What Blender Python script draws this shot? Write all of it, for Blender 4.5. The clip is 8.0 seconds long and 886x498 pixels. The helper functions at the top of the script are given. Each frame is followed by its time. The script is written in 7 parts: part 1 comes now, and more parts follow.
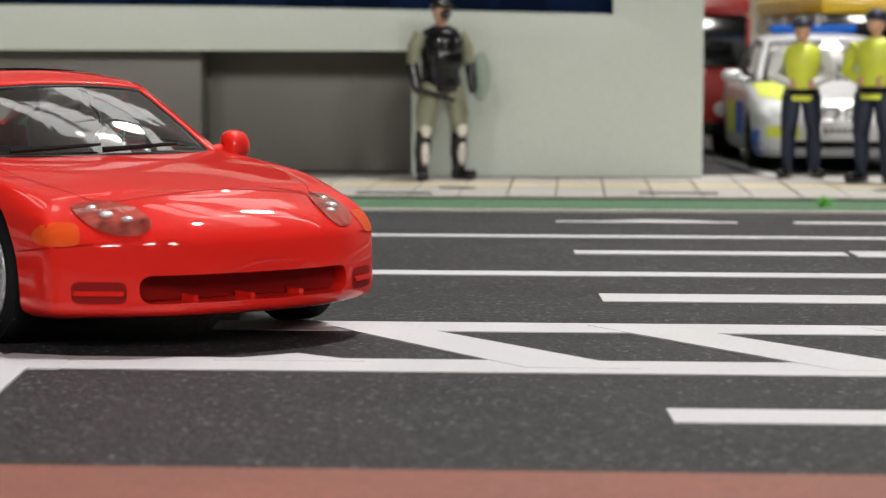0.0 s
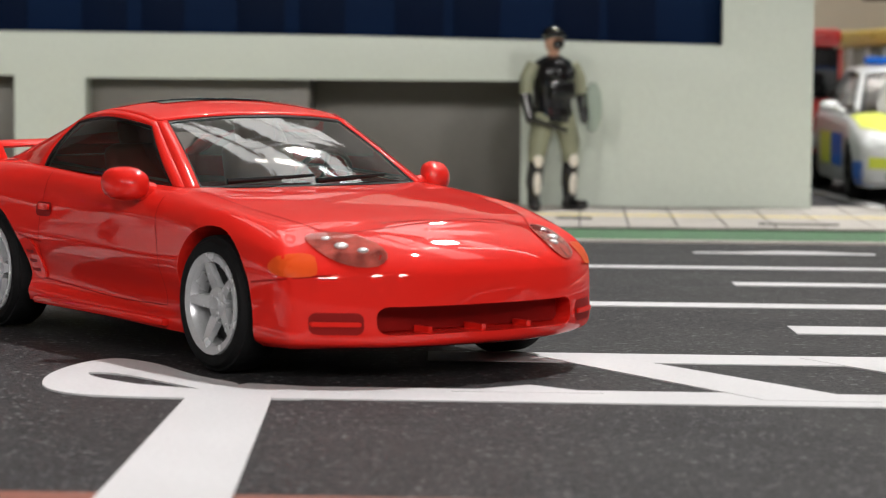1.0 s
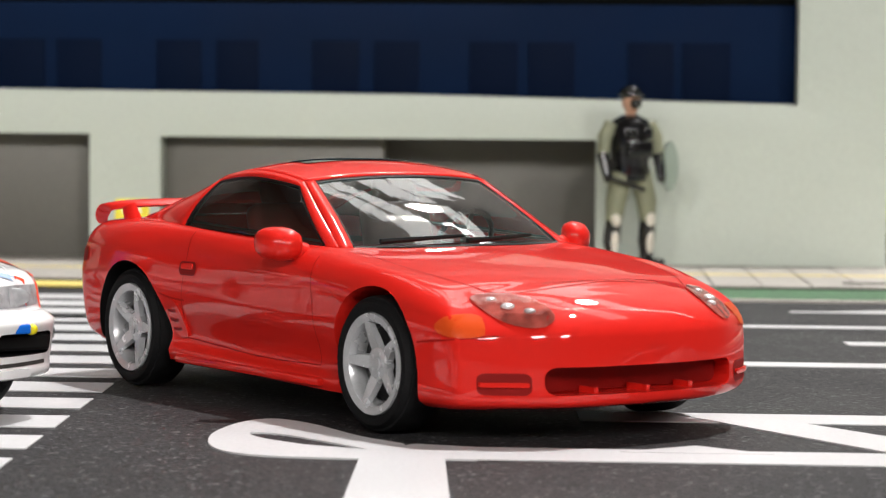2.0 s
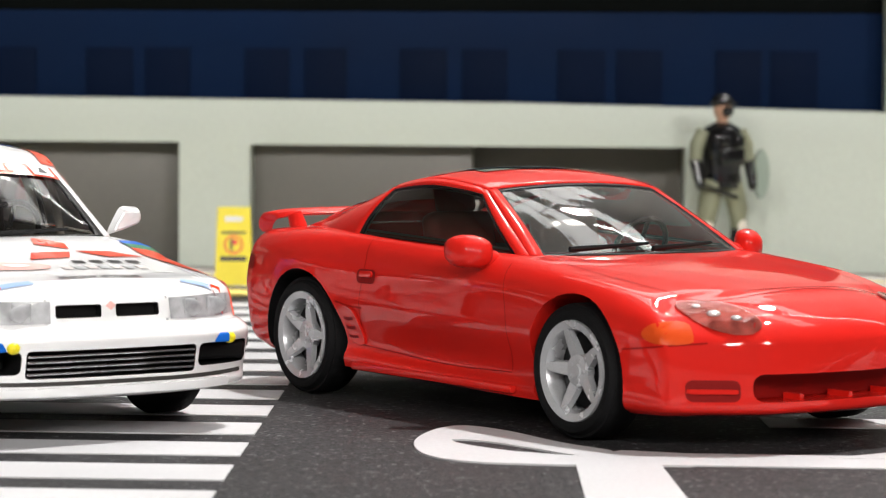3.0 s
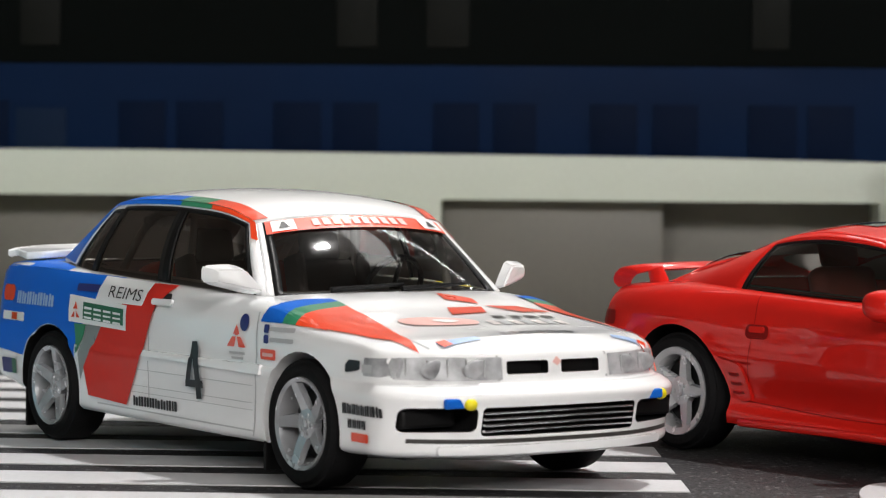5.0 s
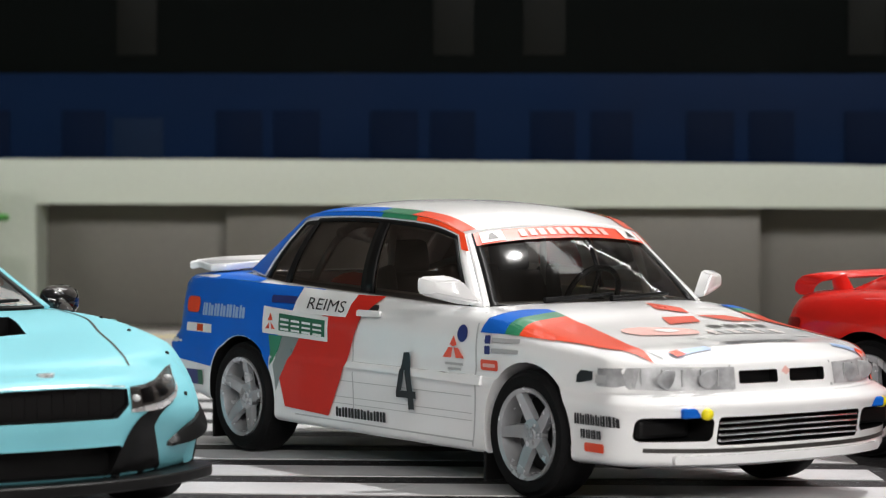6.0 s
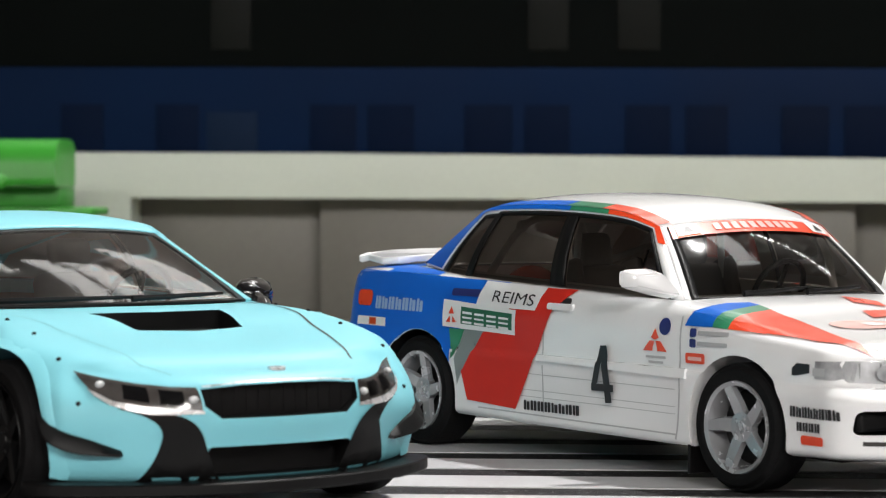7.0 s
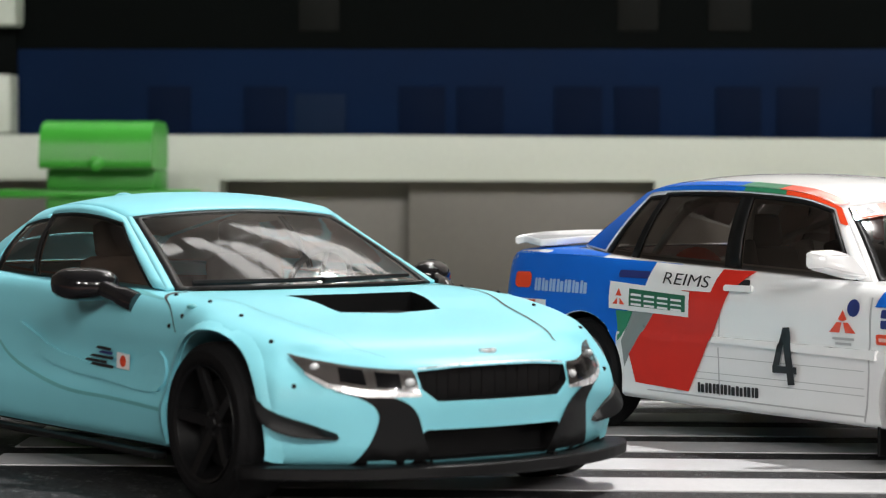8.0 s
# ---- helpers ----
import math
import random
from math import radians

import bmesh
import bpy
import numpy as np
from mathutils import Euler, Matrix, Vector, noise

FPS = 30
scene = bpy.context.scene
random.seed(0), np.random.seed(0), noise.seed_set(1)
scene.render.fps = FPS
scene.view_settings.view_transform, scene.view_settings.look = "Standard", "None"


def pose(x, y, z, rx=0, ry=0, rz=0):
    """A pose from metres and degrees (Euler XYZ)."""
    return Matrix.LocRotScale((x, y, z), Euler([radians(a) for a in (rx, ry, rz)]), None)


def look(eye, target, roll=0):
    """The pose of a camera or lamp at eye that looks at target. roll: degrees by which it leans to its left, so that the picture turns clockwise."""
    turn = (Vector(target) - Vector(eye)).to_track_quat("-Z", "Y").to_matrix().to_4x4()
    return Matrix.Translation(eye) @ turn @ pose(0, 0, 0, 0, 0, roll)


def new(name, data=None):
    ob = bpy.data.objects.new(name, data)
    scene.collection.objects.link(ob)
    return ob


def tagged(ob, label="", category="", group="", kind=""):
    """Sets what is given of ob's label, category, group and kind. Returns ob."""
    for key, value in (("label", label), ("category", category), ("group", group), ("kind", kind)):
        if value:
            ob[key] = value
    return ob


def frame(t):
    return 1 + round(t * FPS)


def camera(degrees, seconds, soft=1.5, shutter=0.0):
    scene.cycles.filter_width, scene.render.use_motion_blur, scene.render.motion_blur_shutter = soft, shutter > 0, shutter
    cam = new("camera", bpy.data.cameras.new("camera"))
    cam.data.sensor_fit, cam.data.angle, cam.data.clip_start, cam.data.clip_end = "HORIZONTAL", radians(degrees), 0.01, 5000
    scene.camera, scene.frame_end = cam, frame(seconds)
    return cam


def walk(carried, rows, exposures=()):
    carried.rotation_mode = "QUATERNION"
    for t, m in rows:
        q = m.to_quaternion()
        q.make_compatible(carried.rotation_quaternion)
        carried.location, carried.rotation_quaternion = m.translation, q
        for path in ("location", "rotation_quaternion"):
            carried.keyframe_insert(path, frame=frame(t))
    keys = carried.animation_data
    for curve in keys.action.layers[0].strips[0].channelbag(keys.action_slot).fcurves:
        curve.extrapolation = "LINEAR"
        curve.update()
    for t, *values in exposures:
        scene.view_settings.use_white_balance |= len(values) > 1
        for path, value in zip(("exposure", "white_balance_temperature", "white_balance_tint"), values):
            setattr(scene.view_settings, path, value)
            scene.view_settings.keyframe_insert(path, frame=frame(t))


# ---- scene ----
# A display of 1:64 toy cars. The plan is drawn in full-size metres and laid out at S.
from mathutils.bvhtree import BVHTree

S = 1 / 64
FIELD = 20.55
cam = camera(FIELD, 8.0, soft=1.15)
# seconds, eye x, y, z (full-size metres), pitch, roll, yaw (degrees)
PATH = [
    (0.0, -1.155, -7.493, 1.420, -4.87, 0.15, 3.02),
    (0.5, -1.705, -7.561, 1.430, -4.64, 0.39, 3.15),
    (1.0, -2.175, -7.587, 1.440, -4.23, 0.44, 3.21),
    (1.5, -2.628, -7.603, 1.435, -3.25, 0.47, 3.24),
    (1.7, -2.736, -7.609, 1.443, -3.02, 0.50, 3.27),
    (2.8, -3.640, -7.760, 1.455, -2.79, 0.50, 3.28),
    (3.0, -3.872, -7.770, 1.449, -2.72, 0.42, 3.18),
    (3.5, -4.493, -7.695, 1.438, -2.39, 0.46, 3.09),
    (4.0, -5.034, -7.695, 1.440, -2.11, 0.52, 3.20),
    (4.2, -5.215, -7.695, 1.430, -1.93, 0.55, 3.18),
    (5.5, -6.570, -7.830, 1.420, -1.29, 0.37, 2.58),
    (6.0, -7.104, -7.879, 1.444, -1.28, 0.15, 2.66),
    (6.5, -7.582, -7.903, 1.442, -1.32, 0.15, 2.67),
    (7.0, -8.093, -7.917, 1.430, -1.39, 0.20, 2.66),
    (7.5, -8.508, -7.895, 1.427, -1.69, 0.16, 2.75),
    (8.0, -8.970, -7.860, 1.415, -1.78, 0.14, 2.80),
]


def eye_pose(x, y, z, pitch, roll, yaw):
    p, w = radians(pitch), radians(yaw)
    ahead = Vector((-math.sin(w) * math.cos(p), math.cos(w) * math.cos(p), math.sin(p)))
    eye = Vector((x, y, z)) * S
    return look(eye, eye + ahead, roll)


EXPOSURES = [(0.0, -0.48), (0.5, -0.44), (1.0, -0.34), (1.5, -0.22), (3.0, -0.06), (3.5, -0.07), (4.0, -0.28), (5.5, -0.44), (6.0, -0.45), (6.5, -0.39), (8.0, -0.22)]
walk(cam, [(row[0], eye_pose(*row[1:])) for row in PATH], EXPOSURES)
cam.data.dof.use_dof = True
cam.data.dof.focus_distance = 12.6 * S
cam.data.dof.aperture_fstop = 108.0

# ---- light ----
world = bpy.data.worlds.new("room_world")
scene.world = world
world.use_nodes = True
world.node_tree.nodes["Background"].inputs[0].default_value = (0.80, 0.86, 0.90, 1)
world.node_tree.nodes["Background"].inputs[1].default_value = 0.02


# ---- small helpers ----
def part(name, source, material, parent=None, label="", smooth=None, where=None):
    """Links a bmesh or mesh, drawn in full-size metres, as one object under its thing."""
    if isinstance(source, bmesh.types.BMesh):
        mesh = bpy.data.meshes.new(name)
        bmesh.ops.recalc_face_normals(source, faces=source.faces)
        bmesh.ops.scale(source, vec=(S, S, S), verts=source.verts)
        source.to_mesh(mesh)
        source.free()
        if smooth is not None:
            mesh.polygons.foreach_set("use_smooth", [True] * len(mesh.polygons))
            mesh.set_sharp_from_angle(angle=radians(smooth))
    else:
        mesh = source
    for m in material if isinstance(material, (list, tuple)) else [material]:
        if m is not None:
            mesh.materials.append(m)
    ob = new(name, mesh)
    if where is not None:
        ob.matrix_basis = where
    if parent is not None:
        ob.parent = parent
    return tagged(ob, label)


def at(x, y, z=0.0, rz=0.0, rx=0.0, ry=0.0):
    return pose(x * S, y * S, z * S, rx, ry, rz)


def thing(name, m, label, category, group="", kind=""):
    ob = new(name)
    ob.empty_display_size = 0.005
    ob.matrix_basis = m
    return tagged(ob, label, category, group, kind)


def box(bm, x0, x1, y0, y1, z0, z1, bevel=0.0, m=None, mat=0):
    made = bmesh.ops.create_cube(bm, size=1.0)["verts"]
    bmesh.ops.scale(bm, vec=(x1 - x0, y1 - y0, z1 - z0), verts=made)
    bmesh.ops.translate(bm, vec=((x0 + x1) / 2, (y0 + y1) / 2, (z0 + z1) / 2), verts=made)
    faces = {f for v in made for f in v.link_faces}
    for f in faces:
        f.material_index = mat
    if m is not None:
        bmesh.ops.transform(bm, matrix=m, verts=made)
    if bevel:
        edges = list({e for v in made for e in v.link_edges})
        bmesh.ops.bevel(bm, geom=edges, offset=bevel, segments=2, profile=0.5, affect="EDGES", material=-1)
    return bm


def boxes(*args, **kw):
    bm = bmesh.new()
    for a in args:
        box(bm, *a, **kw)
    return bm


def prism(bm, outline, z0, z1, axis="z", mat=0):
    """A closed prism over a 2D outline. axis: the way along which it is drawn out."""
    put = {"z": lambda a, b, c: (a, b, c), "y": lambda a, b, c: (a, c, b), "x": lambda a, b, c: (c, a, b)}[axis]
    low = [bm.verts.new(put(a, b, z0)) for a, b in outline]
    high = [bm.verts.new(put(a, b, z1)) for a, b in outline]
    faces = [bm.faces.new(low), bm.faces.new(high)]
    n = len(outline)
    for i in range(n):
        faces.append(bm.faces.new((low[i], low[(i + 1) % n], high[(i + 1) % n], high[i])))
    for f in faces:
        f.material_index = mat
    bmesh.ops.recalc_face_normals(bm, faces=faces)
    return bm


def lathe(bm, profile, n=48, axis="y", centre=(0, 0, 0), mat=0):
    """Turns a profile of (radius, along) about an axis."""
    rings = []
    for r, a in profile:
        ring = []
        for k in range(n):
            t = 2 * math.pi * k / n
            c, s = r * math.cos(t), r * math.sin(t)
            p = {"y": (c, a, s), "z": (c, s, a), "x": (a, c, s)}[axis]
            ring.append(bm.verts.new(Vector(p) + Vector(centre)))
        rings.append(ring)
    for a, b in zip(rings, rings[1:]):
        for k in range(n):
            f = bm.faces.new((a[k], a[(k + 1) % n], b[(k + 1) % n], b[k]))
            f.material_index = mat
    return bm


def tube(bm, points, radius, n=8, mat=0, flat=1.0):
    """A round bar along a line of points, closed at the ends; radius may be a list."""
    pts = [Vector(p) for p in points]
    radii = radius if isinstance(radius, (list, tuple)) else [radius] * len(pts)
    rings = []
    for i, p in enumerate(pts):
        way = (pts[min(i + 1, len(pts) - 1)] - pts[max(i - 1, 0)]).normalized()
        side = way.cross(Vector((0, 0, 1)))
        side = side.normalized() if side.length > 1e-3 else Vector((1, 0, 0))
        up = side.cross(way).normalized()
        ring = []
        for k in range(n):
            t = 2 * math.pi * k / n
            ring.append(bm.verts.new(p + radii[i] * (math.cos(t) * side + flat * math.sin(t) * up)))
        rings.append(ring)
    made = []
    for a, b in zip(rings, rings[1:]):
        for k in range(n):
            made.append(bm.faces.new((a[k], a[(k + 1) % n], b[(k + 1) % n], b[k])))
    made.append(bm.faces.new(rings[0][::-1]))
    made.append(bm.faces.new(rings[-1]))
    for f in made:
        f.material_index = mat
    return bm


def ball(bm, centre, radii, u=16, v=10, mat=0, m=None):
    made = bmesh.ops.create_uvsphere(bm, u_segments=u, v_segments=v, radius=1.0)["verts"]
    bmesh.ops.scale(bm, vec=radii, verts=made)
    if m is not None:
        bmesh.ops.transform(bm, matrix=m, verts=made)
    bmesh.ops.translate(bm, vec=centre, verts=made)
    for f in {f for w in made for f in w.link_faces}:
        f.material_index = mat
    return bm


def smooth_line(points, n=8, closed=False):
    """Catmull-Rom through the points, n steps a span."""
    p = np.array(points, float)
    p = np.vstack([p[-1:], p, p[:2]]) if closed else np.vstack([2 * p[0] - p[1], p, 2 * p[-1] - p[-2]])
    out = []
    for k in range(1, len(p) - 2):
        for t in np.arange(n) / n:
            a, b, c, d = p[k - 1 : k + 3]
            out.append(0.5 * (2 * b + (c - a) * t + (2 * a - 5 * b + 4 * c - d) * t**2 + (3 * b - a - 3 * c + d) * t**3))
    if not closed:
        out.append(p[-2])
    return [tuple(q) for q in out]


# ---- materials ----
def material(name, colour, rough=0.5, metal=0.0, coat=0.0, vary=0.0, vary_scale=8.0, grain=0.0, grain_scale=120.0, bump=0.0, specks=None, spec=0.5):
    """A procedural surface: base colour varied at two scales, roughness variation and fine relief. Scales are per full-size metre."""
    mat = bpy.data.materials.new(name)
    mat.use_nodes = True
    nt = mat.node_tree
    bsdf = nt.nodes["Principled BSDF"]
    bsdf.inputs["Base Color"].default_value = (*colour, 1)
    bsdf.inputs["Roughness"].default_value = rough
    bsdf.inputs["Metallic"].default_value = metal
    bsdf.inputs["Specular IOR Level"].default_value = spec
    bsdf.inputs["Coat Weight"].default_value = coat
    bsdf.inputs["Coat Roughness"].default_value = 0.025
    if not (vary or grain or bump or specks):
        return mat
    coords = nt.nodes.new("ShaderNodeTexCoord")
    info = nt.nodes.new("ShaderNodeObjectInfo")
    shift = nt.nodes.new("ShaderNodeVectorMath")
    shift.operation = "MULTIPLY_ADD"
    shift.inputs[1].default_value = (1 / S,) * 3
    nt.links.new(coords.outputs["Object"], shift.inputs[0])
    nt.links.new(info.outputs["Random"], shift.inputs[2])

    def noise_at(scale, detail=4.0):
        tex = nt.nodes.new("ShaderNodeTexNoise")
        tex.inputs["Scale"].default_value = scale
        tex.inputs["Detail"].default_value = detail
        nt.links.new(shift.outputs[0], tex.inputs["Vector"])
        return tex

    broad, fine = noise_at(vary_scale, 5.0), noise_at(grain_scale, 3.0)
    colour_socket = None
    for tex, amount in ((broad, vary), (fine, grain)):
        if not amount:
            continue
        ramp = nt.nodes.new("ShaderNodeMapRange")
        ramp.inputs["From Min"].default_value, ramp.inputs["From Max"].default_value = 0.3, 0.7
        ramp.inputs["To Min"].default_value, ramp.inputs["To Max"].default_value = 1 - amount, 1 + amount
        nt.links.new(tex.outputs["Fac"], ramp.inputs["Value"])
        mult = nt.nodes.new("ShaderNodeVectorMath")
        mult.operation = "SCALE"
        if colour_socket is None:
            mult.inputs[0].default_value = colour
        else:
            nt.links.new(colour_socket, mult.inputs[0])
        nt.links.new(ramp.outputs[0], mult.inputs["Scale"])
        colour_socket = mult.outputs[0]
    if specks:
        speck_colour, amount = specks
        ramp = nt.nodes.new("ShaderNodeMapRange")
        ramp.inputs["From Min"].default_value, ramp.inputs["From Max"].default_value = 0.645, 0.72
        tex = noise_at(grain_scale * 0.7, 1.0)
        nt.links.new(tex.outputs["Fac"], ramp.inputs["Value"])
        ramp.inputs["To Max"].default_value = amount
        mix = nt.nodes.new("ShaderNodeMix")
        mix.data_type = "RGBA"
        mix.inputs["B"].default_value = (*speck_colour, 1)
        mix.inputs["A"].default_value = (*colour, 1)
        for socket in mix.inputs:
            if socket.type == "RGBA" and socket.name == "A" and colour_socket is not None:
                nt.links.new(colour_socket, socket)
            if socket.type == "RGBA" and socket.name == "B":
                socket.default_value = (*speck_colour, 1)
            if socket.type == "RGBA" and socket.name == "A":
                socket.default_value = (*colour, 1)
        nt.links.new(ramp.outputs[0], mix.inputs["Factor"])
        colour_socket = [s for s in mix.outputs if s.type == "RGBA"][0]
    if colour_socket is not None:
        nt.links.new(colour_socket, bsdf.inputs["Base Color"])
    rough_ramp = nt.nodes.new("ShaderNodeMapRange")
    rough_ramp.inputs["To Min"].default_value, rough_ramp.inputs["To Max"].default_value = max(rough * 0.75, 0.01), min(rough * 1.25, 1)
    nt.links.new(broad.outputs["Fac"], rough_ramp.inputs["Value"])
    nt.links.new(rough_ramp.outputs[0], bsdf.inputs["Roughness"])
    if bump:
        b = nt.nodes.new("ShaderNodeBump")
        b.inputs["Strength"].default_value = bump
        b.inputs["Distance"].default_value = 0.01 * S
        nt.links.new(fine.outputs["Fac"], b.inputs["Height"])
        nt.links.new(b.outputs[0], bsdf.inputs["Normal"])
    return mat


def glass(name, tint, rough=0.02, ior=1.5, ripple=0.0):
    """A thin clear pane: tinted see-through plus a mirror layer by Fresnel. ripple: moulding waves that run down the pane."""
    mat = bpy.data.materials.new(name)
    mat.use_nodes = True
    nt = mat.node_tree
    nt.nodes.clear()
    out, mix = nt.nodes.new("ShaderNodeOutputMaterial"), nt.nodes.new("ShaderNodeMixShader")
    clear, gloss, fres = nt.nodes.new("ShaderNodeBsdfTransparent"), nt.nodes.new("ShaderNodeBsdfGlossy"), nt.nodes.new("ShaderNodeFresnel")
    clear.inputs[0].default_value = (*tint, 1)
    gloss.inputs["Roughness"].default_value = rough
    fres.inputs["IOR"].default_value = ior
    if ripple:
        place, stretch = nt.nodes.new("ShaderNodeTexCoord"), nt.nodes.new("ShaderNodeMapping")
        waves, relief = nt.nodes.new("ShaderNodeTexNoise"), nt.nodes.new("ShaderNodeBump")
        stretch.inputs["Scale"].default_value = (0.7 / S, 10.0 / S, 0.7 / S)
        waves.inputs["Scale"].default_value = 1.0
        waves.inputs["Detail"].default_value = 2.0
        relief.inputs["Strength"].default_value = 1.0
        relief.inputs["Distance"].default_value = ripple * S
        nt.links.new(place.outputs["Object"], stretch.inputs["Vector"])
        nt.links.new(stretch.outputs[0], waves.inputs["Vector"])
        nt.links.new(waves.outputs[0], relief.inputs["Height"])
        nt.links.new(relief.outputs[0], gloss.inputs["Normal"])
    nt.links.new(fres.outputs[0], mix.inputs[0])
    nt.links.new(clear.outputs[0], mix.inputs[1])
    nt.links.new(gloss.outputs[0], mix.inputs[2])
    nt.links.new(mix.outputs[0], out.inputs[0])
    return mat


def glow(name, colour, strength):
    mat = bpy.data.materials.new(name)
    mat.use_nodes = True
    bsdf = mat.node_tree.nodes["Principled BSDF"]
    bsdf.inputs["Base Color"].default_value = (*colour, 1)
    bsdf.inputs["Emission Color"].default_value = (*colour, 1)
    bsdf.inputs["Emission Strength"].default_value = strength
    return mat


ASPHALT = material("printed_asphalt", (0.0205, 0.020, 0.022), 0.60, vary=0.10, vary_scale=0.9, grain=0.75, grain_scale=44, bump=1.0, specks=((0.27, 0.27, 0.28), 0.52), spec=0.2)
ROAD_WHITE = material("road_white", (0.54, 0.54, 0.555), 0.5, vary=0.04, vary_scale=2.0, grain=0.05, grain_scale=40, bump=0.1)
LANE_RED = material("lane_red", (0.20, 0.062, 0.038), 0.6, vary=0.10, vary_scale=1.2, grain=0.2, grain_scale=36, bump=0.2)
VERGE = material("verge_green", (0.050, 0.130, 0.058), 0.75, vary=0.22, vary_scale=5, grain=0.4, grain_scale=30, bump=0.5)
PAVING = material("paving_slab", (0.40, 0.375, 0.345), 0.7, vary=0.10, vary_scale=1.6, grain=0.14, grain_scale=30, bump=0.3)
TACTILE = material("tactile_yellow", (0.72, 0.58, 0.16), 0.6, vary=0.08, vary_scale=2.0, grain=0.1, grain_scale=30, bump=0.3)
GROOVE = material("groove_dark", (0.035, 0.033, 0.03), 0.7, vary=0.1)
FACADE = material("facade_grey", (0.545, 0.60, 0.535), 0.42, vary=0.025, vary_scale=0.5, grain=0.03, grain_scale=24, bump=0.06)
SHUTTER = material("shutter_grey", (0.128, 0.122, 0.107), 0.5, vary=0.05, vary_scale=0.8, grain=0.04, grain_scale=20, bump=0.08)
DARK_WALL = material("upper_dark", (0.0036, 0.0046, 0.0045), 0.7, spec=0.02, vary=0.15, vary_scale=0.8)
BLUE_PANEL = material("window_blue", (0.0032, 0.0122, 0.042), 0.65, spec=0.06, vary=0.10, vary_scale=0.7)
BLUE_DARK = material("window_blue_dark", (0.0017, 0.0066, 0.024), 0.65, spec=0.06, vary=0.10, vary_scale=0.7)
BLUE_LIGHT = material("window_blue_light", (0.0068, 0.0165, 0.042), 0.65, spec=0.06, vary=0.10, vary_scale=0.9)
# Dim grey of reflections painted on the dark upper glazing.
GLAZING_REFLECTION = material("upper_reflection", (0.0060, 0.0068, 0.0062), 0.6, spec=0.1, vary=0.08)
# Unseen room: walls dark and north wall pale to shape reflections on the cars.
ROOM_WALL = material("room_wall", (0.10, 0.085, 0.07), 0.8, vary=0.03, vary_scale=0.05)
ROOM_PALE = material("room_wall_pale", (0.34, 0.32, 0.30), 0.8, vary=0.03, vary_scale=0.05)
ROOM_CEILING = material("room_ceiling", (0.26, 0.25, 0.24), 0.8, vary=0.02, vary_scale=0.05)
ROOM_FLOOR = material("room_floor", (0.22, 0.16, 0.11), 0.5, vary=0.15, vary_scale=0.08)
LAMP = glow("lamp_diffuser", (1.0, 0.95, 0.88), 30.0)

RED = material("red_paint", (0.60, 0.014, 0.009), 0.55, coat=0.72, spec=0.05, vary=0.02, vary_scale=3)
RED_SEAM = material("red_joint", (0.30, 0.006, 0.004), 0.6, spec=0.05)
# Dark red paints recess shade into slots and grille; also the tail lamps.
RED_SHADE_LENS = material("red_shade_and_lens", (0.20, 0.006, 0.005), 0.5, vary=0.05, spec=0.1)
WHITE = material("white_paint", (0.84, 0.85, 0.86), 0.25, coat=0.7, vary=0.015, vary_scale=3)
AQUA = material("aqua_paint", (0.215, 0.60, 0.69), 0.48, coat=0.07, spec=0.4, vary=0.02, vary_scale=3)
BLUE = material("blue_livery", (0.006, 0.125, 0.58), 0.45, coat=0.25, spec=0.1, vary=0.03)
DOOR_RED = material("door_band_red", (0.60, 0.026, 0.016), 0.42, coat=0.15, spec=0.2, vary=0.03)
LIVERY_RED = material("red_livery", (0.78, 0.060, 0.014), 0.3, coat=0.5, vary=0.03)
GREEN = material("green_livery", (0.03, 0.22, 0.11), 0.3, coat=0.5, vary=0.03)
GREY_LIVERY = material("grey_livery", (0.22, 0.25, 0.25), 0.3, coat=0.4, vary=0.03)
SKY_LIVERY = material("pale_blue_livery", (0.30, 0.45, 0.72), 0.3, coat=0.4)
PINK_LIVERY = material("faded_red_print", (0.78, 0.46, 0.42), 0.35)
BLACK_PRINT = material("black_print", (0.015, 0.015, 0.017), 0.4)
GREY_PRINT = material("grey_print", (0.42, 0.43, 0.44), 0.4)
WHITE_PRINT = material("white_print", (0.78, 0.78, 0.78), 0.4)
NAVY_PRINT = material("navy_print", (0.02, 0.03, 0.16), 0.4)
GREEN_PRINT = material("dark_green_print", (0.015, 0.12, 0.06), 0.4)
BLACK_PLASTIC = material("black_plastic", (0.007, 0.007, 0.0073), 0.42, vary=0.1, grain=0.05, bump=0.05, spec=0.16)
RIM_BLACK = material("black_rim", (0.005, 0.005, 0.0055), 0.38, spec=0.3, vary=0.1)
GLOSS_BLACK = material("gloss_black", (0.008, 0.008, 0.009), 0.12, coat=0.6)
TYRE = material("tyre_rubber", (0.006, 0.006, 0.0065), 0.7, vary=0.12, vary_scale=6, grain=0.1, grain_scale=60, bump=0.2, spec=0.12)
SILVER = material("silver_rim", (0.56, 0.57, 0.59), 0.26, metal=0.5, vary=0.06, vary_scale=12, grain=0.05, bump=0.1)
SATIN = material("satin_silver", (0.78, 0.78, 0.79), 0.28, metal=0.5, vary=0.2, vary_scale=10)
RIM_GREY = material("grey_rim", (0.44, 0.45, 0.47), 0.26, metal=0.5, vary=0.06, vary_scale=12)
CHROME = material("chrome", (0.80, 0.80, 0.81), 0.12, metal=1.0)
AMBER = material("amber_lens", (0.60, 0.065, 0.010), 0.3, coat=0.08, spec=0.2)
LENS = glass("lamp_lens", (0.94, 0.95, 0.96), 0.05, 1.3)
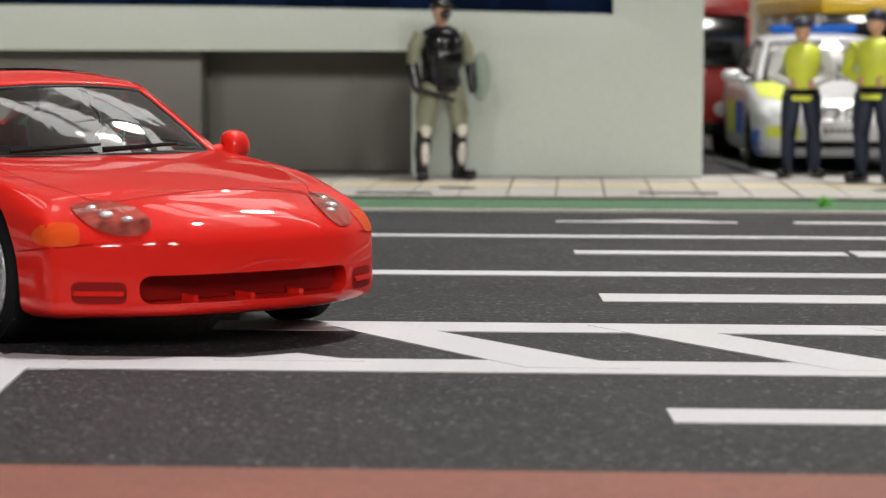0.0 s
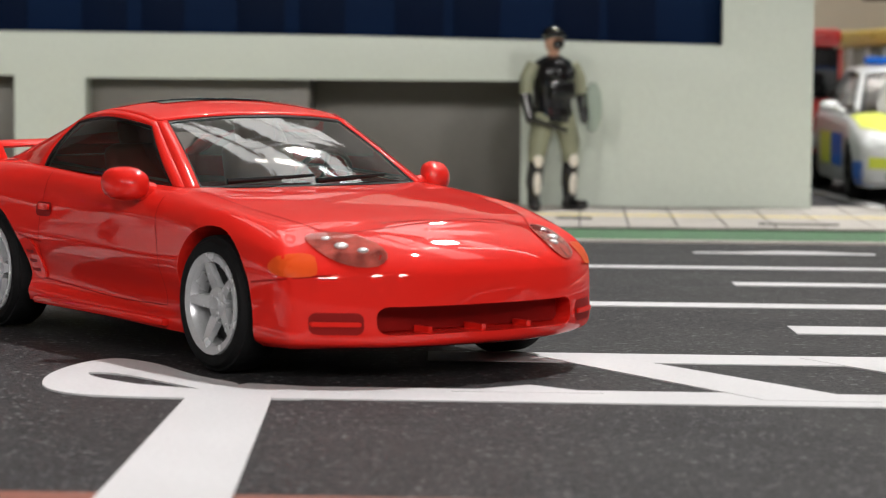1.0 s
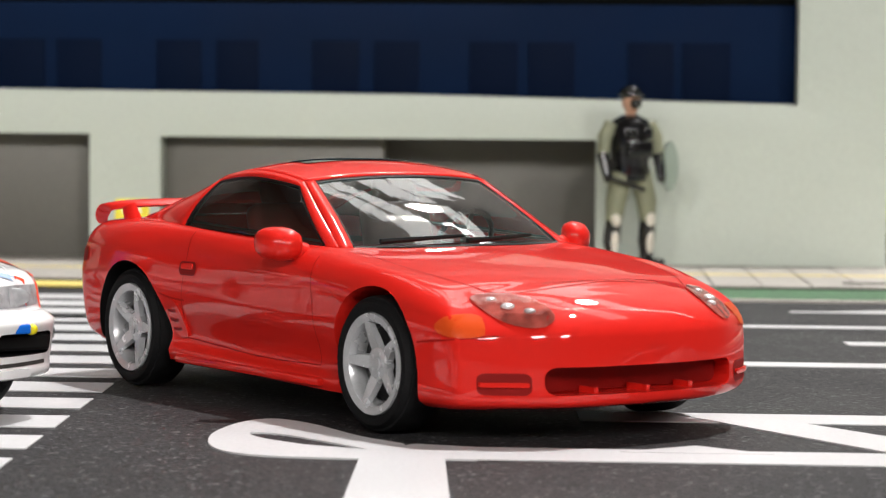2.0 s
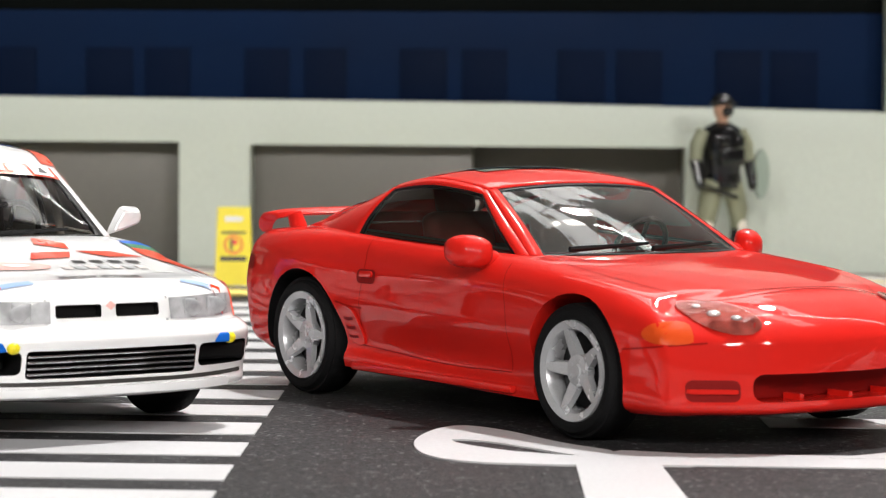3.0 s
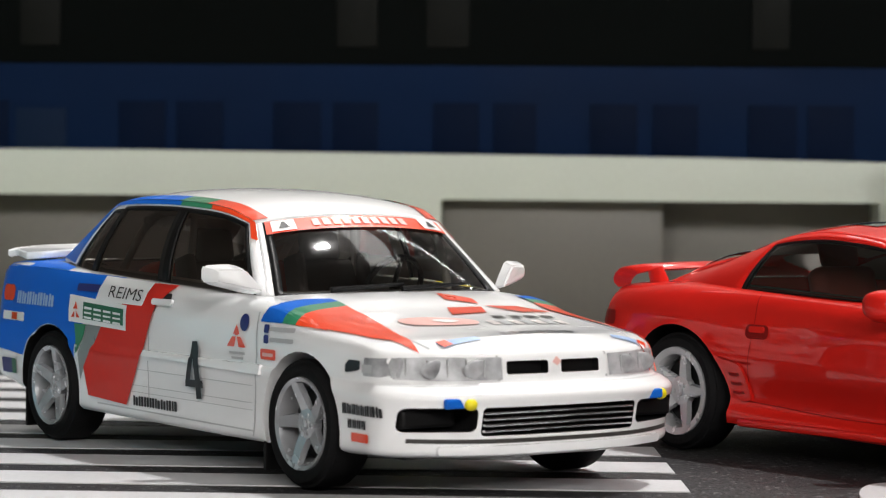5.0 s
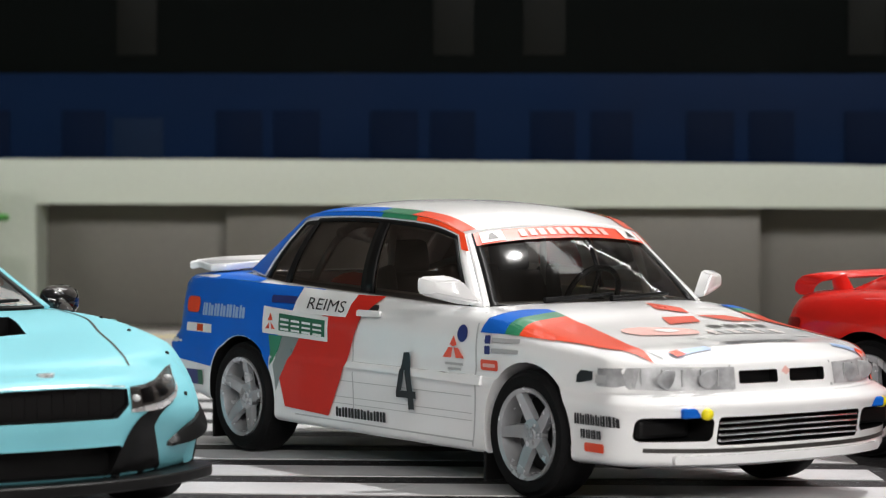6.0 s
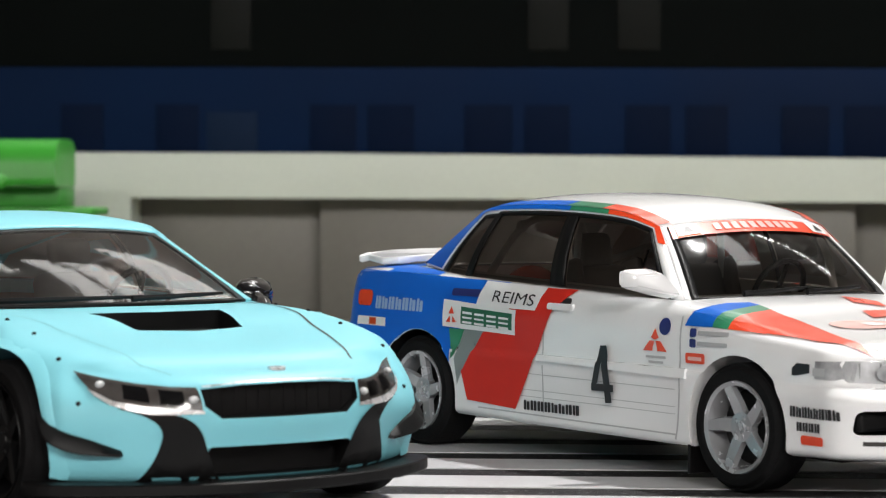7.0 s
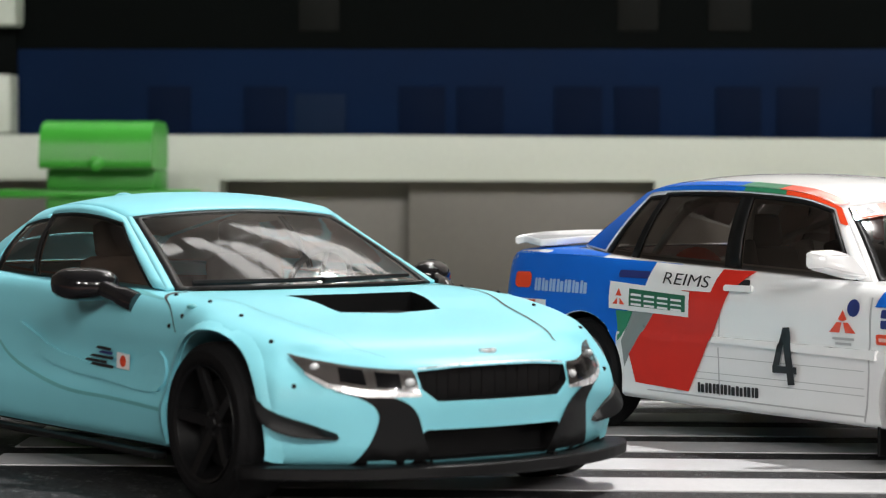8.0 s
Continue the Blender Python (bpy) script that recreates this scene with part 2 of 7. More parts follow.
LAMP_BACK = material("lamp_reflector", (0.60, 0.62, 0.63), 0.3, coat=0.1, vary=0.25, vary_scale=14)
RED_LAMP_BACK = material("tinted_reflector", (0.42, 0.085, 0.065), 0.22, coat=0.35, vary=0.5, vary_scale=12)
WINDOW = glass("car_window", (0.90, 0.90, 0.89), 0.05, 2.1, ripple=0.0012)
DARK_WINDOW = glass("tinted_window", (0.92, 0.90, 0.87), 0.06, 1.9, ripple=0.0012)
SMOKED = glass("smoked_rear_window", (0.16, 0.135, 0.12), 0.10, 1.6)
# Tan stands in for the brown reflection in the windscreens.
HEADLINER = material("headliner", (0.42, 0.36, 0.31), 0.7, vary=0.1)
HEADLAMP_GREY = material("smoked_lamp_bed", (0.09, 0.08, 0.075), 0.2, coat=0.6, vary=0.35, vary_scale=9)
RALLY_LAMP = material("ribbed_lamp_bed", (0.36, 0.37, 0.385), 0.4, metal=0.1, coat=0.15, vary=0.45, vary_scale=11)
CABIN_PALE = material("cabin_pale", (0.46, 0.43, 0.40), 0.55, vary=0.15, vary_scale=6)
SEAT_DARK = material("seat_dark", (0.055, 0.045, 0.042), 0.6, vary=0.15)
CABIN = material("cabin_plastic", (0.22, 0.205, 0.19), 0.6, vary=0.2, vary_scale=6)
CABIN_BROWN = material("cabin_brown", (0.26, 0.19, 0.155), 0.6, vary=0.2, vary_scale=6)
SEAT_RED = material("seat_red", (0.42, 0.05, 0.03), 0.6, vary=0.1)
YELLOW = material("yellow_plastic", (0.85, 0.72, 0.01), 0.4, vary=0.03)
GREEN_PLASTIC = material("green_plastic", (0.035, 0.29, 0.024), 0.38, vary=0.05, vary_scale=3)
# Darker green paints the shade under hood and rim into body and neck.
GREEN_SHADED = material("green_plastic_shaded", (0.030, 0.22, 0.022), 0.45, vary=0.05, vary_scale=3)

# ---- ground ----
def mat_point(u, v):
    """The print's long lines follow x; its cross lines lean a little."""
    return (u - 0.05 * (v - 4.0), v)


def slab(outline, z0, z1):
    bm = bmesh.new()
    prism(bm, outline, z0, z1)
    return bm


def mark(outline, name="road_marking", material=None, label="", z=0.006):
    bm = slab([mat_point(*p) for p in outline], 0.0005, z)
    ob = part(name, bm, material or ROAD_WHITE)
    return tagged(ob, label or "white painted line on the dark road", "road marking", kind="structure")


def strip(u0, u1, v, w, **kw):
    return mark([(u0, v - w / 2), (u1, v - w / 2), (u1, v + w / 2), (u0, v + w / 2)], **kw)


ground = part("ground", boxes((-42, 30, -22, 44, -0.25, 0)), ASPHALT)
tagged(ground, "dark grey printed asphalt road sheet with pale flecks", "road", kind="structure")
TABLE_WOOD = material("table_wood", (0.30, 0.20, 0.12), 0.45, vary=0.2, vary_scale=0.3)
table = thing("table", at(-6, 11, -48), "brown wooden table under the road sheet", "table")
part("tabletop", boxes((-40, 40, -37, 37, 45.8, 47.745), bevel=0.1), TABLE_WOOD, table)
for x in (-36, 36):
    for y in (-33, 33):
        part("leg", boxes((x - 1.8, x + 1.8, y - 1.8, y + 1.8, 0, 45.79), bevel=0.2), TABLE_WOOD, table)
strip(-42, 30, -1.75, 4.5, name="red_lane", material=LANE_RED, label="brick red painted lane along the road", z=0.004)
strip(-42, 30, 10.28, 0.20, label="long thin white lane line on the road")
strip(-5.0, 30, 7.40, 0.26, label="long white lane line on the road")
for v, w, long in ((11.75, 0.12, 1.42), (8.93, 0.26, 1.82), (6.02, 0.40, 1.75), (1.74, 0.34, 1.75)):
    u = -0.89
    for k in range(7):
        strip(u, u + long, v, w * (1.6 if k and v > 8 else 1.0), label="short white dash of a broken lane line")
        u += 1.87
mark([(-0.55, 11.81), (-0.2, 11.95), (0.1, 11.95), (0.4, 11.81)], label="white head of a lane arrow", z=0.0064)
# island with a rounded tip and slanted bars
strip(-2.9, 30, 4.56, 0.38, label="upper white border line of the hatched island")
strip(-3.7, 30, 3.10, 0.40, label="lower white border line of the hatched island")
for k in range(14):
    u = -2.40 + 1.36 * k
    mark([(u, 4.66), (u + 0.40, 4.66), (u + 1.50, 3.05), (u + 1.0, 3.05)], label="slanted white bar of the hatched island", z=0.008)
mark([(-4.02, 2.87), (-3.42, 2.87), (-3.42, 3.28), (-3.70, 3.36)], label="white corner where the island lines meet", z=0.0088)
mark([(-2.78, 3.2), (-2.42, 3.46), (-2.1, 3.2)], label="small white wedge beside the island line", z=0.008)
tip_out = smooth_line([(-3.72, 3.36), (-3.95, 3.62), (-4.2, 4.02), (-4.42, 4.22), (-4.56, 4.05), (-4.63, 3.6), (-4.56, 3.15), (-4.36, 2.92), (-4.0, 2.85), (-3.6, 2.84)], 5)
tip_in = smooth_line([(-3.86, 3.14), (-4.1, 3.42), (-4.32, 3.64), (-4.46, 3.66), (-4.38, 3.48), (-4.16, 3.27)], 4)


def ring_mark():
    bm = bmesh.new()
    outer = [bm.verts.new((x, y, 0.009)) for x, y in tip_out]
    inner = [bm.verts.new((x, y, 0.009)) for x, y in tip_in]
    edges = [bm.edges.new((a, b)) for loop in (outer, inner) for a, b in zip(loop, loop[1:] + loop[:1])]
    bmesh.ops.triangle_fill(bm, edges=edges, use_beauty=True)
    made = bmesh.ops.extrude_face_region(bm, geom=bm.faces[:])["geom"]
    bmesh.ops.translate(bm, vec=(0, 0, -0.0085), verts=[g for g in made if isinstance(g, bmesh.types.BMVert)])
    return bm


tagged(part("road_marking", ring_mark(), ROAD_WHITE), "white rounded loop at the island's tip", "road marking", kind="structure")
mark([(-3.93, 2.95), (-3.56, 2.95), (-3.48, -0.5), (-3.97, -0.5)], label="broad white stop line across the road", z=0.0095)
# zebra crossing: bars along the road
for k in range(16):
    v = 12.45 - 0.768 * k
    strip(-11.75 if k < 12 else -10.5, -5.42, v, 0.46, name="zebra_bar", label="white bar of the zebra crossing")

# ---- pavement ----
pavement = part("pavement", boxes((-42, 30, 14.25, 18.0, -0.05, 0.030)), GROOVE)
tagged(pavement, "raised pavement bed in front of the building", "pavement", kind="structure")
verge = part("verge", boxes((-42, -9.6, 13.05, 14.3, -0.02, 0.016), (-5.2, 30, 13.05, 14.3, -0.02, 0.016)), VERGE)
tagged(verge, "narrow dark green grass strip along the road", "verge", kind="structure")
edge_line = part("edge_line", boxes((-42, -9.6, 12.82, 12.95, 0, 0.02), (-5.2, 30, 12.82, 12.95, 0, 0.02)), PAVING)
tagged(edge_line, "thin pale kerb line beside the green strip", "kerb", kind="structure")
rng = random.Random(4)


def slab_mesh(name, w, d, mat):
    bm = boxes((-w / 2, w / 2, -d / 2, d / 2, 0, 0.018), bevel=0.006)
    mesh = bpy.data.meshes.new(name)
    bmesh.ops.scale(bm, vec=(S, S, S), verts=bm.verts)
    bm.to_mesh(mesh)
    bm.free()
    mesh.materials.append(mat)
    return mesh


TILE, YTILE = slab_mesh("slab", 0.425, 0.86, PAVING), slab_mesh("tactile_slab", 0.425, 0.16, TACTILE)
BIG_YTILE = slab_mesh("tactile_slab", 0.425, 0.60, TACTILE)
for k in range(66):
    x = -20.0 + 0.44 * k
    for row, y in enumerate((14.72, 16.49, 17.38)):
        ob = new("slab", TILE)
        ob.parent, ob.matrix_basis = pavement, at(x, y, 0.026 + rng.uniform(-0.003, 0.003), rng.uniform(-0.3, 0.3))
    ob = new("tactile_slab", YTILE)
    ob.parent, ob.matrix_basis = pavement, at(x, 15.97, 0.028)
    ob = new("slab", slab_mesh("slab", 0.425, 0.68, PAVING) if k == 0 else bpy.data.objects["narrow_slab"].data)
    ob.name = "narrow_slab" if k == 0 else "slab"
    ob.parent, ob.matrix_basis = pavement, at(x, 15.52, 0.026)
for k in range(10):
    ob = new("tactile_slab", BIG_YTILE)
    ob.parent, ob.matrix_basis = pavement, at(-9.6 + 0.44 * k, 13.75, 0.012)
for x, y, w in ((-2.76, 14.52, 0.68), (-2.23, 15.34, 0.34), (-0.19, 14.72, 0.72), (-5.4, 14.55, 0.7), (1.9, 15.3, 0.5)):
    drain = part("drain_cover", boxes((-w / 2, w / 2, -0.06, 0.06, 0, 0.012), bevel=0.004), GROOVE, where=at(x, y, 0.044))
    tagged(drain, "narrow dark slot drain let into the pavement", "drain")

# ---- the building ----
B = 17.4
SILL, HEAD, HEAD_WEST, BAND, DARK_TOP, ROOF_Z = 1.70, 1.315, 1.335, 2.71, 3.75, 4.15
OPENINGS = ((-2.79, -7.28), (-8.02, -12.53), (-13.3, -17.8))
WIN_L, WIN_R, END_R, END_L = -14.72, -0.75, 0.165, -19.5
building = thing("toy_building", at(0, B, 0.045), "pale grey toy building, garage openings and blue window band", "building")


def wall_piece(name, *args, mat=None, label="", bevel=0.012):
    bm = boxes(*[(a, b, c, d, e - 0.045, f - 0.045) for a, b, c, d, e, f in args], bevel=bevel)
    return part(name, bm, mat or FACADE, building, label, smooth=30)


wall_piece("end_pier", (OPENINGS[0][0], END_R, 0, 1.2, 0.045, HEAD), bevel=0)
for (_, l), (r, _), top in zip(OPENINGS, OPENINGS[1:], (HEAD, HEAD_WEST)):
    wall_piece("pier", (r, l, 0, 1.2, 0.045, top), bevel=0)
wall_piece("end_pier", (END_L, OPENINGS[-1][1], 0, 1.2, 0.045, HEAD_WEST), bevel=0)
bm = bmesh.new()
lintel = [(END_L, HEAD_WEST), (OPENINGS[1][0], HEAD_WEST), (OPENINGS[1][0], HEAD), (END_R, HEAD), (END_R, SILL), (WIN_R, SILL), (WIN_R - 0.06, SILL + 0.001), (-4.6, SILL + 0.07), (-10.5, SILL + 0.11), (WIN_L, SILL + 0.11), (END_L, SILL + 0.11)]
prism(bm, [(x, z - 0.045) for x, z in lintel], 0.0, 1.2, "y")
ledge = [e for e in bm.edges if all(v.co.y < 0.01 and v.co.z > SILL - 0.05 and v.co.x < WIN_R - 0.03 for v in e.verts)]
bmesh.ops.bevel(bm, geom=ledge, offset=0.03, segments=3, profile=0.5, affect="EDGES")
part("lintel", bm, FACADE, building, "pale grey lintel with a soft upper edge", smooth=30)
wall_piece("upper_pier", (WIN_R, END_R, 0.0, 1.2, SILL, ROOF_Z), bevel=0)
wall_piece("upper_pier", (END_L, WIN_L, 0.002, 1.2, SILL + 0.113, 2.44), bevel=0.05)
wall_piece("upper_pier", (END_L, WIN_L + 0.06, 0.002, 1.2, 2.94, ROOF_Z), bevel=0.05)
wall_piece("upper_glazing", (END_L + 0.05, WIN_L - 0.003, 0.30, 0.9, 2.443, 2.937), mat=DARK_WALL, bevel=0.004)
wall_piece("cornice", (WIN_L, WIN_R, 0.02, 1.2, DARK_TOP, ROOF_Z))
wall_piece("side_wall", (END_R - 0.25, END_R, 1.203, 12, 0.045, ROOF_Z))
wall_piece("side_wall", (END_L, END_L + 0.25, 1.203, 12, 0.045, ROOF_Z))
wall_piece("roof", (END_L, END_R, 0, 12, ROOF_Z + 0.003, ROOF_Z + 0.2))
wall_piece("back_wall", (END_L, END_R, 12.003, 12.2, 0.045, ROOF_Z))
for (r, l), split, depths in zip(OPENINGS, (-5.02, -10.55, -15.5), ((0.28, 0.75), (0.55, 0.35), (0.4, 0.4))):
    d0, d1 = depths
    top = HEAD if r == OPENINGS[0][0] else HEAD_WEST
    wall_piece("shutter", (l, split, d0, d0 + 0.1, 0.046, top), mat=SHUTTER, label="plain grey shutter set back in the opening")
    wall_piece("shutter", (split, r, d1, d1 + 0.1, 0.046, top), mat=SHUTTER, label="plain grey shutter set back in the opening")
    wall_piece("jamb", (split - 0.03, split + 0.03, min(d0, d1) + 0.003, max(d0, d1) + 0.2, 0.046, top - 0.002), mat=SHUTTER, bevel=0.004)
wall_piece("window_band", (WIN_L, WIN_R, 0.34, 0.42, SILL + 0.002, BAND), mat=BLUE_PANEL, label="deep blue glazing band", bevel=0.004)
wall_piece("upper_glazing", (WIN_L, WIN_R, 0.36, 0.46, BAND + 0.002, DARK_TOP), mat=DARK_WALL, label="black upper glazing", bevel=0.004)
for x0, x1 in ((-13.33, -12.88), (-12.32, -11.86), (-10.69, -10.2), (-10.08, -9.59), (-9.06, -8.56), (-8.43, -7.96), (-7.38, -6.91), (-6.75, -6.31), (-5.75, -5.26), (-5.10, -4.63), (-4.11, -3.61), (-3.5, -3.02), (-2.47, -2.0), (-1.91, -1.42)):
    wall_piece("window_pane", (x0, x1, 0.315, 0.338, SILL + 0.03, 2.32), mat=BLUE_DARK, label="dark blue pane", bevel=0.004)
for x0, x1 in ((-11.78, -11.25),):
    wall_piece("window_pane", (x0, x1, 0.315, 0.338, SILL + 0.03, 2.24), mat=BLUE_LIGHT, label="paler blue pane", bevel=0.004)
# Thin bars stand in for dim reflections in the upper glass.
for x0, x1 in ((-11.74, -11.32), (-8.40, -7.98), (-7.46, -7.02), (-4.08, -3.70)):
    wall_piece("mullion", (x0, x1, 0.33, 0.357, 2.9, DARK_TOP - 0.003), mat=GLAZING_REFLECTION, label="dim grey bar, a reflection painted on the glazing", bevel=0.004)

# ---- unseen room round the display, its tones set for reflections ----
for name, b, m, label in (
    ("wall_north", (-110, 110, 100, 102, -48, 110), ROOM_PALE, "plain unseen room wall, tone set for reflections"),
    ("wall_south", (-110, 110, -92, -90, -48, 110), ROOM_WALL, "plain unseen room wall, tone set for reflections"),
    ("wall_east", (110, 112, -90, 100, -48, 110), ROOM_WALL, "plain unseen room wall, tone set for reflections"),
    ("wall_west", (-112, -110, -90, 100, -48, 110), ROOM_WALL, "plain unseen room wall, tone set for reflections"),
    ("ceiling", (-112, 112, -92, 102, 110, 112), ROOM_CEILING, "dim grey unseen room ceiling"),
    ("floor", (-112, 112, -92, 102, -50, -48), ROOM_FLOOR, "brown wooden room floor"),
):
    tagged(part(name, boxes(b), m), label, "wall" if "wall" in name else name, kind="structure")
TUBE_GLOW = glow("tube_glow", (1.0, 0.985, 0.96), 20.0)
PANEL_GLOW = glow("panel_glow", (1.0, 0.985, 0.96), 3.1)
# Front row: unseen fill added to light the facade and car fronts.
FRONT_FILL = [(-34, -68, 30, 13, 1.1), (-10, -70, 36, 13, 1.7), (16, -70, 36, 13, 2.9), (40, -64, 30, 13, 3.3)]
# Both unseen: MAIN set from the cars' shadow direction, FAR from a windscreen glint.
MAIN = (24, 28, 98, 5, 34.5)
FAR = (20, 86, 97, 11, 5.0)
for x, y, z, w, power in FRONT_FILL + [MAIN, FAR]:
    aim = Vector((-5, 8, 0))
    lamp = thing("unseen_lamp", at(x, y, z), "unseen round white spot lamp on a stem, added, lit", "lamp", "ceiling lamps")
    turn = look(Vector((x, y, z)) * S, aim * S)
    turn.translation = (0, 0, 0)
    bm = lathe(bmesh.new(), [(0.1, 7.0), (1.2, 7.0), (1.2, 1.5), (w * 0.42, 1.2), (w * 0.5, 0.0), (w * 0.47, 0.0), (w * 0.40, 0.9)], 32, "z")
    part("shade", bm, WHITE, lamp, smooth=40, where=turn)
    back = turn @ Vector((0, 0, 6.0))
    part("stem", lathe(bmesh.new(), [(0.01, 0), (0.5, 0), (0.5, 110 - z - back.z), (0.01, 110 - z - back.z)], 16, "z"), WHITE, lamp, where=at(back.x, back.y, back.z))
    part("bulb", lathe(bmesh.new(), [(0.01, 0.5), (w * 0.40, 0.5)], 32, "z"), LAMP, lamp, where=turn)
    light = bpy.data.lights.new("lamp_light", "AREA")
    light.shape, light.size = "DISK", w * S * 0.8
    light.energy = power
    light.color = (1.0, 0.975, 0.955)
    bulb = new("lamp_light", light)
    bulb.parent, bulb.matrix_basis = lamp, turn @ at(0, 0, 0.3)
# unseen glowing panels, added beyond the display so windscreens show pale streaks
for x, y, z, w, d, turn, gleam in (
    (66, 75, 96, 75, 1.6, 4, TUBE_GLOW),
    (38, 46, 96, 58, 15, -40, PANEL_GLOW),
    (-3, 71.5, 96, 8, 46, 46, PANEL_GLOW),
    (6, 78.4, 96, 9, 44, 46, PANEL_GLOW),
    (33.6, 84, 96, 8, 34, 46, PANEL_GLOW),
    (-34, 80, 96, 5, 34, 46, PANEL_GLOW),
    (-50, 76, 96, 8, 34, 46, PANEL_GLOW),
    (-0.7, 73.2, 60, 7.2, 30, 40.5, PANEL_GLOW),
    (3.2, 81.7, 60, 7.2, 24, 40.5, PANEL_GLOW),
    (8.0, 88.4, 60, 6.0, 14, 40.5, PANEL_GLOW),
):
    panel = thing("reflection_panel", at(x, y, z, turn), "unseen flat glowing panel, added for windscreen reflections", "lamp", "panel lamps")
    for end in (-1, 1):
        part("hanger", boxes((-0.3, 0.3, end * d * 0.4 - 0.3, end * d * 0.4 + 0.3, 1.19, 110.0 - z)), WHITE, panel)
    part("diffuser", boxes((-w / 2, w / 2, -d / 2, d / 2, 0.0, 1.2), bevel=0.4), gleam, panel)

# ---- toy cars ----
def catmull(p, n, first, last):
    """Rows of p, n steps a span, with given end neighbours; returns rows along axis 0."""
    q = np.concatenate([first[None], p, last[None]])
    rows = []
    for k in range(1, len(q) - 2):
        a, b, c, d = q[k - 1], q[k], q[k + 1], q[k + 2]
        for t in np.arange(n) / n:
            rows.append(0.5 * (2 * b + (c - a) * t + (2 * a - 5 * b + 4 * c - d) * t**2 + (3 * b - a - 3 * c + d) * t**3))
    rows.append(q[-2])
    return np.array(rows)


FLIP = np.array([1.0, -1.0, 1.0])


class Shell:
    """A car body drawn by levels, from the sill up to the centre line. Each level is a line from the nose's middle
    round the side to the tail's middle. x of the stations along the side is shared."""

    def __init__(self, stations):
        self.stations = stations  # x at: front corner, ahead of the wheel, front axle, door front, door rear, rear axle, behind it, rear corner
        self.levels = []

    def level(self, front, rear, widths, heights, sweep=(0.03, 0.16), tail=(0.03, 0.14)):
        """front, rear: x at the nose and tail; widths: half widths at the 8 stations; heights: z at nose, nose side, the 8 stations, tail side, tail."""
        w = list(widths)
        xs = [front, front - sweep[0], front - sweep[1], min(self.stations[1], front - sweep[1] - 0.12), *self.stations[2:-1], rear + tail[1], rear + tail[0], rear]
        ys = [0.0, w[0] * 0.55, *w, w[-1] * 0.55, 0.0]
        self.levels.append(np.array([xs, ys, heights]).T)
        return self

    def grid(self, n_along=6, n_up=5):
        lines = [catmull(l, n_along, l[1] * FLIP, l[-2] * FLIP) for l in self.levels]
        p = np.array(lines)
        p[:, :, 1] = np.maximum(p[:, :, 1], 0.0)
        g = catmull(p, n_up, 2 * p[0] - p[1], p[-2] * FLIP)
        g[:, :, 1] = np.maximum(g[:, :, 1], 0.0)
        return g

    def solid(self):
        g = self.grid()
        bm = bmesh.new()
        nl, ns = g.shape[:2]
        left = [[bm.verts.new(p) for p in row] for row in g]
        right = [[left[j][i] if i in (0, ns - 1) or j == nl - 1 else bm.verts.new(g[j, i] * FLIP) for i in range(ns)] for j in range(nl)]
        for side in (left, right):
            for j in range(nl - 1):
                for i in range(ns - 1):
                    quad = [side[j][i], side[j][i + 1], side[j + 1][i + 1], side[j + 1][i]]
                    try:
                        bm.faces.new(quad)
                    except ValueError:
                        pass
        loop = left[0] + right[0][-2:0:-1]
        bm.faces.new(loop)
        bmesh.ops.remove_doubles(bm, verts=bm.verts, dist=2e-4)
        bmesh.ops.dissolve_degenerate(bm, edges=bm.edges, dist=1e-5)
        bmesh.ops.recalc_face_normals(bm, faces=bm.faces)
        return bm


def carve(bm, paint, cutters):
    """The body less its cutters (bmesh, material); returns a mesh in true size."""
    def temp(b, m):
        mesh = bpy.data.meshes.new("temp")
        bmesh.ops.recalc_face_normals(b, faces=b.faces)
        b.to_mesh(mesh)
        mesh.materials.append(m)
        return new("temp", mesh)

    def area(mesh):
        return sum(p.area for p in mesh.polygons)

    body = temp(bm, paint)
    for cutter, m in cutters:
        tool = temp(cutter, m)
        whole = area(body.data)
        for solver in ("MANIFOLD", "EXACT", "FAST"):
            mod = body.modifiers.new("cut", "BOOLEAN")
            mod.operation, mod.object, mod.solver = "DIFFERENCE", tool, solver
            if solver == "EXACT":
                mod.material_mode = "TRANSFER"
            mesh = bpy.data.meshes.new_from_object(body.evaluated_get(bpy.context.evaluated_depsgraph_get()))
            body.modifiers.clear()
            if 0.8 * whole < area(mesh) < 1.6 * whole and len(mesh.polygons) != len(body.data.polygons):
                old, body.data = body.data, mesh
                bpy.data.meshes.remove(old)
                break
            bpy.data.meshes.remove(mesh)
        data = tool.data
        bpy.data.objects.remove(tool)
        bpy.data.meshes.remove(data)
    mesh = body.data
    bpy.data.objects.remove(body)
    mesh.transform(Matrix.Diagonal((S, S, S, 1)))
    mesh.polygons.foreach_set("use_smooth", [True] * len(mesh.polygons))
    mesh.set_sharp_from_angle(angle=radians(38))
    return mesh


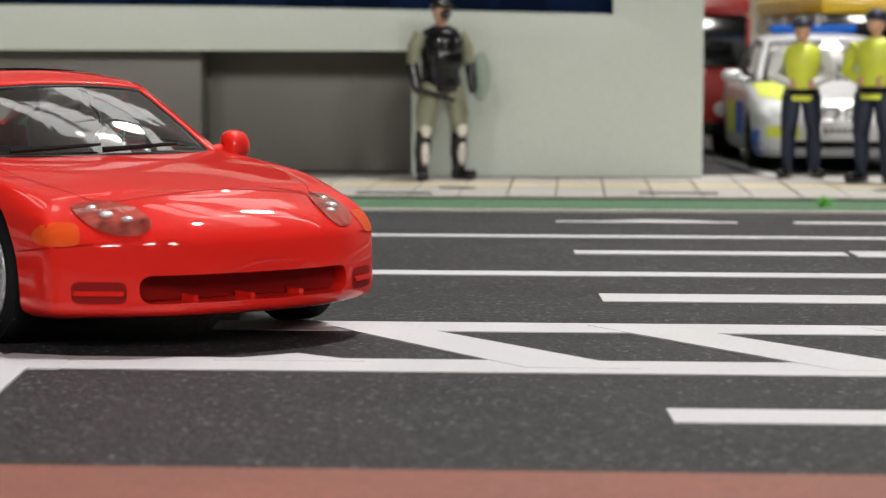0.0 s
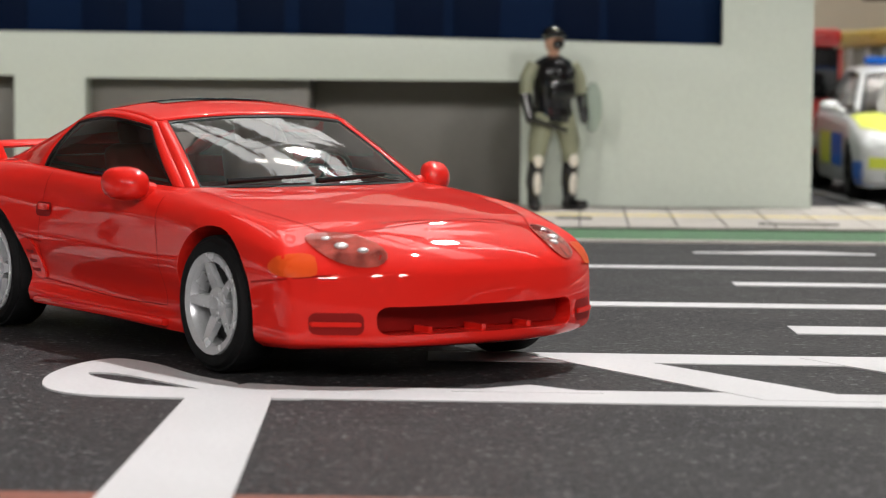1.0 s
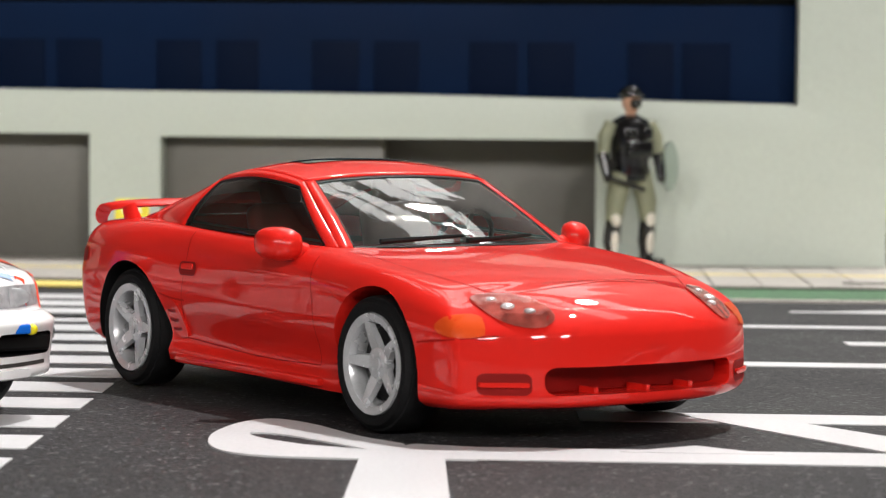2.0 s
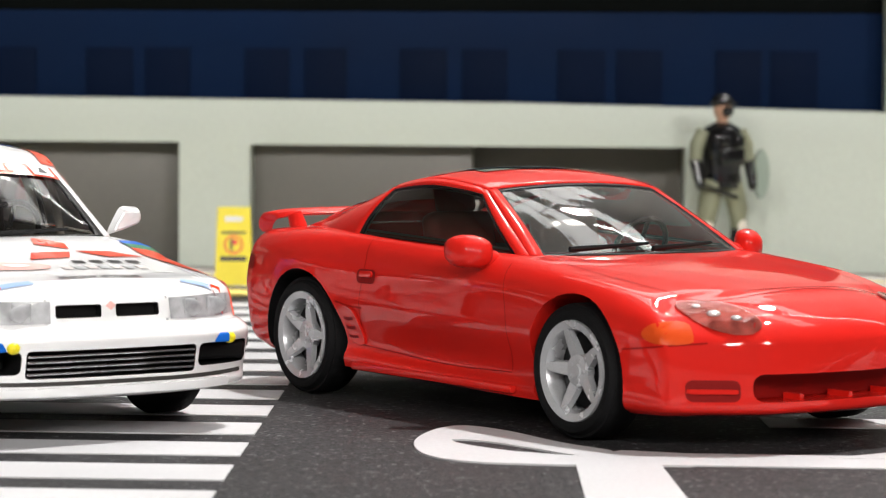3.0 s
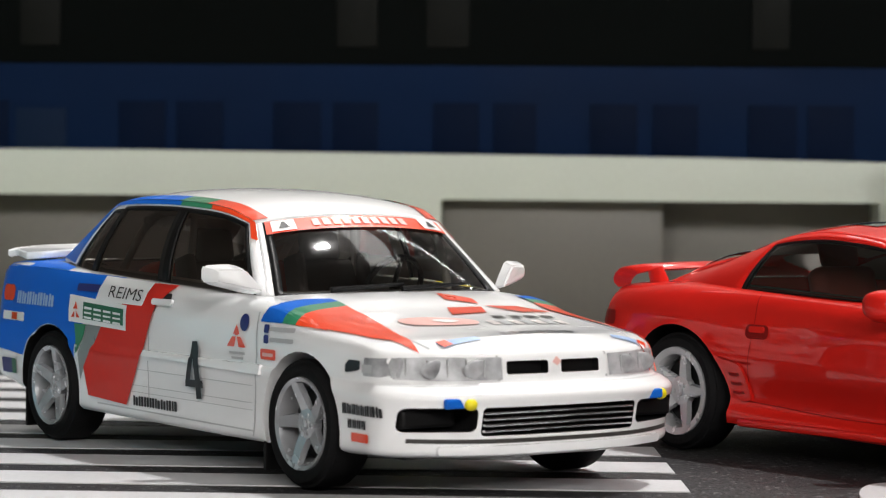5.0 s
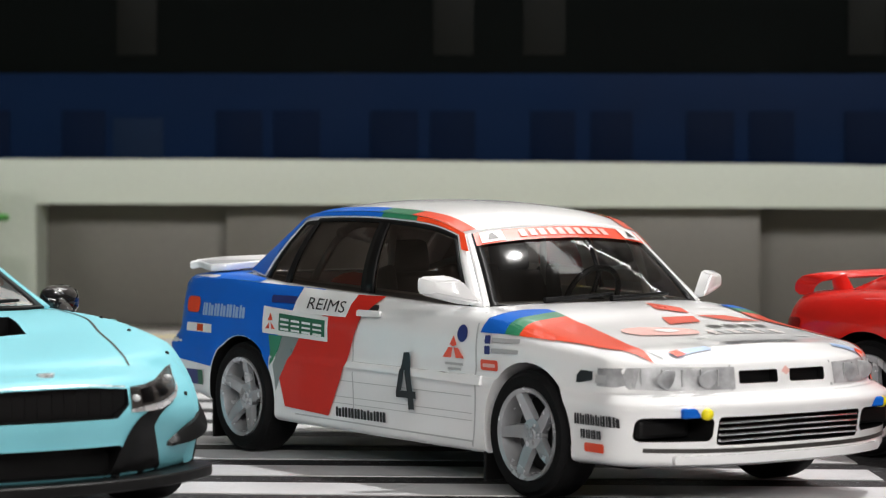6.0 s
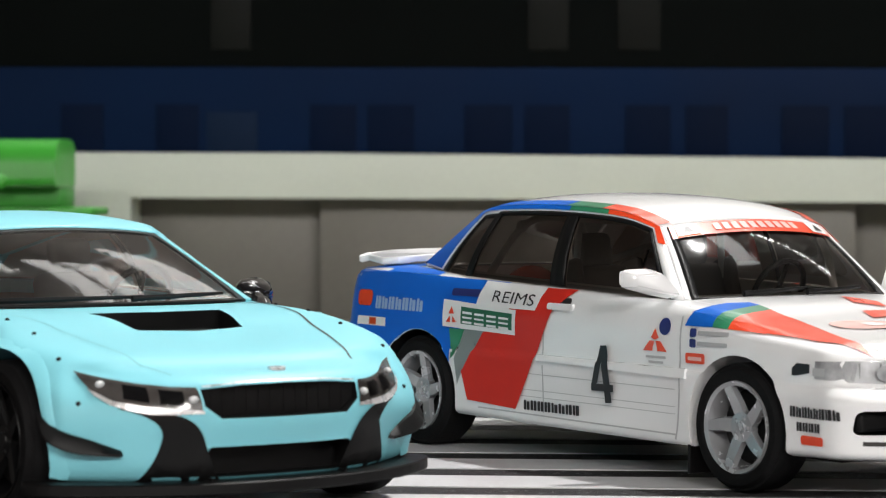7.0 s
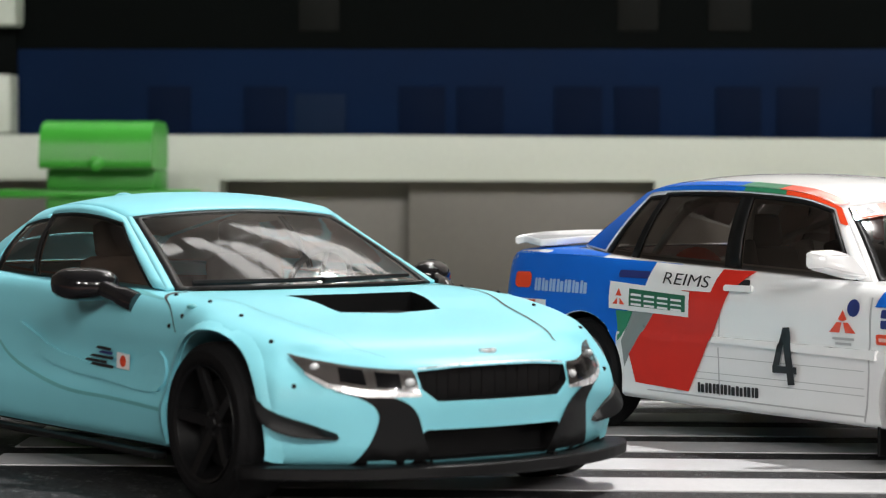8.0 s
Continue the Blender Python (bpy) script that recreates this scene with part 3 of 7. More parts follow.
class Car:
    """A toy car with its origin on the road under its middle, the nose along +x."""

    def __init__(self, name, m, label, paint, seam_material=None):
        self.root = thing(name, m, label, "toy car", "toy cars in a row")
        self.paint, self.cutters = paint, []
        self.seam_material, self.arches = seam_material or GROOVE, []

    def skin(self, shell):
        self.raw = shell.solid()
        self.tree = BVHTree.FromBMesh(self.raw)

    def spot(self, way, a, b):
        """The place and normal on the skin: way 'side' takes x, z; 'far' the other side; 'top' x, y; 'front' y, z."""
        start, ray = {
            "side": ((a, -3, b), (0, 1, 0)),
            "far": ((a, 3, b), (0, -1, 0)),
            "top": ((a, b, 3), (0, 0, -1)),
            "front": ((4, a, b), (-1, 0, 0)),
            "rear": ((-4, a, b), (1, 0, 0)),
        }[way]
        hit, normal, *_ = self.tree.ray_cast(Vector(start), Vector(ray))
        if hit is None:
            hit, normal, *_ = self.tree.find_nearest(Vector(start) + 3 * Vector(ray))
        if normal.dot(Vector(ray)) > 0:
            normal = -normal
        return hit, normal

    def patch(self, name, way, outline, material, label="", lift=0.004, parent=None, thick=0.0, step=0.09, sub=None, smooth=50):
        """A flat outline laid onto the skin as a thin sheet of its own."""
        bm = bmesh.new()
        prints = outline if isinstance(outline[0][0], (list, tuple)) else [outline]
        for ring in prints:
            verts = [bm.verts.new((a, b, 0)) for a, b in ring]
            face = bm.faces.new(verts)
        bmesh.ops.triangulate(bm, faces=bm.faces[:])
        self.drape(bm, way, lift, step)
        if thick:
            made = bmesh.ops.extrude_face_region(bm, geom=bm.faces[:])["geom"]
            lower = [g for g in made if isinstance(g, bmesh.types.BMVert)]
            move = {"side": (0, thick, 0), "far": (0, -thick, 0), "top": (0, 0, -thick), "front": (-thick, 0, 0), "rear": (thick, 0, 0)}[way]
            bmesh.ops.translate(bm, vec=move, verts=lower)
        return part(name, bm, material, parent or self.root, label, smooth=smooth)

    def drape(self, bm, way, lift, step):
        lo = [min(v.co[k] for v in bm.verts) for k in (0, 1)]
        hi = [max(v.co[k] for v in bm.verts) for k in (0, 1)]
        for k, normal in ((0, (1, 0, 0)), (1, (0, 1, 0))):
            n = int((hi[k] - lo[k]) / step)
            for c in range(1, n + 1):
                cut = lo[k] + (hi[k] - lo[k]) * c / (n + 1)
                bmesh.ops.bisect_plane(bm, geom=bm.verts[:] + bm.edges[:] + bm.faces[:], plane_co=Vector(normal) * cut, plane_no=normal, dist=1e-5)
        bmesh.ops.triangulate(bm, faces=[f for f in bm.faces if len(f.verts) > 4])
        for cx, cz, r in self.arches if way in ("side", "far") else ():
            inside = {v: math.hypot(v.co.x - cx, v.co.y - cz) < r for v in bm.verts}
            bmesh.ops.delete(bm, geom=[f for f in bm.faces if all(inside[v] for v in f.verts)], context="FACES")
            for v in bm.verts:
                if inside.get(v):
                    d = math.hypot(v.co.x - cx, v.co.y - cz) or 1
                    v.co.x, v.co.y = cx + (v.co.x - cx) * r / d, cz + (v.co.y - cz) * r / d
        for v in bm.verts:
            hit, normal = self.spot(way, v.co.x, v.co.y)
            v.co = hit + normal * lift

    def seam(self, way, points, width=0.005, material=None, name="seam", smooth_steps=6, lift=0.002, parent=None):
        """A thin dark joint along a line on the skin."""
        line = smooth_line(points, smooth_steps) if smooth_steps else points
        bm = bmesh.new()
        rails = []
        for i, (a, b) in enumerate(line):
            a0, b0 = line[max(i - 1, 0)]
            a1, b1 = line[min(i + 1, len(line) - 1)]
            d = math.hypot(a1 - a0, b1 - b0) or 1
            na, nb = -(b1 - b0) / d * width / 2, (a1 - a0) / d * width / 2
            pair = []
            for s in (-1, 1):
                hit, normal = self.spot(way, a + s * na, b + s * nb)
                pair.append(bm.verts.new(hit + normal * lift))
            rails.append(pair)
        for p, q in zip(rails, rails[1:]):
            bm.faces.new((p[0], p[1], q[1], q[0]))
        return part(name, bm, material or self.seam_material, parent or self.root, smooth=40)

    def lettering(self, name, way, words, a, b, height, material, turn=0.0, slant=0.0, lift=0.006, mirror=False, width=None):
        """Built-in letters laid on the skin; a, b: the lower start of the line."""
        curve = bpy.data.curves.new("letters", "FONT")
        curve.body, curve.size, curve.resolution_u = words, height * 1.38, 3
        ob = new("letters", curve)
        mesh = bpy.data.meshes.new_from_object(ob.evaluated_get(bpy.context.evaluated_depsgraph_get()))
        bpy.data.objects.remove(ob)
        bm = bmesh.new()
        bm.from_mesh(mesh)
        bpy.data.meshes.remove(mesh)
        span = max(v.co.x for v in bm.verts) - min(v.co.x for v in bm.verts)
        fit = (width / span) if width else 1.0
        c, s = math.cos(turn), math.sin(turn)
        for v in bm.verts:
            x, y = v.co.x * fit + slant * v.co.y, v.co.y
            x, y = c * x - s * y, s * x + c * y
            v.co = (a - x if mirror else a + x, b + y, 0)
        for v in bm.verts:
            hit, normal = self.spot(way, v.co.x, v.co.y)
            v.co = hit + normal * lift
        return part(name, bm, material, self.root, smooth=30)

    def word(self, way, a0, a1, b0, b1, count, material, lift=0.008, seed=1):
        """A line of print as upright bars of uneven width."""
        rnd, cell, rings = random.Random(seed), (a1 - a0) / count, []
        for k in range(count):
            a = a0 + cell * k
            wide = cell * rnd.uniform(0.30, 0.38)
            rings.append(rounded(a, a + wide, b0, b1, wide * 0.2, 1))
            rings.append(rounded(a + wide + cell * 0.08, a + cell * 0.84, b0, b1 - rnd.choice((0.0, 0.15)) * (b1 - b0), wide * 0.2, 1))
        return self.patch("print_bar", way, rings, material, lift=lift, step=0.08)

    def wells(self, xs, radius, inner=0.45, z=0.31, outer=1.5):
        self.arches = [(x, z, radius + 0.004) for x in xs]
        for x in xs:
            for s in (-1, 1):
                bm = bmesh.new()
                ring = [(x + radius * math.cos(2 * math.pi * k / 40), z + radius * math.sin(2 * math.pi * k / 40)) for k in range(40)]
                prism(bm, ring, s * inner, s * outer, "y")
                self.cutters.append((bm, BLACK_PLASTIC))

    def finish(self, label=""):
        mesh = carve(self.raw, self.paint, self.cutters)
        mesh.name = "body"
        return part("body", mesh, None, self.root, label)

    def lining(self, outline, z0, z1, material, shrink=0.985):
        """The floor and walls of the cabin."""
        bm = bmesh.new()
        cx = sum(x for x, _ in outline) / len(outline)
        ring = [(cx + (x - cx) * shrink, y * shrink) for x, y in outline]
        low, high = ([bm.verts.new((x, y, z)) for x, y in ring] for z in (z0 + 0.006, z1))
        bm.faces.new(low)
        for i in range(len(ring)):
            j = (i + 1) % len(ring)
            bm.faces.new((low[i], low[j], high[j], high[i]))
        part("cabin_lining", bm, material, self.root, "dull cabin lining")
        back = min(x for x, _ in outline)
        side = max(y for _, y in outline)
        self.patch("parcel_shelf", "top", [(back - 0.01, -side * 0.95), (back - 0.01, side * 0.95), (back - 0.24, side * 0.82), (back - 0.24, -side * 0.82)], material, lift=0.006)
        for s in (-1, 1):
            self.patch("door_ledge", "top", [(0.45, s * (side + 0.01)), (0.45, s * (side + 0.075)), (-0.95, s * (side + 0.085)), (back, s * side * 0.95), (-0.95, s * (side + 0.01))], material, lift=0.006)

    def chassis(self, x0, x1, half, z0, z1):
        """The dark base plate under the body, unseen, added to block light there."""
        part("base_plate", boxes((x0, x1, -half, half, z0, z1), bevel=0.01), BLACK_PLASTIC, self.root, "black unseen base plate, added to deepen the shadow")

    def wheels(self, xs, y, r, rim, width, rim_material, build_rim, group=None):
        """Four wheels: tyre, rim and a brake disc under each."""
        made = None
        for x in xs:
            for s in (-1, 1):
                wheel = new("wheel")
                wheel.empty_display_size = 0.002
                wheel.parent = self.root
                wheel.matrix_basis = pose(x * S, s * y * S, r * S, 0, 0, 0 if s < 0 else 180) @ pose(0, 0, 0, 0, 17 * x, 0)
                if made is None:
                    bm = bmesh.new()
                    w = width
                    lathe(bm, [(rim - 0.01, w), (r * 0.93, w), (r, w * 0.85), (r, w * 0.18), (r * 0.985, w * 0.10), (r * 0.95, 0.02), (r * 0.90, -0.004), (rim + 0.025, -0.008), (rim + 0.006, 0.0), (rim - 0.004, 0.012)], 56, "y")
                    tyre = part("tyre", bm, TYRE, wheel, "black rubber tyre", smooth=35)
                    rim_ob = part("rim", build_rim(rim), rim_material, wheel, smooth=35)
                    bm = bmesh.new()
                    lathe(bm, [(0.001, 0.085), (rim * 0.72, 0.085), (rim * 0.72, 0.11), (rim * 0.98, 0.13), (rim * 0.98, 0.2)], 32, "y")
                    disc = part("brake_disc", bm, BLACK_PLASTIC, wheel, smooth=35)
                    made = (tyre.data, rim_ob.data, disc.data)
                else:
                    for name, data in zip(("tyre", "rim", "brake_disc"), made):
                        ob = new(name, data)
                        ob.parent = wheel

    def cabin(self, belt, roof, glass_material, windows, frame_w=0.02, roof_crown=0.04, base_crown=0.12, top_crown=0.06, rear_base=0.1, rear_top=0.08, bulge=0.03, pillar_u=0.05, rear_pillar=0.06, trim=True, roof_paint=None, pillar_paint=None, a_paint=None, rear_glass=None, seal=2.2, rear_bulge=0.03):
        """The glasshouse. belt and roof: lines along the side of (x, y, z), from the windscreen's corner to the rear window's corner,
        y positive. windows: (u0, u1, v0, v1) panes of the side."""
        n = 40
        bl, rf = np.array(smooth_line(belt, 12)), np.array(smooth_line(roof, 12))

        def along(line, u):
            k = u * (len(line) - 1)
            i = min(int(k), len(line) - 2)
            return line[i] + (line[i + 1] - line[i]) * (k - i)

        def side(u, v):
            a, b = along(bl, u), along(rf, u)
            p = a + (b - a) * v
            p = p + np.array([0, 4 * bulge * v * (1 - v) * min(1.0, u / 0.14, (1 - u) / 0.14), 0])
            return p

        def cross(corner, crown, s, lift):
            """Across the car from -corner to +corner at s in -1..1."""
            return np.array([corner[0] + crown * (1 - s * s), corner[1] * s, corner[2] + lift * (1 - s * s)])

        def screen(s, v):
            a, b = cross(bl[0], base_crown, s, 0.0), cross(rf[0], top_crown, s, roof_crown * 0.6)
            return a + (b - a) * v + np.array([0.02, 0, 0.025]) * math.sin(math.pi * v) * (1 - s**4)

        def back(s, v):
            a, b = cross(bl[-1], -rear_base, s, 0.0), cross(rf[-1], -rear_top, s, roof_crown * 0.6)
            return a + (b - a) * v + np.array([-0.02, 0, rear_bulge]) * math.sin(math.pi * v) * (1 - s**4)

        def top(u, s):
            p = along(rf, u)
            f, r = cross(rf[0], top_crown, s, 0)[0] - rf[0][0], cross(rf[-1], -rear_top, s, 0)[0] - rf[-1][0]
            lift = roof_crown * (0.6 + 0.4 * math.sin(math.pi * u)) * (1 - abs(s) ** 2.4)
            return np.array([p[0] + f * (1 - u) ** 2 + r * u**2, p[1] * s, p[2] + lift])

        def sheet(fn, a_cuts, b_cuts, keep, push=0.0, mirror=False):
            bm = bmesh.new()
            grid = {}

            def vert(i, j):
                if (i, j) not in grid:
                    p = fn(a_cuts[i], b_cuts[j])
                    grid[i, j] = bm.verts.new(p * (FLIP if mirror else 1))
                return grid[i, j]

            for i in range(len(a_cuts) - 1):
                for j in range(len(b_cuts) - 1):
                    if keep((a_cuts[i] + a_cuts[i + 1]) / 2, (b_cuts[j] + b_cuts[j + 1]) / 2):
                        bm.faces.new((vert(i, j), vert(i + 1, j), vert(i + 1, j + 1), vert(i, j + 1)))
            if push:
                bmesh.ops.recalc_face_normals(bm, faces=bm.faces)
                middle = Vector((-0.3, 0, 0.8))
                bm.normal_update()
                for v in bm.verts:
                    out = v.normal if v.normal.dot(v.co - middle) > 0 else -v.normal
                    v.co += out * push
            return bm

        def cuts(values, n):
            base = sorted({round(v, 5) for v in list(values) + [k / n for k in range(n + 1)]})
            out = [base[0]]
            for v in base[1:]:
                if v - out[-1] > 0.004 or v in values:
                    out.append(v)
            return out

        t_u, t_v = frame_w, frame_w * 2.0
        us = cuts([w for a, b, *_ in windows for w in (a, b, a - t_u, b + t_u)] + [0, 1], 28)
        vs = cuts([w for _, _, c, d in windows for w in (c, d, max(c - t_v, 0), d + t_v)] + [0, 1], 8)
        pane = lambda u, v: any(a <= u <= b and c <= v <= d for a, b, c, d in windows)  # noqa: E731
        edge = lambda u, v: (not pane(u, v)) and any(a - t_u <= u <= b + t_u and c - t_v <= v <= d + t_v for a, b, c, d in windows)  # noqa: E731
        for mirror in (False, True):
            bm = sheet(side, us, vs, lambda u, v: not pane(u, v) and not (trim and edge(u, v)), mirror=mirror)
            frame_part = part("side_frame", bm, pillar_paint or self.paint, self.root, smooth=40)
            thicken(frame_part, 0.02)
            part("pillar_lining", sheet(side, us, vs, lambda u, v: not pane(u, v) and v > 0.03, mirror=mirror, push=-0.026), HEADLINER, self.root, "dull tan pillar lining", smooth=40)
            if trim:
                thicken(part("window_trim", sheet(side, us, vs, edge, mirror=mirror, push=-0.004), BLACK_PLASTIC, self.root, "black window surround", smooth=40), 0.015)
            for w in windows:
                a, b, c, d = w
                bm = sheet(side, cuts([a, b], 24)[:], cuts([c, d], 8), lambda u, v: a <= u <= b and c <= v <= d, mirror=mirror, push=-0.008)
                part("side_window", bm, glass_material, self.root, "clear side window", smooth=60)
        ss = sorted({round(s, 5) for s in [-1, -1 + pillar_u, -1 + pillar_u * seal, 1 - pillar_u * seal, 1 - pillar_u, 1] + [-0.8 + 0.1 * k for k in range(17)]})
        vs2 = sorted({0, 0.03, 0.955, 1.0} | {round(k / 10, 3) for k in range(1, 10)})
        thicken(part("windscreen_frame", sheet(screen, ss, vs2, lambda s, v: abs(s) > 1 - pillar_u), a_paint or pillar_paint or self.paint, self.root, smooth=40), 0.02)
        thicken(part("windscreen_trim", sheet(screen, ss, vs2, lambda s, v: abs(s) < 1 - pillar_u and (v > 0.955 or v < 0.03 or abs(s) > 1 - pillar_u * seal), push=-0.003), BLACK_PLASTIC, self.root, "black windscreen seal", smooth=40), 0.012)
        part("windscreen", sheet(screen, ss, vs2, lambda s, v: abs(s) < 1 - pillar_u * seal and 0.03 < v < 0.955, push=-0.006), glass_material, self.root, "clear windscreen", smooth=60)
        thicken(part("rear_window_frame", sheet(back, ss, vs2, lambda s, v: abs(s) > 1 - rear_pillar), pillar_paint or self.paint, self.root, smooth=40), 0.02)
        part("rear_window", sheet(back, ss, vs2, lambda s, v: abs(s) < 1 - rear_pillar, push=-0.004), rear_glass or glass_material, self.root, "clear rear window", smooth=60)
        us3, ss3 = [k / 20 for k in range(21)], [-1 + k / 12 for k in range(25)]
        thicken(part("roof", sheet(top, us3, ss3, lambda u, s: True), roof_paint or self.paint, self.root, smooth=50), 0.02)
        part("headliner", sheet(top, us3, ss3[1:-1], lambda u, s: True, push=-0.028), HEADLINER, self.root, "headliner, tan in place of a brown reflection", smooth=50)
        self.side_fn, self.screen_fn, self.top_fn, self.back_fn = side, screen, top, back
        self.sheet = sheet

    def on(self, fn, name, a0, a1, b0, b1, material, label="", push=0.006, mirror=False, na=12, nb=4, shape=None):
        """A print on the glasshouse, over a stretch of one of its faces."""
        ac, bc = [a0 + (a1 - a0) * k / na for k in range(na + 1)], [b0 + (b1 - b0) * k / nb for k in range(nb + 1)]
        bm = self.sheet(fn if shape is None else (lambda a, b: fn(*shape(a, b))), ac, bc, lambda a, b: True, push=push, mirror=mirror)
        return part(name, bm, material, self.root, label, smooth=60)


def thicken(ob, metres):
    mod = ob.modifiers.new("thickness", "SOLIDIFY")
    mod.thickness, mod.offset = metres * S, -1.0
    return ob


def five_spoke(rim, wide=0.24, tip=0.18, twist=0.0, hub=0.29, dish=0.045, lip=0.22):
    """A five-spoke rim, its face towards -y."""
    bm = bmesh.new()
    lathe(bm, [(rim * 0.80, 0.16), (rim * (1 - lip), 0.03), (rim * (1 - lip * 0.8), 0.004), (rim * 0.985, -0.004), (rim, 0.006), (rim * 0.99, 0.16)], 56, "y")
    lathe(bm, [(0.001, dish - 0.012), (rim * 0.12, dish - 0.012), (rim * 0.13, dish - 0.004), (rim * hub, dish), (rim * hub * 1.05, dish + 0.04)], 30, "y")
    for k in range(5):
        a = 2 * math.pi * (k + 0.25) / 5
        turn = Matrix.Rotation(a, 4, "Y")
        pts = []
        for t in np.linspace(0, 1, 7):
            r = rim * (hub * 0.75 + (1 - lip * 0.6 - hub * 0.75) * t)
            half = rim * (wide + (tip - wide) * t**2) * 0.5
            y = dish * (1 - t) ** 1.2 + 0.004
            pts.append((r, half, y, twist * rim * t * t))
        rows = []
        for r, half, y, tw in pts:
            rows.append([bm.verts.new(turn @ Vector((r, yy, o))) for o, yy in ((tw - half, y + 0.03), (tw - half * 0.82, y), (tw + half * 0.82, y), (tw + half, y + 0.03))])
        for p, q in zip(rows, rows[1:]):
            for i in range(3):
                bm.faces.new((p[i], p[i + 1], q[i + 1], q[i]))
        bolt = Matrix.Rotation(a + math.pi / 5, 4, "Y") @ Vector((rim * 0.2, dish - 0.002, 0))
        ball(bm, bolt, (0.012, 0.008, 0.012), 8, 5)
    return bm


def mirror_shell(bm, x, y, z, size, s=-1, sweep=0.0):
    """A door mirror: a rounded housing with a flat back. s: the side it stands on; sweep: how far its outer end leans back."""
    l, w, h = size
    prof = [(0.0, 0.55), (0.12, 0.86), (0.35, 1.0), (0.65, 0.93), (0.9, 0.62), (1.0, 0.2)]
    rings = []
    for t, k in prof:
        ring = []
        for q in range(18):
            a = 2 * math.pi * q / 18
            c, d = math.cos(a), math.sin(a)
            c, d = math.copysign(abs(c) ** 0.75, c), math.copysign(abs(d) ** 0.75, d)
            ring.append(bm.verts.new((x - l / 2 + l * t, y + s * (w / 2) * (k * c + 0.12 * (1 - k)), z + (h / 2) * k * d - 0.1 * h * t)))
        rings.append(ring)
    for p, q in zip(rings, rings[1:]):
        for i in range(18):
            bm.faces.new((p[i], p[(i + 1) % 18], q[(i + 1) % 18], q[i]))
    bm.faces.new(rings[0])
    bm.faces.new(rings[-1])
    for v in bm.verts:
        v.co.x -= sweep * (s * (v.co.y - y) + w / 2)
    return bm


def seat(car, x, y, z, material, label="", racing=False, name="seat"):
    bm = bmesh.new()
    box(bm, x - 0.22, x + 0.26, y - 0.22, y + 0.22, z, z + 0.16, 0.05)
    back = Matrix.Translation((x - 0.24, y, z + 0.1)) @ Matrix.Rotation(radians(-14), 4, "Y")
    box(bm, -0.07, 0.07, -0.21, 0.21, 0, 0.48, 0.05, m=back)
    box(bm, -0.045, 0.05, -0.12, 0.12, 0.47, 0.66, 0.04, m=back)
    if racing:
        for s in (-1, 1):
            box(bm, -0.02, 0.14, s * 0.21 - 0.03, s * 0.21 + 0.03, 0.05, 0.5, 0.025, m=back)
    return part(name, bm, material, car.root, label, smooth=50)


def dashboard(car, x, y, z, wide, left=True):
    bm = bmesh.new()
    box(bm, x - 0.12, x + 0.2, -wide, wide, z - 0.25, z, 0.05)
    part("dashboard", bm, CABIN, car.root, "dark dashboard", smooth=50)
    s = 1 if left else -1
    bm = bmesh.new()
    tilt = Matrix.Translation((x - 0.24, s * y, z + 0.01)) @ Matrix.Rotation(radians(-65), 4, "Y")
    ring = [(0.17 * math.cos(a), 0.17 * math.sin(a), 0) for a in np.linspace(0, 2 * math.pi, 25)]
    tube(bm, [tilt @ Vector(p) for p in ring], 0.016, 8)
    tube(bm, [tilt @ Vector((-0.16, 0, 0)), tilt @ Vector((0.16, 0, 0))], 0.014, 6)
    tube(bm, [tilt @ Vector((0, 0, 0)), tilt @ Vector((0.0, 0, -0.16))], 0.03, 8)
    part("steering_wheel", bm, BLACK_PLASTIC, car.root, "black steering wheel", smooth=50)


def wiper(car, s0, s1, v0, v1):
    bm = bmesh.new()
    p = [Vector(car.screen_fn(s0 + (s1 - s0) * t, v0 + (v1 - v0) * t)) + Vector((0.02, 0, 0.012)) for t in np.linspace(0, 1, 7)]
    tube(bm, p, [0.016, 0.015, 0.014, 0.012, 0.011, 0.010, 0.008], 6)
    part("wiper", bm, BLACK_PLASTIC, car.root, "black windscreen wiper", smooth=50)


def rounded(x0, x1, y0, y1, r, n=4):
    """A rectangle with round corners, as an outline."""
    out = []
    for cx, cy, a in ((x1 - r, y1 - r, 0), (x0 + r, y1 - r, 90), (x0 + r, y0 + r, 180), (x1 - r, y0 + r, 270)):
        for k in range(n + 1):
            t = radians(a + 90 * k / n)
            out.append((cx + r * math.cos(t), cy + r * math.sin(t)))
    return out


# Seat colour also carries the windscreen's brown reflection.
SEAT_TAN = material("seat_tan", (0.30, 0.17, 0.11), 0.6, vary=0.15)

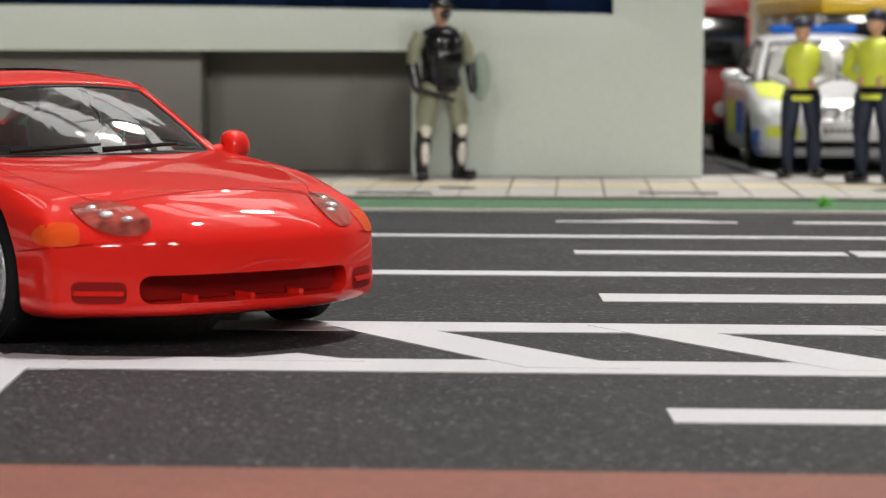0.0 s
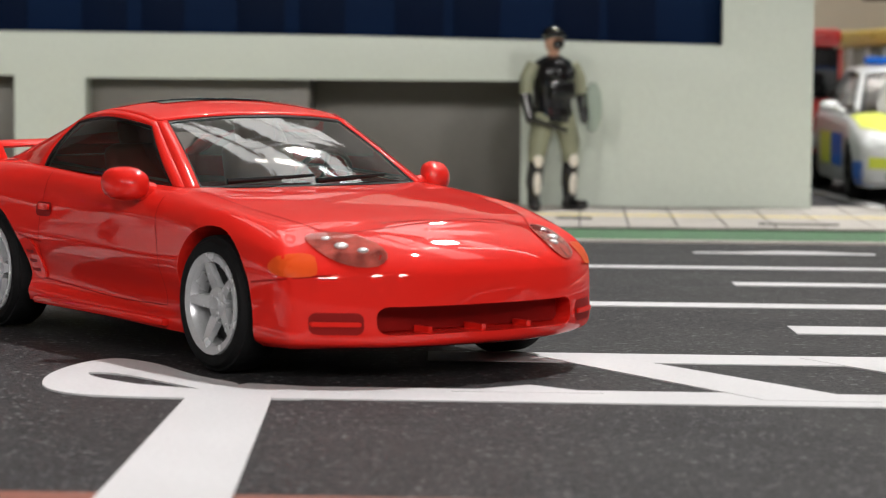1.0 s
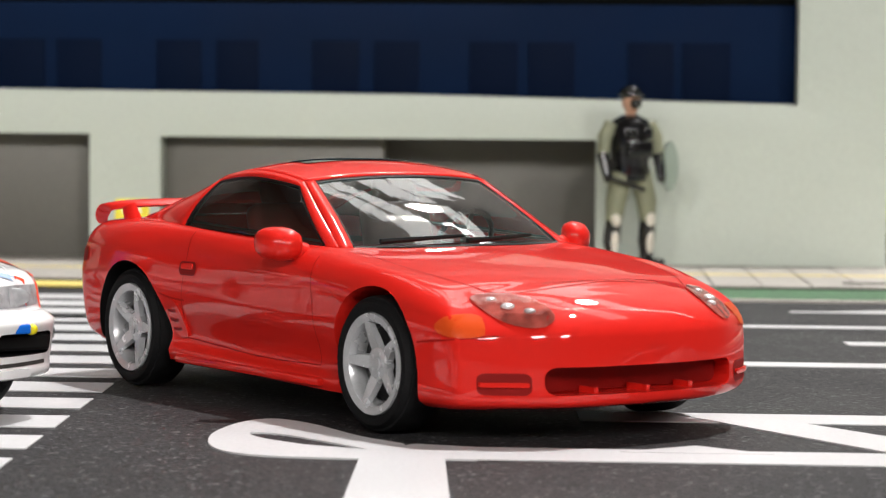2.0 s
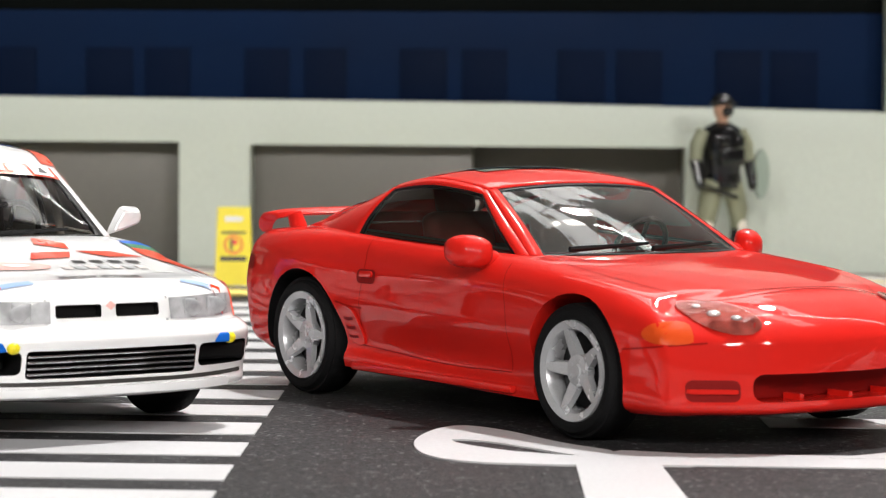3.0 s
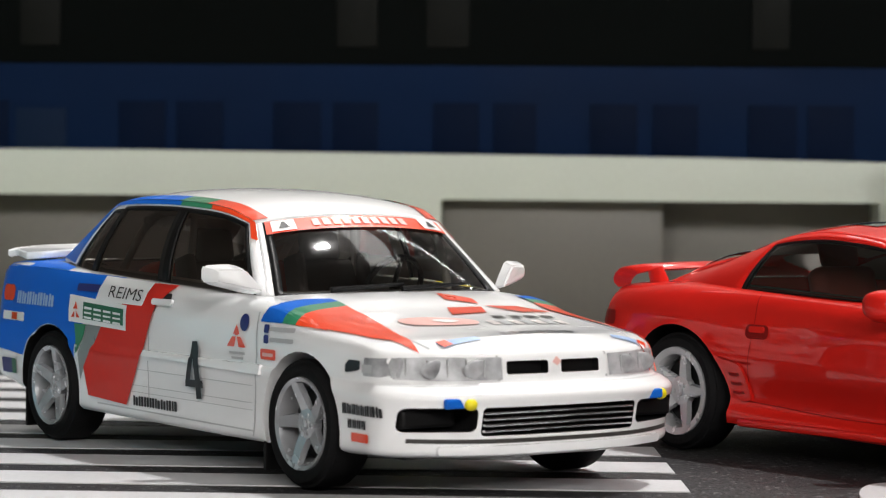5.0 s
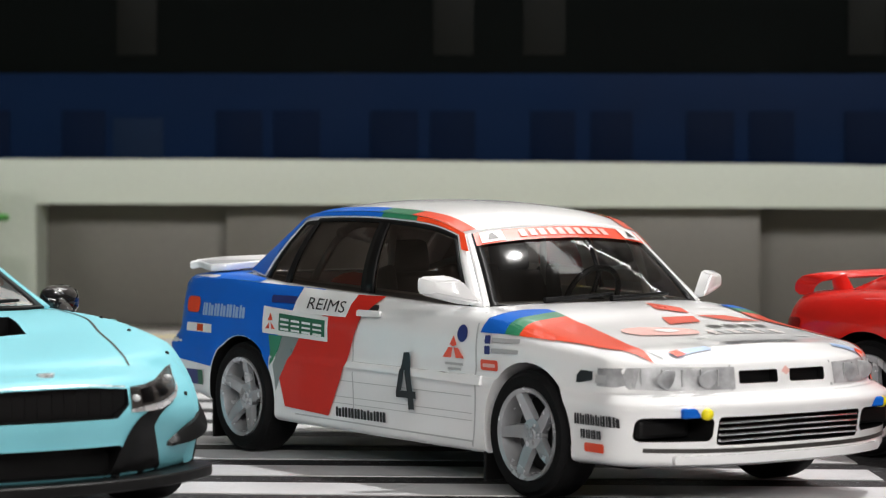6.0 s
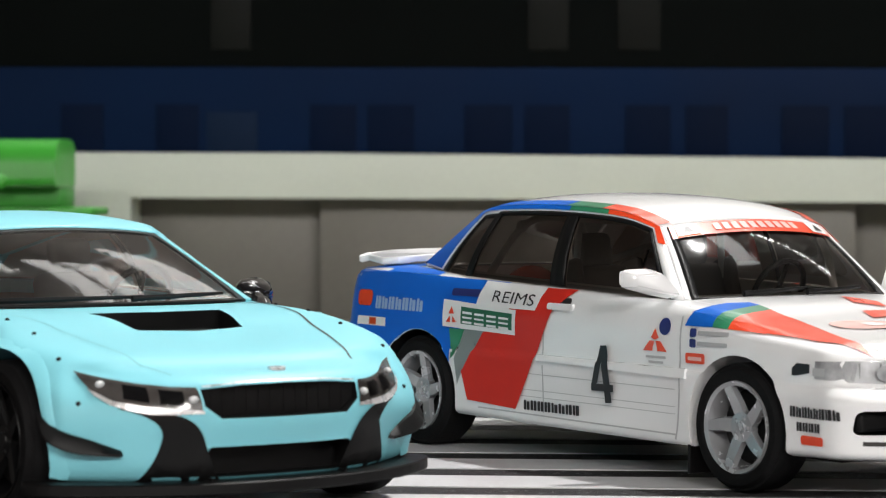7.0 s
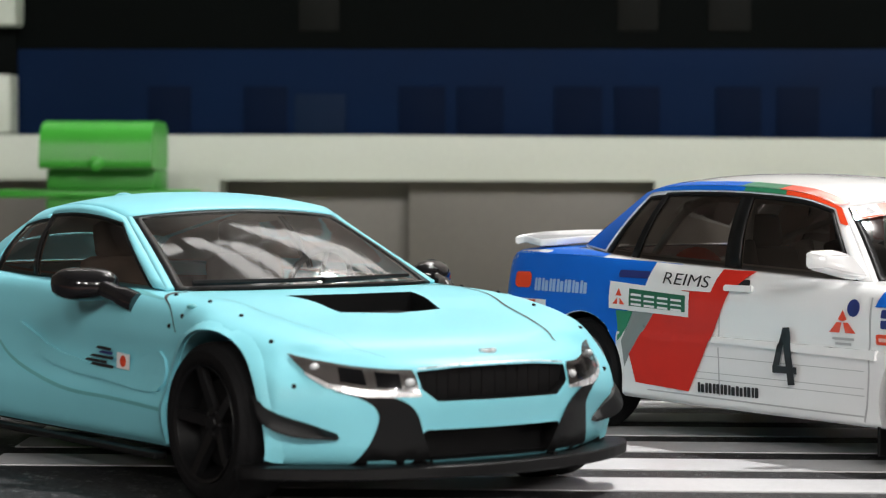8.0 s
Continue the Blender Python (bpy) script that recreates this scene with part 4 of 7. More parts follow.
# ---- the red coupe ----
def red_coupe():
    car = Car("red_sports_coupe", at(-3.939, 5.249, 0.008, math.degrees(-0.901)), "glossy red toy sports coupe with silver five-spoke wheels", RED, RED_SEAM)
    sh = Shell((2.0, 1.72, 1.21, 0.62, -0.55, -1.21, -1.68, -1.93))
    z8 = lambda *v: list(v)  # noqa: E731
    sh.level(2.08, -1.98, (0.72, 0.80, 0.84, 0.84, 0.84, 0.84, 0.82, 0.72), z8(0.165, 0.165, 0.16, 0.155, 0.15, 0.15, 0.17, 0.18, 0.22, 0.25, 0.26, 0.26), (0.05, 0.26))
    sh.level(2.17, -2.04, (0.80, 0.87, 0.885, 0.845, 0.845, 0.89, 0.87, 0.78), z8(0.20, 0.20, 0.20, 0.20, 0.20, 0.205, 0.225, 0.24, 0.27, 0.30, 0.31, 0.31), (0.05, 0.28))
    sh.level(2.18, -2.07, (0.80, 0.885, 0.905, 0.800, 0.806, 0.915, 0.885, 0.80), z8(0.32, 0.32, 0.33, 0.33, 0.34, 0.27, 0.295, 0.38, 0.40, 0.42, 0.43, 0.43), (0.05, 0.28))
    sh.level(2.18, -2.08, (0.80, 0.89, 0.915, 0.882, 0.888, 0.925, 0.89, 0.81), z8(0.46, 0.46, 0.46, 0.46, 0.48, 0.455, 0.49, 0.55, 0.56, 0.58, 0.58, 0.58), (0.06, 0.29))
    sh.level(2.165, -2.08, (0.79, 0.885, 0.92, 0.893, 0.90, 0.93, 0.89, 0.80), z8(0.53, 0.53, 0.53, 0.54, 0.56, 0.58, 0.61, 0.64, 0.65, 0.66, 0.66, 0.66), (0.06, 0.30))
    sh.level(2.10, -2.07, (0.75, 0.855, 0.90, 0.89, 0.885, 0.92, 0.87, 0.77), z8(0.60, 0.60, 0.60, 0.625, 0.67, 0.70, 0.73, 0.76, 0.78, 0.78, 0.77, 0.77), (0.06, 0.31))
    sh.level(1.98, -2.05, (0.66, 0.775, 0.83, 0.83, 0.835, 0.85, 0.80, 0.70), z8(0.665, 0.665, 0.66, 0.69, 0.755, 0.795, 0.85, 0.87, 0.87, 0.86, 0.85, 0.85), (0.06, 0.28))
    sh.level(1.88, -2.02, (0.55, 0.64, 0.70, 0.72, 0.74, 0.74, 0.68, 0.60), z8(0.70, 0.70, 0.69, 0.715, 0.765, 0.835, 0.885, 0.905, 0.90, 0.885, 0.87, 0.87), (0.05, 0.20))
    sh.level(1.84, -2.00, (0.32, 0.36, 0.38, 0.40, 0.42, 0.42, 0.38, 0.34), z8(0.72, 0.72, 0.715, 0.735, 0.785, 0.84, 0.89, 0.92, 0.91, 0.89, 0.88, 0.88), (0.03, 0.12))
    sh.level(1.82, -1.99, (0, 0, 0, 0, 0, 0, 0, 0), z8(0.725, 0.725, 0.72, 0.74, 0.79, 0.845, 0.89, 0.925, 0.912, 0.892, 0.882, 0.88), (0.02, 0.10))
    car.skin(sh)
    car.wells((1.205, -1.205), 0.375, z=0.315)
    tub = [(0.52, -0.60), (0.58, 0.0), (0.52, 0.60), (-0.95, 0.62), (-1.35, 0.45), (-1.35, -0.45), (-0.95, -0.62)]
    bm = bmesh.new()
    prism(bm, tub, 0.42, 1.3)
    car.cutters.append((bm, CABIN))
    bm = bmesh.new()
    prism(bm, rounded(-0.55, 0.55, 0.235, 0.362, 0.05), 1.96, 3.0, "x")
    car.cutters.append((bm, RED_SHADE_LENS))
    car.finish("glossy red body")
    car.lining(tub, 0.42, 0.80, CABIN)
    part("grille_bed", boxes((1.963, 1.976, -0.545, 0.545, 0.238, 0.359)), RED_SHADE_LENS, car.root, "dark red grille bed")
    for y in (-0.28, 0.0, 0.28):
        part("grille_strut", boxes((2.0, 2.14 - 0.1 * abs(y), y - 0.012, y + 0.012, 0.222, 0.262)), RED, car.root)
    belt = [(0.62, 0.715, 0.835), (0.30, 0.765, 0.85), (-0.20, 0.79, 0.872), (-0.75, 0.775, 0.888), (-1.15, 0.72, 0.90), (-1.62, 0.60, 0.905)]
    roof = [(0.07, 0.575, 1.150), (-0.10, 0.60, 1.183), (-0.38, 0.605, 1.20), (-0.68, 0.585, 1.17), (-0.90, 0.56, 1.115), (-1.12, 0.52, 1.055)]
    car.cabin(belt, roof, WINDOW, ((0.075, 0.63, 0.02, 0.88),), frame_w=0.013, roof_crown=0.06, base_crown=0.14, top_crown=0.05, rear_base=0.10, rear_top=0.05, bulge=0.035, pillar_u=0.10, seal=1.12, rear_bulge=0.07)
    bm = car.sheet(car.top_fn, [0.30 + 0.022 * k for k in range(10)], [-0.62 + 0.124 * k for k in range(11)], lambda a, b: True, push=0.004)
    part("sunroof", bm, GLOSS_BLACK, car.root, "dark glass sunroof", smooth=50)
    # lamps
    for s, way in ((-1, "side"), (1, "far")):
        lens = [(1.69, s * 0.69), (1.74, s * 0.56), (1.88, s * 0.48), (2.03, s * 0.46), (2.05, s * 0.53), (1.97, s * 0.64), (1.85, s * 0.70)]
        car.patch("headlamp", "top", smooth_line(lens, 3, True), RED_LAMP_BACK, "clear headlamp over a reddish bed", lift=0.006)
        car.patch("headlamp_lens", "top", smooth_line(lens, 3, True), LENS, "", lift=0.011)
        car.patch("indicator", way, smooth_line([(1.70, 0.545), (1.77, 0.59), (1.85, 0.575), (1.91, 0.505), (1.84, 0.49), (1.73, 0.505)], 3, True), AMBER, "amber indicator lens", lift=0.004, step=0.04)
        for x, y, r in ((1.86, 0.60, 0.035), (1.95, 0.54, 0.028), (1.76, 0.62, 0.024)):
            hit, normal = car.spot("top", x, s * y)
            part("lamp_bulb", ball(bmesh.new(), hit + normal * 0.002, (r, r, r * 0.5), 14, 8), SATIN, car.root, smooth=60)
        # door, bumper and wing seams
        car.seam(way, [(0.62, 0.80), (0.66, 0.60), (0.66, 0.40), (0.60, 0.26)])
        car.seam(way, [(-0.62, 0.87), (-0.60, 0.70), (-0.66, 0.45), (-0.72, 0.30)])
        car.seam(way, [(0.60, 0.26), (0.0, 0.255), (-0.72, 0.30)], 0.006)
        car.seam(way, [(1.58, 0.455), (1.75, 0.475), (1.95, 0.50)], 0.008)
        y0, y1 = min(s * 0.60, s * 0.80), max(s * 0.60, s * 0.80)
        # Flat dark red patch stands for the shade inside the slot.
        car.patch("bumper_slot", "front", rounded(y0, y1, 0.236, 0.335, 0.03), RED_SHADE_LENS, "dark red patch, painted shade of a bumper slot", lift=0.002, step=0.04)
        car.patch("slot_slat", "front", rounded(y0 + 0.01, y1 - 0.01, 0.272, 0.294, 0.008), RED, lift=0.016, thick=0.014, step=0.04)
        car.patch("door_handle", way, rounded(-0.625, -0.515, 0.672, 0.704, 0.014), RED, "", lift=0.012, thick=0.012)
        car.patch("side_scoop", way, smooth_line([(-0.79, 0.50), (-0.70, 0.49), (-0.675, 0.40), (-0.68, 0.31), (-0.77, 0.32)], 3, True), RED, "raised red side scoop", lift=0.014, thick=0.014)
        # Dark strips paint the shade between the scoop's slats.
        for z in (0.45, 0.40, 0.35):
            car.seam(way, [(-0.79, z), (-0.75, z - 0.004), (-0.715, z)], 0.016, RED_SHADE_LENS, "scoop_slot", lift=0.017)
        car.seam(way, [(-0.62, 0.505), (-0.75, 0.512), (-0.86, 0.53)], 0.010)
        # Dark patch paints the handle recess's shade onto the flat door.
        car.patch("handle_recess", way, rounded(-0.655, -0.485, 0.640, 0.714, 0.03), RED_SHADE_LENS, "", lift=0.004)
        car.patch("tail_lamp", way, rounded(-2.0, -1.76, 0.66, 0.74, 0.02), RED_SHADE_LENS, "dark red tail lamp", lift=0.006)
        # mirror on its stalk
        bm = mirror_shell(bmesh.new(), 0.46, s * 0.93, 0.86, (0.17, 0.20, 0.165), s, 0.45)
        tube(bm, [(0.42, s * 0.80, 0.80), (0.42, s * 0.86, 0.82), (0.41, s * 0.90, 0.84)], [0.06, 0.05, 0.045], 12)
        part("mirror", bm, RED, car.root, "red door mirror", smooth=60)
        bm = bmesh.new()
        tube(bm, [(-1.62, s * 0.66, 0.87), (-1.66, s * 0.67, 0.97)], [0.045, 0.035], 10, flat=1.4)
        part("spoiler_post", bm, RED, car.root, smooth=60)
        bm = boxes((-0.74, 0.70, -0.89, -0.84, 0.165, 0.21), bevel=0.02) if s < 0 else boxes((-0.74, 0.70, 0.84, 0.89, 0.165, 0.21), bevel=0.02)
        part("sill_skirt", bm, RED, car.root, smooth=40)
    car.seam("top", [(0.60, -0.70), (1.2, -0.70), (1.62, -0.62), (1.80, -0.45), (1.84, 0.0), (1.80, 0.45), (1.62, 0.62), (1.2, 0.70), (0.60, 0.70)], 0.006)
    # rear wing
    bm = bmesh.new()
    line = smooth_line([(-1.87, -0.735, 0.885), (-1.85, -0.74, 0.925), (-1.79, -0.73, 0.962), (-1.71, -0.58, 0.982), (-1.69, 0.0, 0.99), (-1.71, 0.58, 0.982), (-1.79, 0.73, 0.962), (-1.85, 0.74, 0.925), (-1.87, 0.735, 0.885)], 6)
    rings = []
    for i, p in enumerate(line):
        q = Vector(line[min(i + 1, len(line) - 1)]) - Vector(line[max(i - 1, 0)])
        end = min(i, len(line) - 1 - i) / 14
        chord = 0.13 + 0.05 * min(end, 1)
        rings.append([bm.verts.new((p[0] + a * chord, p[1], p[2] + b)) for a, b in ((-0.6, 0.0), (-0.45, 0.017), (0.0, 0.024), (0.4, 0.01), (0.52, -0.008), (0.3, -0.02), (-0.3, -0.022))])
    for p, q in zip(rings, rings[1:]):
        for i in range(7):
            bm.faces.new((p[i], p[(i + 1) % 7], q[(i + 1) % 7], q[i]))
    bm.faces.new(rings[0])
    bm.faces.new(rings[-1])
    part("rear_wing", bm, RED, car.root, "red hoop-shaped rear wing", smooth=50)
    car.chassis(-1.75, 1.62, 0.56, 0.125, 0.20)
    car.wheels((1.205, -1.205), 0.905, 0.322, 0.243, 0.22, SILVER, lambda r: five_spoke(r, 0.31, 0.14, hub=0.32, lip=0.21, dish=0.035))
    for s in (-1, 1):
        seat(car, -0.15, s * 0.36, 0.45, SEAT_TAN if s > 0 else SEAT_RED, "car seat")
    bm = boxes((-1.0, -0.72, -0.55, 0.55, 0.45, 0.78), bevel=0.06)
    part("rear_bench", bm, SEAT_RED, car.root, smooth=50)
    dashboard(car, 0.42, 0.36, 0.83, 0.58)
    wiper(car, -0.72, -0.05, 0.05, 0.10)
    wiper(car, -0.05, 0.60, 0.04, 0.09)
    return car


red_coupe()


# ---- the white rally saloon ----
def wedge_mirror(s):
    """An angular door mirror that tapers to its foot and leans back at its outer end."""
    bm = bmesh.new()
    line = [(0.735, 0.885), (0.80, 0.895), (0.965, 0.940), (0.982, 0.955), (0.982, 1.020), (0.970, 1.034), (0.845, 1.040), (0.825, 1.030), (0.745, 0.915)]
    prism(bm, [(s * y, z) for y, z in line], 0.0, 0.10, "x")
    for v in bm.verts:
        outward, front = abs(v.co.y) - 0.735, v.co.x > 0.05
        if front:
            v.co.y, v.co.z = s * (0.735 + outward * 0.86), 0.955 + (v.co.z - 0.955) * 0.72
        v.co.x += 0.69 - 0.40 * outward
    bmesh.ops.recalc_face_normals(bm, faces=bm.faces)
    bmesh.ops.bevel(bm, geom=bm.edges[:], offset=0.010, segments=2, affect="EDGES")
    return bm


def rally_saloon():
    car = Car("white_rally_saloon", at(-7.391, 5.186, 0.008, math.degrees(-0.900)), "white toy rally saloon with red, green and blue livery", WHITE, GREY_PRINT)
    sh = Shell((2.02, 1.72, 1.3, 0.86, -0.62, -1.3, -1.76, -2.06))
    sh.level(2.17, -2.09, (0.72, 0.78, 0.80, 0.81, 0.81, 0.80, 0.78, 0.70), [0.20, 0.20, 0.20, 0.20, 0.19, 0.185, 0.195, 0.21, 0.26, 0.30, 0.30, 0.30], (0.04, 0.22), (0.015, 0.10))
    sh.level(2.24, -2.17, (0.80, 0.835, 0.84, 0.83, 0.83, 0.84, 0.83, 0.77), [0.225, 0.225, 0.225, 0.225, 0.215, 0.21, 0.225, 0.24, 0.30, 0.33, 0.33, 0.33], (0.04, 0.24), (0.015, 0.10))
    sh.level(2.24, -2.21, (0.81, 0.845, 0.85, 0.835, 0.835, 0.85, 0.84, 0.79), [0.30, 0.30, 0.30, 0.30, 0.30, 0.30, 0.31, 0.33, 0.37, 0.40, 0.40, 0.40], (0.04, 0.24), (0.015, 0.10))
    sh.level(2.26, -2.24, (0.82, 0.85, 0.855, 0.84, 0.84, 0.855, 0.85, 0.80), [0.42, 0.42, 0.42, 0.42, 0.43, 0.44, 0.45, 0.46, 0.48, 0.50, 0.50, 0.50], (0.04, 0.24), (0.015, 0.10))
    sh.level(2.27, -2.25, (0.82, 0.85, 0.86, 0.848, 0.848, 0.86, 0.85, 0.80), [0.485, 0.485, 0.485, 0.485, 0.52, 0.54, 0.54, 0.55, 0.57, 0.58, 0.58, 0.58], (0.04, 0.24), (0.015, 0.10))
    sh.level(2.22, -2.22, (0.795, 0.83, 0.845, 0.838, 0.838, 0.845, 0.835, 0.78), [0.525, 0.525, 0.525, 0.53, 0.555, 0.56, 0.56, 0.57, 0.605, 0.615, 0.615, 0.615], (0.04, 0.24), (0.015, 0.10))
    sh.level(2.185, -2.19, (0.775, 0.825, 0.845, 0.842, 0.842, 0.845, 0.83, 0.765), [0.545, 0.545, 0.545, 0.56, 0.61, 0.64, 0.66, 0.67, 0.67, 0.66, 0.66, 0.66], (0.04, 0.24), (0.015, 0.10))
    sh.level(2.165, -2.18, (0.765, 0.815, 0.835, 0.838, 0.838, 0.84, 0.82, 0.755), [0.655, 0.655, 0.655, 0.67, 0.71, 0.75, 0.78, 0.79, 0.79, 0.78, 0.78, 0.78], (0.04, 0.24), (0.015, 0.10))
    sh.level(2.12, -2.15, (0.74, 0.785, 0.80, 0.805, 0.80, 0.80, 0.785, 0.73), [0.695, 0.695, 0.695, 0.715, 0.765, 0.845, 0.90, 0.935, 0.945, 0.935, 0.93, 0.93], (0.04, 0.23), (0.015, 0.10))
    sh.level(2.04, -2.11, (0.64, 0.68, 0.70, 0.71, 0.72, 0.71, 0.69, 0.64), [0.725, 0.725, 0.725, 0.74, 0.80, 0.875, 0.94, 0.968, 0.98, 0.972, 0.965, 0.965], (0.03, 0.16))
    sh.level(2.02, -2.10, (0.34, 0.36, 0.37, 0.37, 0.37, 0.37, 0.36, 0.34), [0.74, 0.74, 0.74, 0.755, 0.815, 0.892, 0.95, 0.98, 0.992, 0.985, 0.98, 0.98], (0.02, 0.12))
    sh.level(2.01, -2.09, (0,) * 8, [0.745, 0.745, 0.745, 0.76, 0.82, 0.897, 0.955, 0.985, 0.997, 0.99, 0.985, 0.985], (0.02, 0.10))
    car.skin(sh)
    car.wells((1.3, -1.3), 0.345, z=0.30)
    bm = bmesh.new()
    prism(bm, [(0.72, -0.58), (0.80, 0.0), (0.72, 0.58), (-1.05, 0.60), (-1.45, 0.45), (-1.45, -0.45), (-1.05, -0.60)], 0.42, 1.3)
    car.cutters.append((bm, CABIN))
    for outline, depth in (
        (rounded(-0.455, 0.42, 0.305, 0.435, 0.02), 2.15),
        (rounded(-0.80, -0.475, 0.325, 0.435, 0.03), 1.95),
        (rounded(0.44, 0.80, 0.325, 0.435, 0.03), 1.95),
        (rounded(-0.285, -0.055, 0.575, 0.635, 0.012), 2.12),
        (rounded(0.02, 0.25, 0.575, 0.635, 0.012), 2.12),
    ):
        bm = bmesh.new()
        prism(bm, outline, depth, 3.0, "x")
        car.cutters.append((bm, BLACK_PLASTIC))
    car.finish("white body")
    car.lining([(0.72, -0.58), (0.80, 0.0), (0.72, 0.58), (-1.05, 0.60), (-1.45, 0.45), (-1.45, -0.45), (-1.05, -0.60)], 0.42, 0.86, CABIN_PALE)
    for k in range(4):
        z = 0.328 + 0.027 * k
        part("grille_bar", boxes((2.15, 2.225, -0.45, 0.415, z - 0.006, z + 0.006), bevel=0.003), CHROME, car.root)
    for y0, y1 in ((-0.79, -0.49), (0.45, 0.79)):
        part("fog_lamp", boxes((1.93, 2.06, y0, y1, 0.335, 0.425), bevel=0.02), BLACK_PLASTIC, car.root, "black covered fog lamp")
    car.patch("bumper_lip", "front", rounded(-0.64, 0.64, 0.230, 0.260, 0.012), WHITE, "white bumper lip", lift=0.018, thick=0.03, step=0.06)
    # Flat dark strip paints the shaded gap between bumper and lip.
    car.seam("front", [(-0.76, 0.286), (-0.4, 0.281), (0.4, 0.281), (0.76, 0.286)], 0.020, GROOVE, "bumper_groove")
    # headlamps, grille frame
    for s in (-1, 1):
        out = [(s * 0.312, 0.552), (s * 0.308, 0.652), (s * 0.62, 0.655), (s * 0.76, 0.650), (s * 0.775, 0.62), (s * 0.765, 0.555), (s * 0.60, 0.548)]
        car.patch("headlamp", "front", out, RALLY_LAMP, "clear ribbed rectangular headlamp", lift=0.004, step=0.06)
        for y in (0.42, 0.60):
            hit, normal = car.spot("front", s * y, 0.60)
            part("reflector", ball(bmesh.new(), hit, (0.010, 0.085, 0.045), 16, 8), RALLY_LAMP, car.root, smooth=60)
        for k in range(5):
            y = 0.40 + 0.08 * k
            hit, normal = car.spot("front", s * y, 0.6)
            part("lens_rib", boxes((hit.x + 0.002, hit.x + 0.010, s * y - 0.003, s * y + 0.003, 0.555, 0.645)), GREY_PRINT, car.root)
        way = "side" if s < 0 else "far"
        car.patch("corner_lamp", way, [(1.80, 0.565), (1.97, 0.56), (1.97, 0.65), (1.80, 0.645)], RALLY_LAMP, "clear corner lamp", lift=0.006)
    car.seam("front", [(-0.335, 0.655), (0.30, 0.655)], 0.012, GREY_PRINT, "grille_frame", 0)
    car.seam("front", [(-0.335, 0.552), (0.30, 0.552)], 0.012, GREY_PRINT, "grille_frame", 0)
    car.patch("badge", "front", [(-0.035, 0.626), (-0.008, 0.648), (0.018, 0.626), (-0.008, 0.606)], PINK_LIVERY, "small faded red badge", lift=0.008)
    for y in (-0.58, 0.58):
        hit, normal = car.spot("front", y, 0.452)
        part("tow_mark", boxes((hit.x - 0.02, hit.x + 0.012, y - 0.06, y + 0.045, 0.432, 0.478), bevel=0.01), BLUE, car.root, "blue tow mark")
        part("tow_hook", ball(bmesh.new(), (car.spot("front", y + 0.065, 0.452)[0].x - 0.002, y + 0.065, 0.450), (0.028, 0.032, 0.028), 12, 8), YELLOW, car.root, "yellow tow hook", smooth=60)
    belt = [(0.78, 0.715, 0.885), (0.45, 0.765, 0.90), (-0.15, 0.775, 0.925), (-0.62, 0.768, 0.938), (-1.06, 0.748, 0.958), (-1.50, 0.655, 1.0)]
    roof = [(0.43, 0.565, 1.235), (0.20, 0.60, 1.305), (-0.18, 0.615, 1.335), (-0.58, 0.608, 1.340), (-0.90, 0.59, 1.328), (-1.08, 0.555, 1.300)]
    car.cabin(belt, roof, DARK_WINDOW, ((0.075, 0.382, 0.0, 0.89), (0.425, 0.742, 0.0, 0.89), (0.768, 0.868, 0.0, 0.86)), frame_w=0.022, roof_crown=0.07, base_crown=0.10, top_crown=0.06, rear_base=0.10, rear_top=0.06, bulge=0.03, pillar_u=0.055, rear_pillar=0.17)
    # prints on the glasshouse: blue rear posts and roof, red front corner, sun strip
    for m in (True, False):
        car.on(car.side_fn, "livery", 0.892, 0.995, 0.02, 1.0, BLUE, "blue livery", mirror=m, na=10, nb=8)
        car.on(car.side_fn, "livery", 0.42, 0.892, 0.945, 1.0, BLUE, "blue livery", mirror=m, na=16, nb=2)
        car.on(car.side_fn, "livery", 0.27, 0.42, 0.945, 1.0, GREEN, "green livery", mirror=m, na=8, nb=2)
        car.on(car.side_fn, "livery", 0.035, 0.27, 0.945, 1.0, LIVERY_RED, "red livery", mirror=m, na=8, nb=2)
        car.on(car.side_fn, "livery", 0.002, 0.04, 0.74, 1.0, LIVERY_RED, "red livery", mirror=m, na=3, nb=5)
    for s in (-1, 1):
        for a0, a1, mat in ((0.44, 0.97, BLUE), (0.30, 0.44, GREEN), (0.02, 0.30, LIVERY_RED)):
            b0 = 0.86
            car.on(car.top_fn, "livery", a0, a1, min(s * b0, s * 0.998), max(s * b0, s * 0.998), mat, na=14, nb=3)
    car.on(car.top_fn, "livery", 0.86, 0.99, -0.86, 0.86, BLUE, na=6, nb=14)
    for s0, s1 in ((-0.999, -0.83), (0.83, 0.999)):
        car.on(car.back_fn, "livery", s0, s1, 0.0, 1.0, BLUE, "blue livery", na=4, nb=10)
    car.patch("livery", "top", [(-1.58, -0.66), (-1.58, 0.66), (-1.64, 0.79), (-2.06, 0.76), (-2.12, 0.60), (-2.14, 0.0), (-2.12, -0.60), (-2.06, -0.76), (-1.64, -0.79)], BLUE, "blue boot lid", lift=0.005, step=0.06)
    car.on(car.screen_fn, "sun_strip", -0.93, 0.93, 0.80, 0.985, LIVERY_RED, "red sun strip with white print", push=0.004, na=24, nb=3)
    for s0, s1 in ((-0.88, -0.66), (0.66, 0.88)):
        car.on(car.screen_fn, "sun_strip_panel", s0, s1, 0.815, 0.97, WHITE_PRINT, push=0.009, na=4, nb=2)
        m0 = (s0 + s1) / 2
